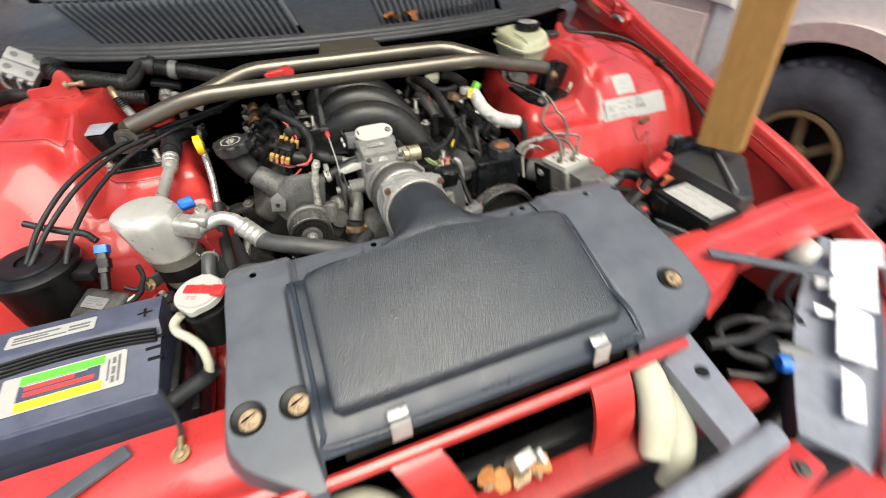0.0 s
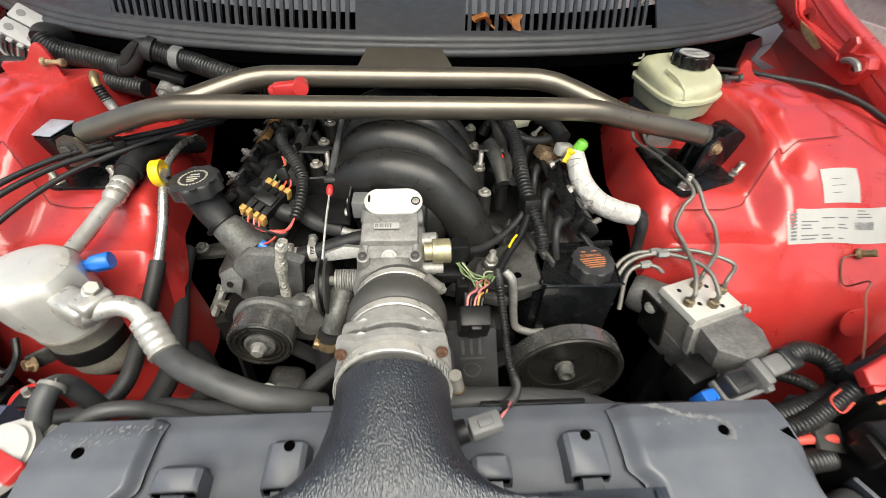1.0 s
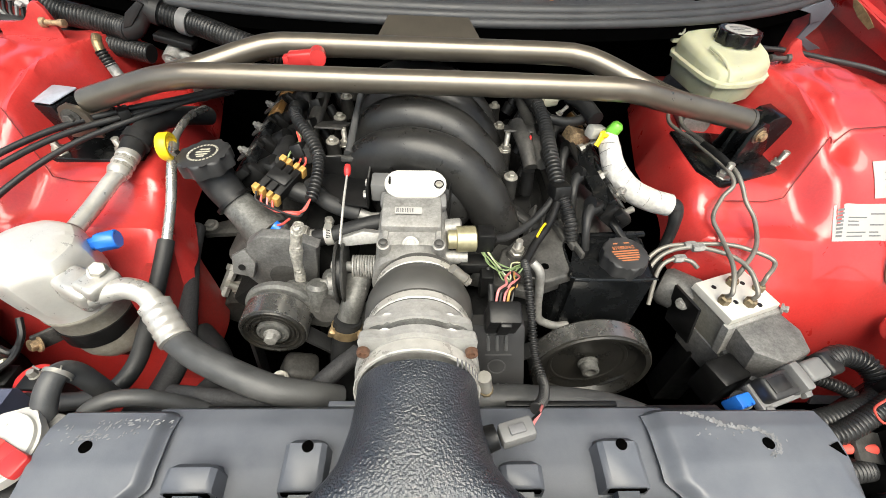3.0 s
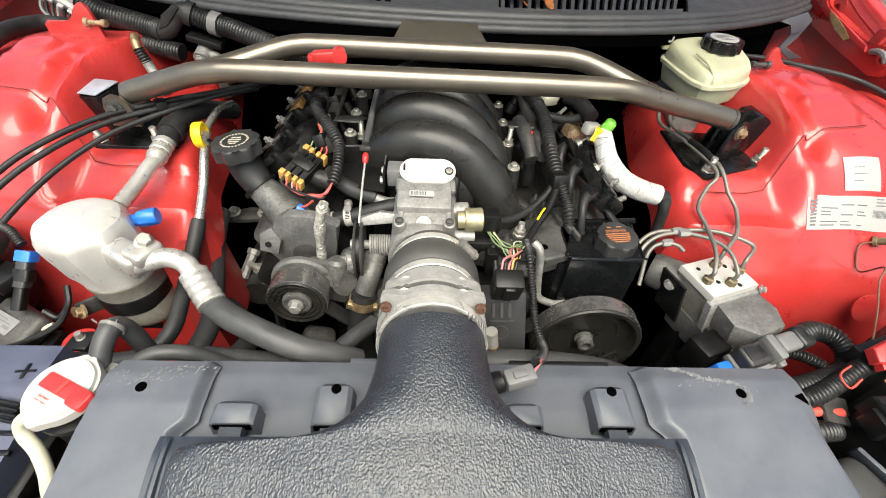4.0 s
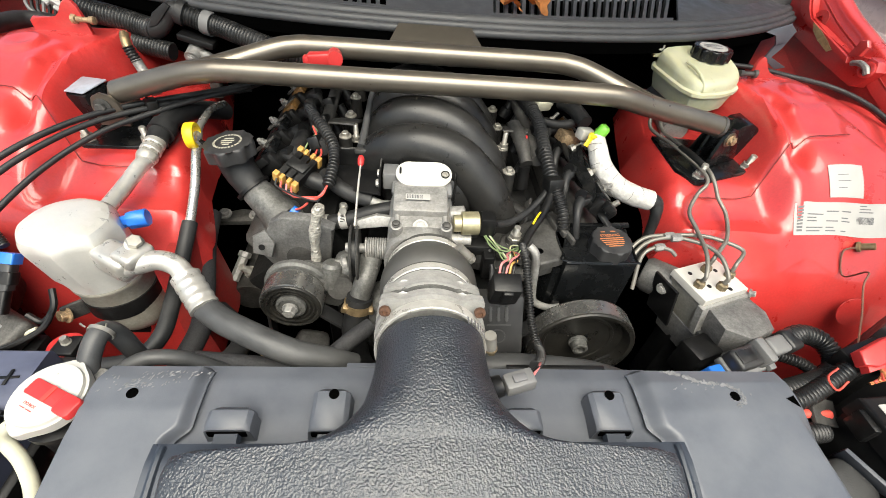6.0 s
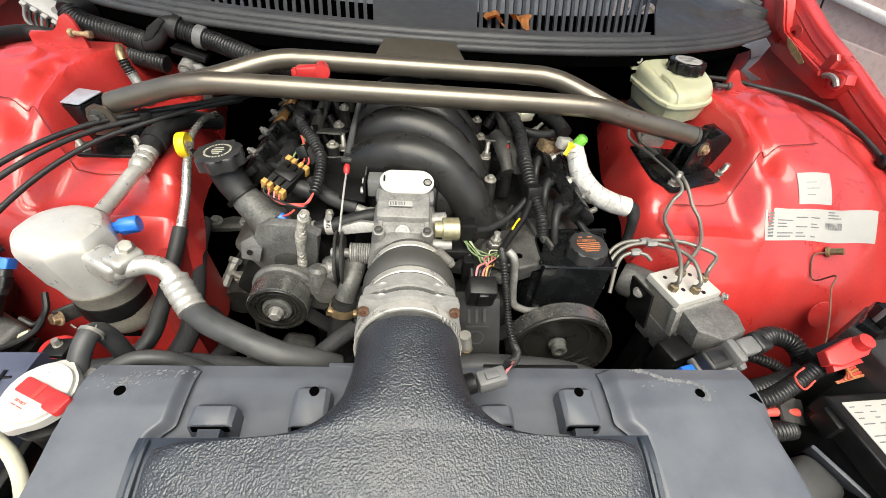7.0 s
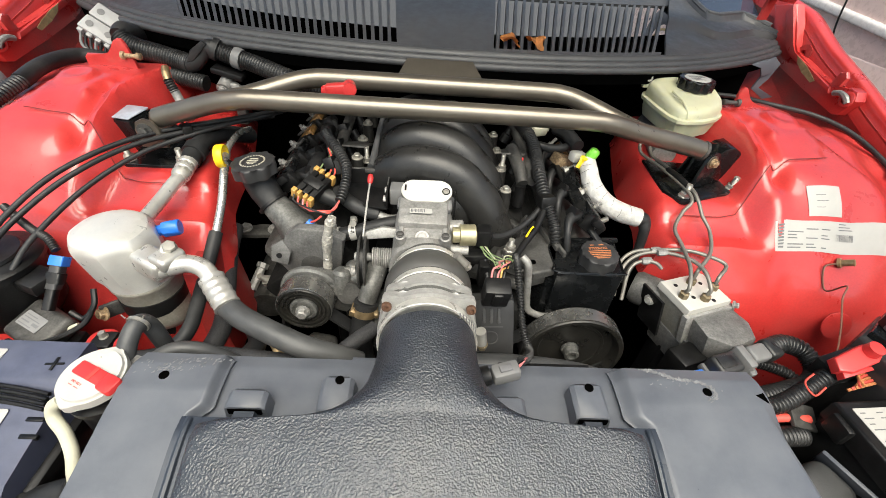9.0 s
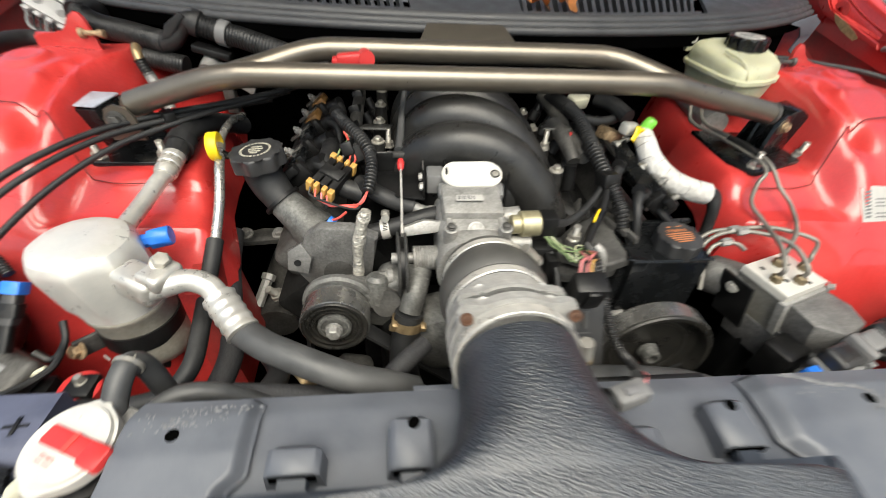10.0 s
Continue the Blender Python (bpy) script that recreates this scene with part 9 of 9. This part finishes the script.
    part("wire", tube([(s * 0.47, -0.78, 0.61), (s * 0.42, -0.75, 0.625), (s * 0.43, -0.71, 0.635), (s * 0.5, -0.7, 0.62), (s * 0.54, -0.72, 0.62)], 0.007, 8), RUBBER, t)
    part("wire", tube([(s * 0.38, -0.73, 0.64), (s * 0.45, -0.745, 0.64), (s * 0.52, -0.735, 0.63), (s * 0.57, -0.75, 0.62)], 0.009, 8), RUBBER, t)
    part("wire", tube([(s * 0.4, -0.77, 0.6), (s * 0.45, -0.8, 0.6), (s * 0.5, -0.79, 0.58)], 0.006, 8), LOOM, t)
    part("stand", rbox((s * 0.62, -0.78, 0.36), (0.06, 0.06, 0.36), 0.006), BLACK, t)
    return t


build_headlamp(1)
build_headlamp(-1)
t = thing("bumper_bar", (0.2, -0.86, 0.5), "grey painted steel bumper bracket and bar", "bumper bar")
part("upright", prism([(0.262, -0.742), (0.25, -0.876), (0.312, -0.868), (0.345, -0.71)][::1], 0.636, 0.668, None, 0.004), GREYPAINT, t, "grey channel bracket")
part("upright_hole", lathe([(0, 0), (0, 0.011), (0.0008, 0.011), (0.0008, 0)], (0.302, -0.778, 0.668), (0, 0, 1), 20), BLACK, t)
part("bar", rbox((0.12, -0.9, 0.615), (0.49, 0.036, 0.04), 0.01, (10, 0, 5), None, 3), GREYPAINT, t, "grey bumper bar")
part("end", rbox((0.31, -0.932, 0.6), (0.17, 0.05, 0.016), 0.006, (6, 0, 12)), RED, t, "red painted mounting flange")
part("end_bolt", hexbolt((0.356, -0.926, 0.61), (0, -0.1, 1), 0.008, 0.007, 1.5), CAST_DARK, t)
part("foot", rbox((0.2, -0.93, 0.49), (0.5, 0.04, 0.2), 0.006), BLACK, t)
t = thing("latch_arm", (-0.56, -0.72, 0.66), "grey painted flat latch arm with a hole", "latch arm")
part("arm", prism(rounded(0.16, 0.035, 0.016), 0, 0.005, pose(-0.585, -0.74, 0.69, 0, 0, 62), 0.001), GREYPAINT, t)
part("pivot", lathe([(0, 0), (0, 0.006), (0.002, 0.006), (0.002, 0)], (-0.553, -0.683, 0.695), (0, 0, 1), 14), BLACK, t)
for pts, rr in (([(0.238, -0.705, 0.668), (0.233, -0.745, 0.655), (0.222, -0.79, 0.625), (0.2, -0.83, 0.58)], [0.014, 0.025, 0.029, 0.026]), ([(0.265, -0.765, 0.635), (0.25, -0.81, 0.62), (0.225, -0.845, 0.59), (0.2, -0.86, 0.55)], [0.015, 0.02, 0.021, 0.016]), ([(-0.32, -0.745, 0.60), (-0.28, -0.755, 0.615), (-0.225, -0.765, 0.615), (-0.19, -0.78, 0.575), (-0.18, -0.79, 0.53)], [0.026, 0.036, 0.04, 0.038, 0.034])):
    solo("foam_absorber", tube(pts, rr, 16, 8, squash=0.8), FOAM, "curved cream plastic energy absorber", "absorber", "cream absorbers in the nose")
solo("condenser", rbox((0.0, -0.74, 0.42), (0.62, 0.03, 0.3), 0.004), BLACK, "dark condenser behind the nose", "condenser")
rnd = random.Random(21)
for k in range(9):
    x, y = rnd.uniform(-0.06, 0.03), rnd.uniform(-0.80, -0.76)
    bm = prism([(0.02 * math.cos(a) * rnd.uniform(0.6, 1.2), 0.014 * math.sin(a) * rnd.uniform(0.6, 1.2)) for a in (2 * math.pi * j / 9 for j in range(9))], 0, 0.003, pose(x, y, 0.585 + 0.003 * k, rnd.uniform(-30, 30), rnd.uniform(-30, 30), rnd.uniform(0, 360)), 0)
    solo("dead_leaf", bm, LEAF if k % 2 else RUSTY, "dry brown leaf caught in the nose", "leaf", "dead leaves in the nose")
t = thing("hood_latch", (0.01, -0.78, 0.58), "bright metal bonnet latch", "latch")
part("plate", rbox((0.0, -0.77, 0.605), (0.03, 0.02, 0.05), 0.002, (20, 0, 10)), BAND, t)
part("plate", rbox((0.022, -0.775, 0.605), (0.008, 0.02, 0.06), 0.002, (20, 0, 10)), BAND, t)
t = thing("earth_strap", (-0.43, -0.62, 0.68), "black earth lead with brass eyelet on the panel", "wire")
part("lead", tube([(-0.445, -0.54, 0.71), (-0.43, -0.57, 0.705), (-0.42, -0.6, 0.697), (-0.42, -0.615, 0.694)], 0.003, 8), RUBBER, t)
part("eyelet", lathe([(0, 0.005), (0, 0.011), (0.002, 0.011), (0.002, 0.005)], (-0.42, -0.633, 0.689), (0, -0.2, 1), 18), BRASS, t)
part("barrel", lathe([(0, 0), (0, 0.005), (0.016, 0.005), (0.016, 0)], (-0.42, -0.612, 0.693), (0, -1, -0.2), 10), BRASS, t)
part("eyelet_bolt", hexbolt((-0.42, -0.633, 0.689), (0, -0.2, 1), 0.006, 0.006, 1.0), RUSTY, t)
solo("panel_slot", rbox((-0.52, -0.625, 0.688), (0.02, 0.006, 0.002), 0.0008, (0, 0, 30)), BLACK, "dark slot in the red panel", "slot")


# ---- the car parked alongside ----
def build_neighbour():
    t = thing("parked_car", (2.3, 1.0, 0.0), "beige and cream off-road car parked alongside", "car")
    X, cy, cz, R = 1.7, -0.02, 0.38, 0.45
    def side(y0, y1, z0, z1, x, th, material, name, label="", slope=0.0):
        outline = [(y0, z0 + slope * y0), (y1, z0 + slope * y1), (y1, z1 + slope * y1), (y0, z1 + slope * y0)]
        part(name, prism(outline[::-1], -th, 0.0, Matrix(((0, 0, -1, x), (1, 0, 0, 0), (0, 1, 0, 0), (0, 0, 0, 1))), 0.012, None, 3), material, t, label)
    def arch(r0, r1, n=28):
        ring = [(cy + r1 * math.cos(math.pi * k / n), cz + r1 * math.sin(math.pi * k / n)) for k in range(n + 1)]
        return ring + [(cy + r0 * math.cos(math.pi * k / n), cz + r0 * math.sin(math.pi * k / n)) for k in range(n, -1, -1)]
    M = Matrix(((0, 0, -1, X), (1, 0, 0, 0), (0, 1, 0, 0), (0, 0, 0, 1)))
    out = [(-0.9, 0.3)] + [(cy + R * math.cos(a), cz + R * math.sin(a)) for a in (math.pi - math.pi * k / 28 for k in range(29))] + [(0.56, 0.3), (0.56, 1.02), (-0.9, 1.02)]
    part("fender", prism(out, -0.1, 0.0, M, 0.02), PAINT_WHITE, t, "cream fender with wheel arch")
    part("arch_flare", prism(arch(R - 0.006, R + 0.055), -0.03, 0.035, M, 0.02, None, 3), PAINT_PINK, t, "beige flare round the wheel arch")
    side(0.575, 3.4, 0.28, 0.82, X, 0.08, PAINT_PINK, "door", "beige lower door", 0.0)
    side(0.575, 3.4, 0.80, 1.12, X + 0.004, 0.07, PAINT_PINK, "door_upper", "beige door")
    side(0.46, 3.4, 0.818, 0.856, X - 0.016, 0.05, PAINT_WHITE, "side_moulding", "cream side moulding", 0.082)
    side(-0.9, 3.4, 1.12, 1.55, X + 0.1, 0.06, GLASS, "side_glass", "dark side glass")
    part("body_core", rbox((X + 0.8, 1.25, 0.75), (1.3, 4.2, 0.75), 0.05), PAINT_PINK, t)
    part("roof", rbox((X + 0.8, 1.6, 1.62), (1.3, 2.6, 0.08), 0.03), PAINT_WHITE, t)
    # black liner colour stands in for shade inside the arch
    part("arch_liner", lathe([(0, 0.0), (0, R - 0.002), (0.3, R - 0.002), (0.3, 0.0)], (X + 0.101, cy, cz), (1, 0, 0), 40), SHADE_BLACK, t, "wheel well coloured as black shade")
    for y in (cy, 2.75):
        w = part("wheel", lathe([(0.05, 0.0), (0.05, 0.16), (0.02, 0.178), (0.0, 0.186), (0.0, 0.19), (0.17, 0.19), (0.17, 0)], (X + 0.02, y, cz), (1, 0, 0), 48), BLACK, t)
        part("tyre", lathe([(0.01, 0.19), (-0.012, 0.205), (-0.028, 0.25), (-0.03, 0.29), (-0.022, 0.325), (-0.006, 0.355), (0.02, 0.372), (0.06, 0.38), (0.2, 0.38), (0.23, 0.36), (0.24, 0.3), (0.22, 0.19)], (X + 0.015, y, cz), (1, 0, 0), 64), TYRE, w, "worn black tyre")
        for k in range(44):
            a = 2 * math.pi * k / 44
            part("tread_lug", rbox((X + 0.012 + 0.01 * (k % 2), y + 0.366 * math.cos(a), cz + 0.366 * math.sin(a)), (0.03, 0.024, 0.026), 0.004, (math.degrees(a), 0, 0), None, 1), TYRE, w)
        part("rim", lathe([(-0.004, 0.168), (-0.014, 0.178), (-0.012, 0.19), (0.0, 0.194), (0.004, 0.17)], (X + 0.01, y, cz), (1, 0, 0), 48), BRONZE, w, "dull bronze rim")
        part("hub", lathe([(0, 0), (0, 0.06), (-0.02, 0.055), (-0.035, 0.03), (-0.035, 0)], (X + 0.05, y, cz), (1, 0, 0), 24), BRONZE, w)
        for k in range(6):
            a = 2 * math.pi * k / 6 + 0.35
            part("spoke", rbox((X + 0.04, y + 0.11 * math.cos(a), cz + 0.11 * math.sin(a)), (0.024, 0.13, 0.036), 0.008, (math.degrees(a), 0, 0)), BRONZE, w)
    part("aerial", tube([(X - 0.01, 1.25, 0.83), (X - 0.03, 1.27, 0.95), (X - 0.04, 1.3, 1.3)], 0.004, 6), BLACK, t)
    return t


build_neighbour()
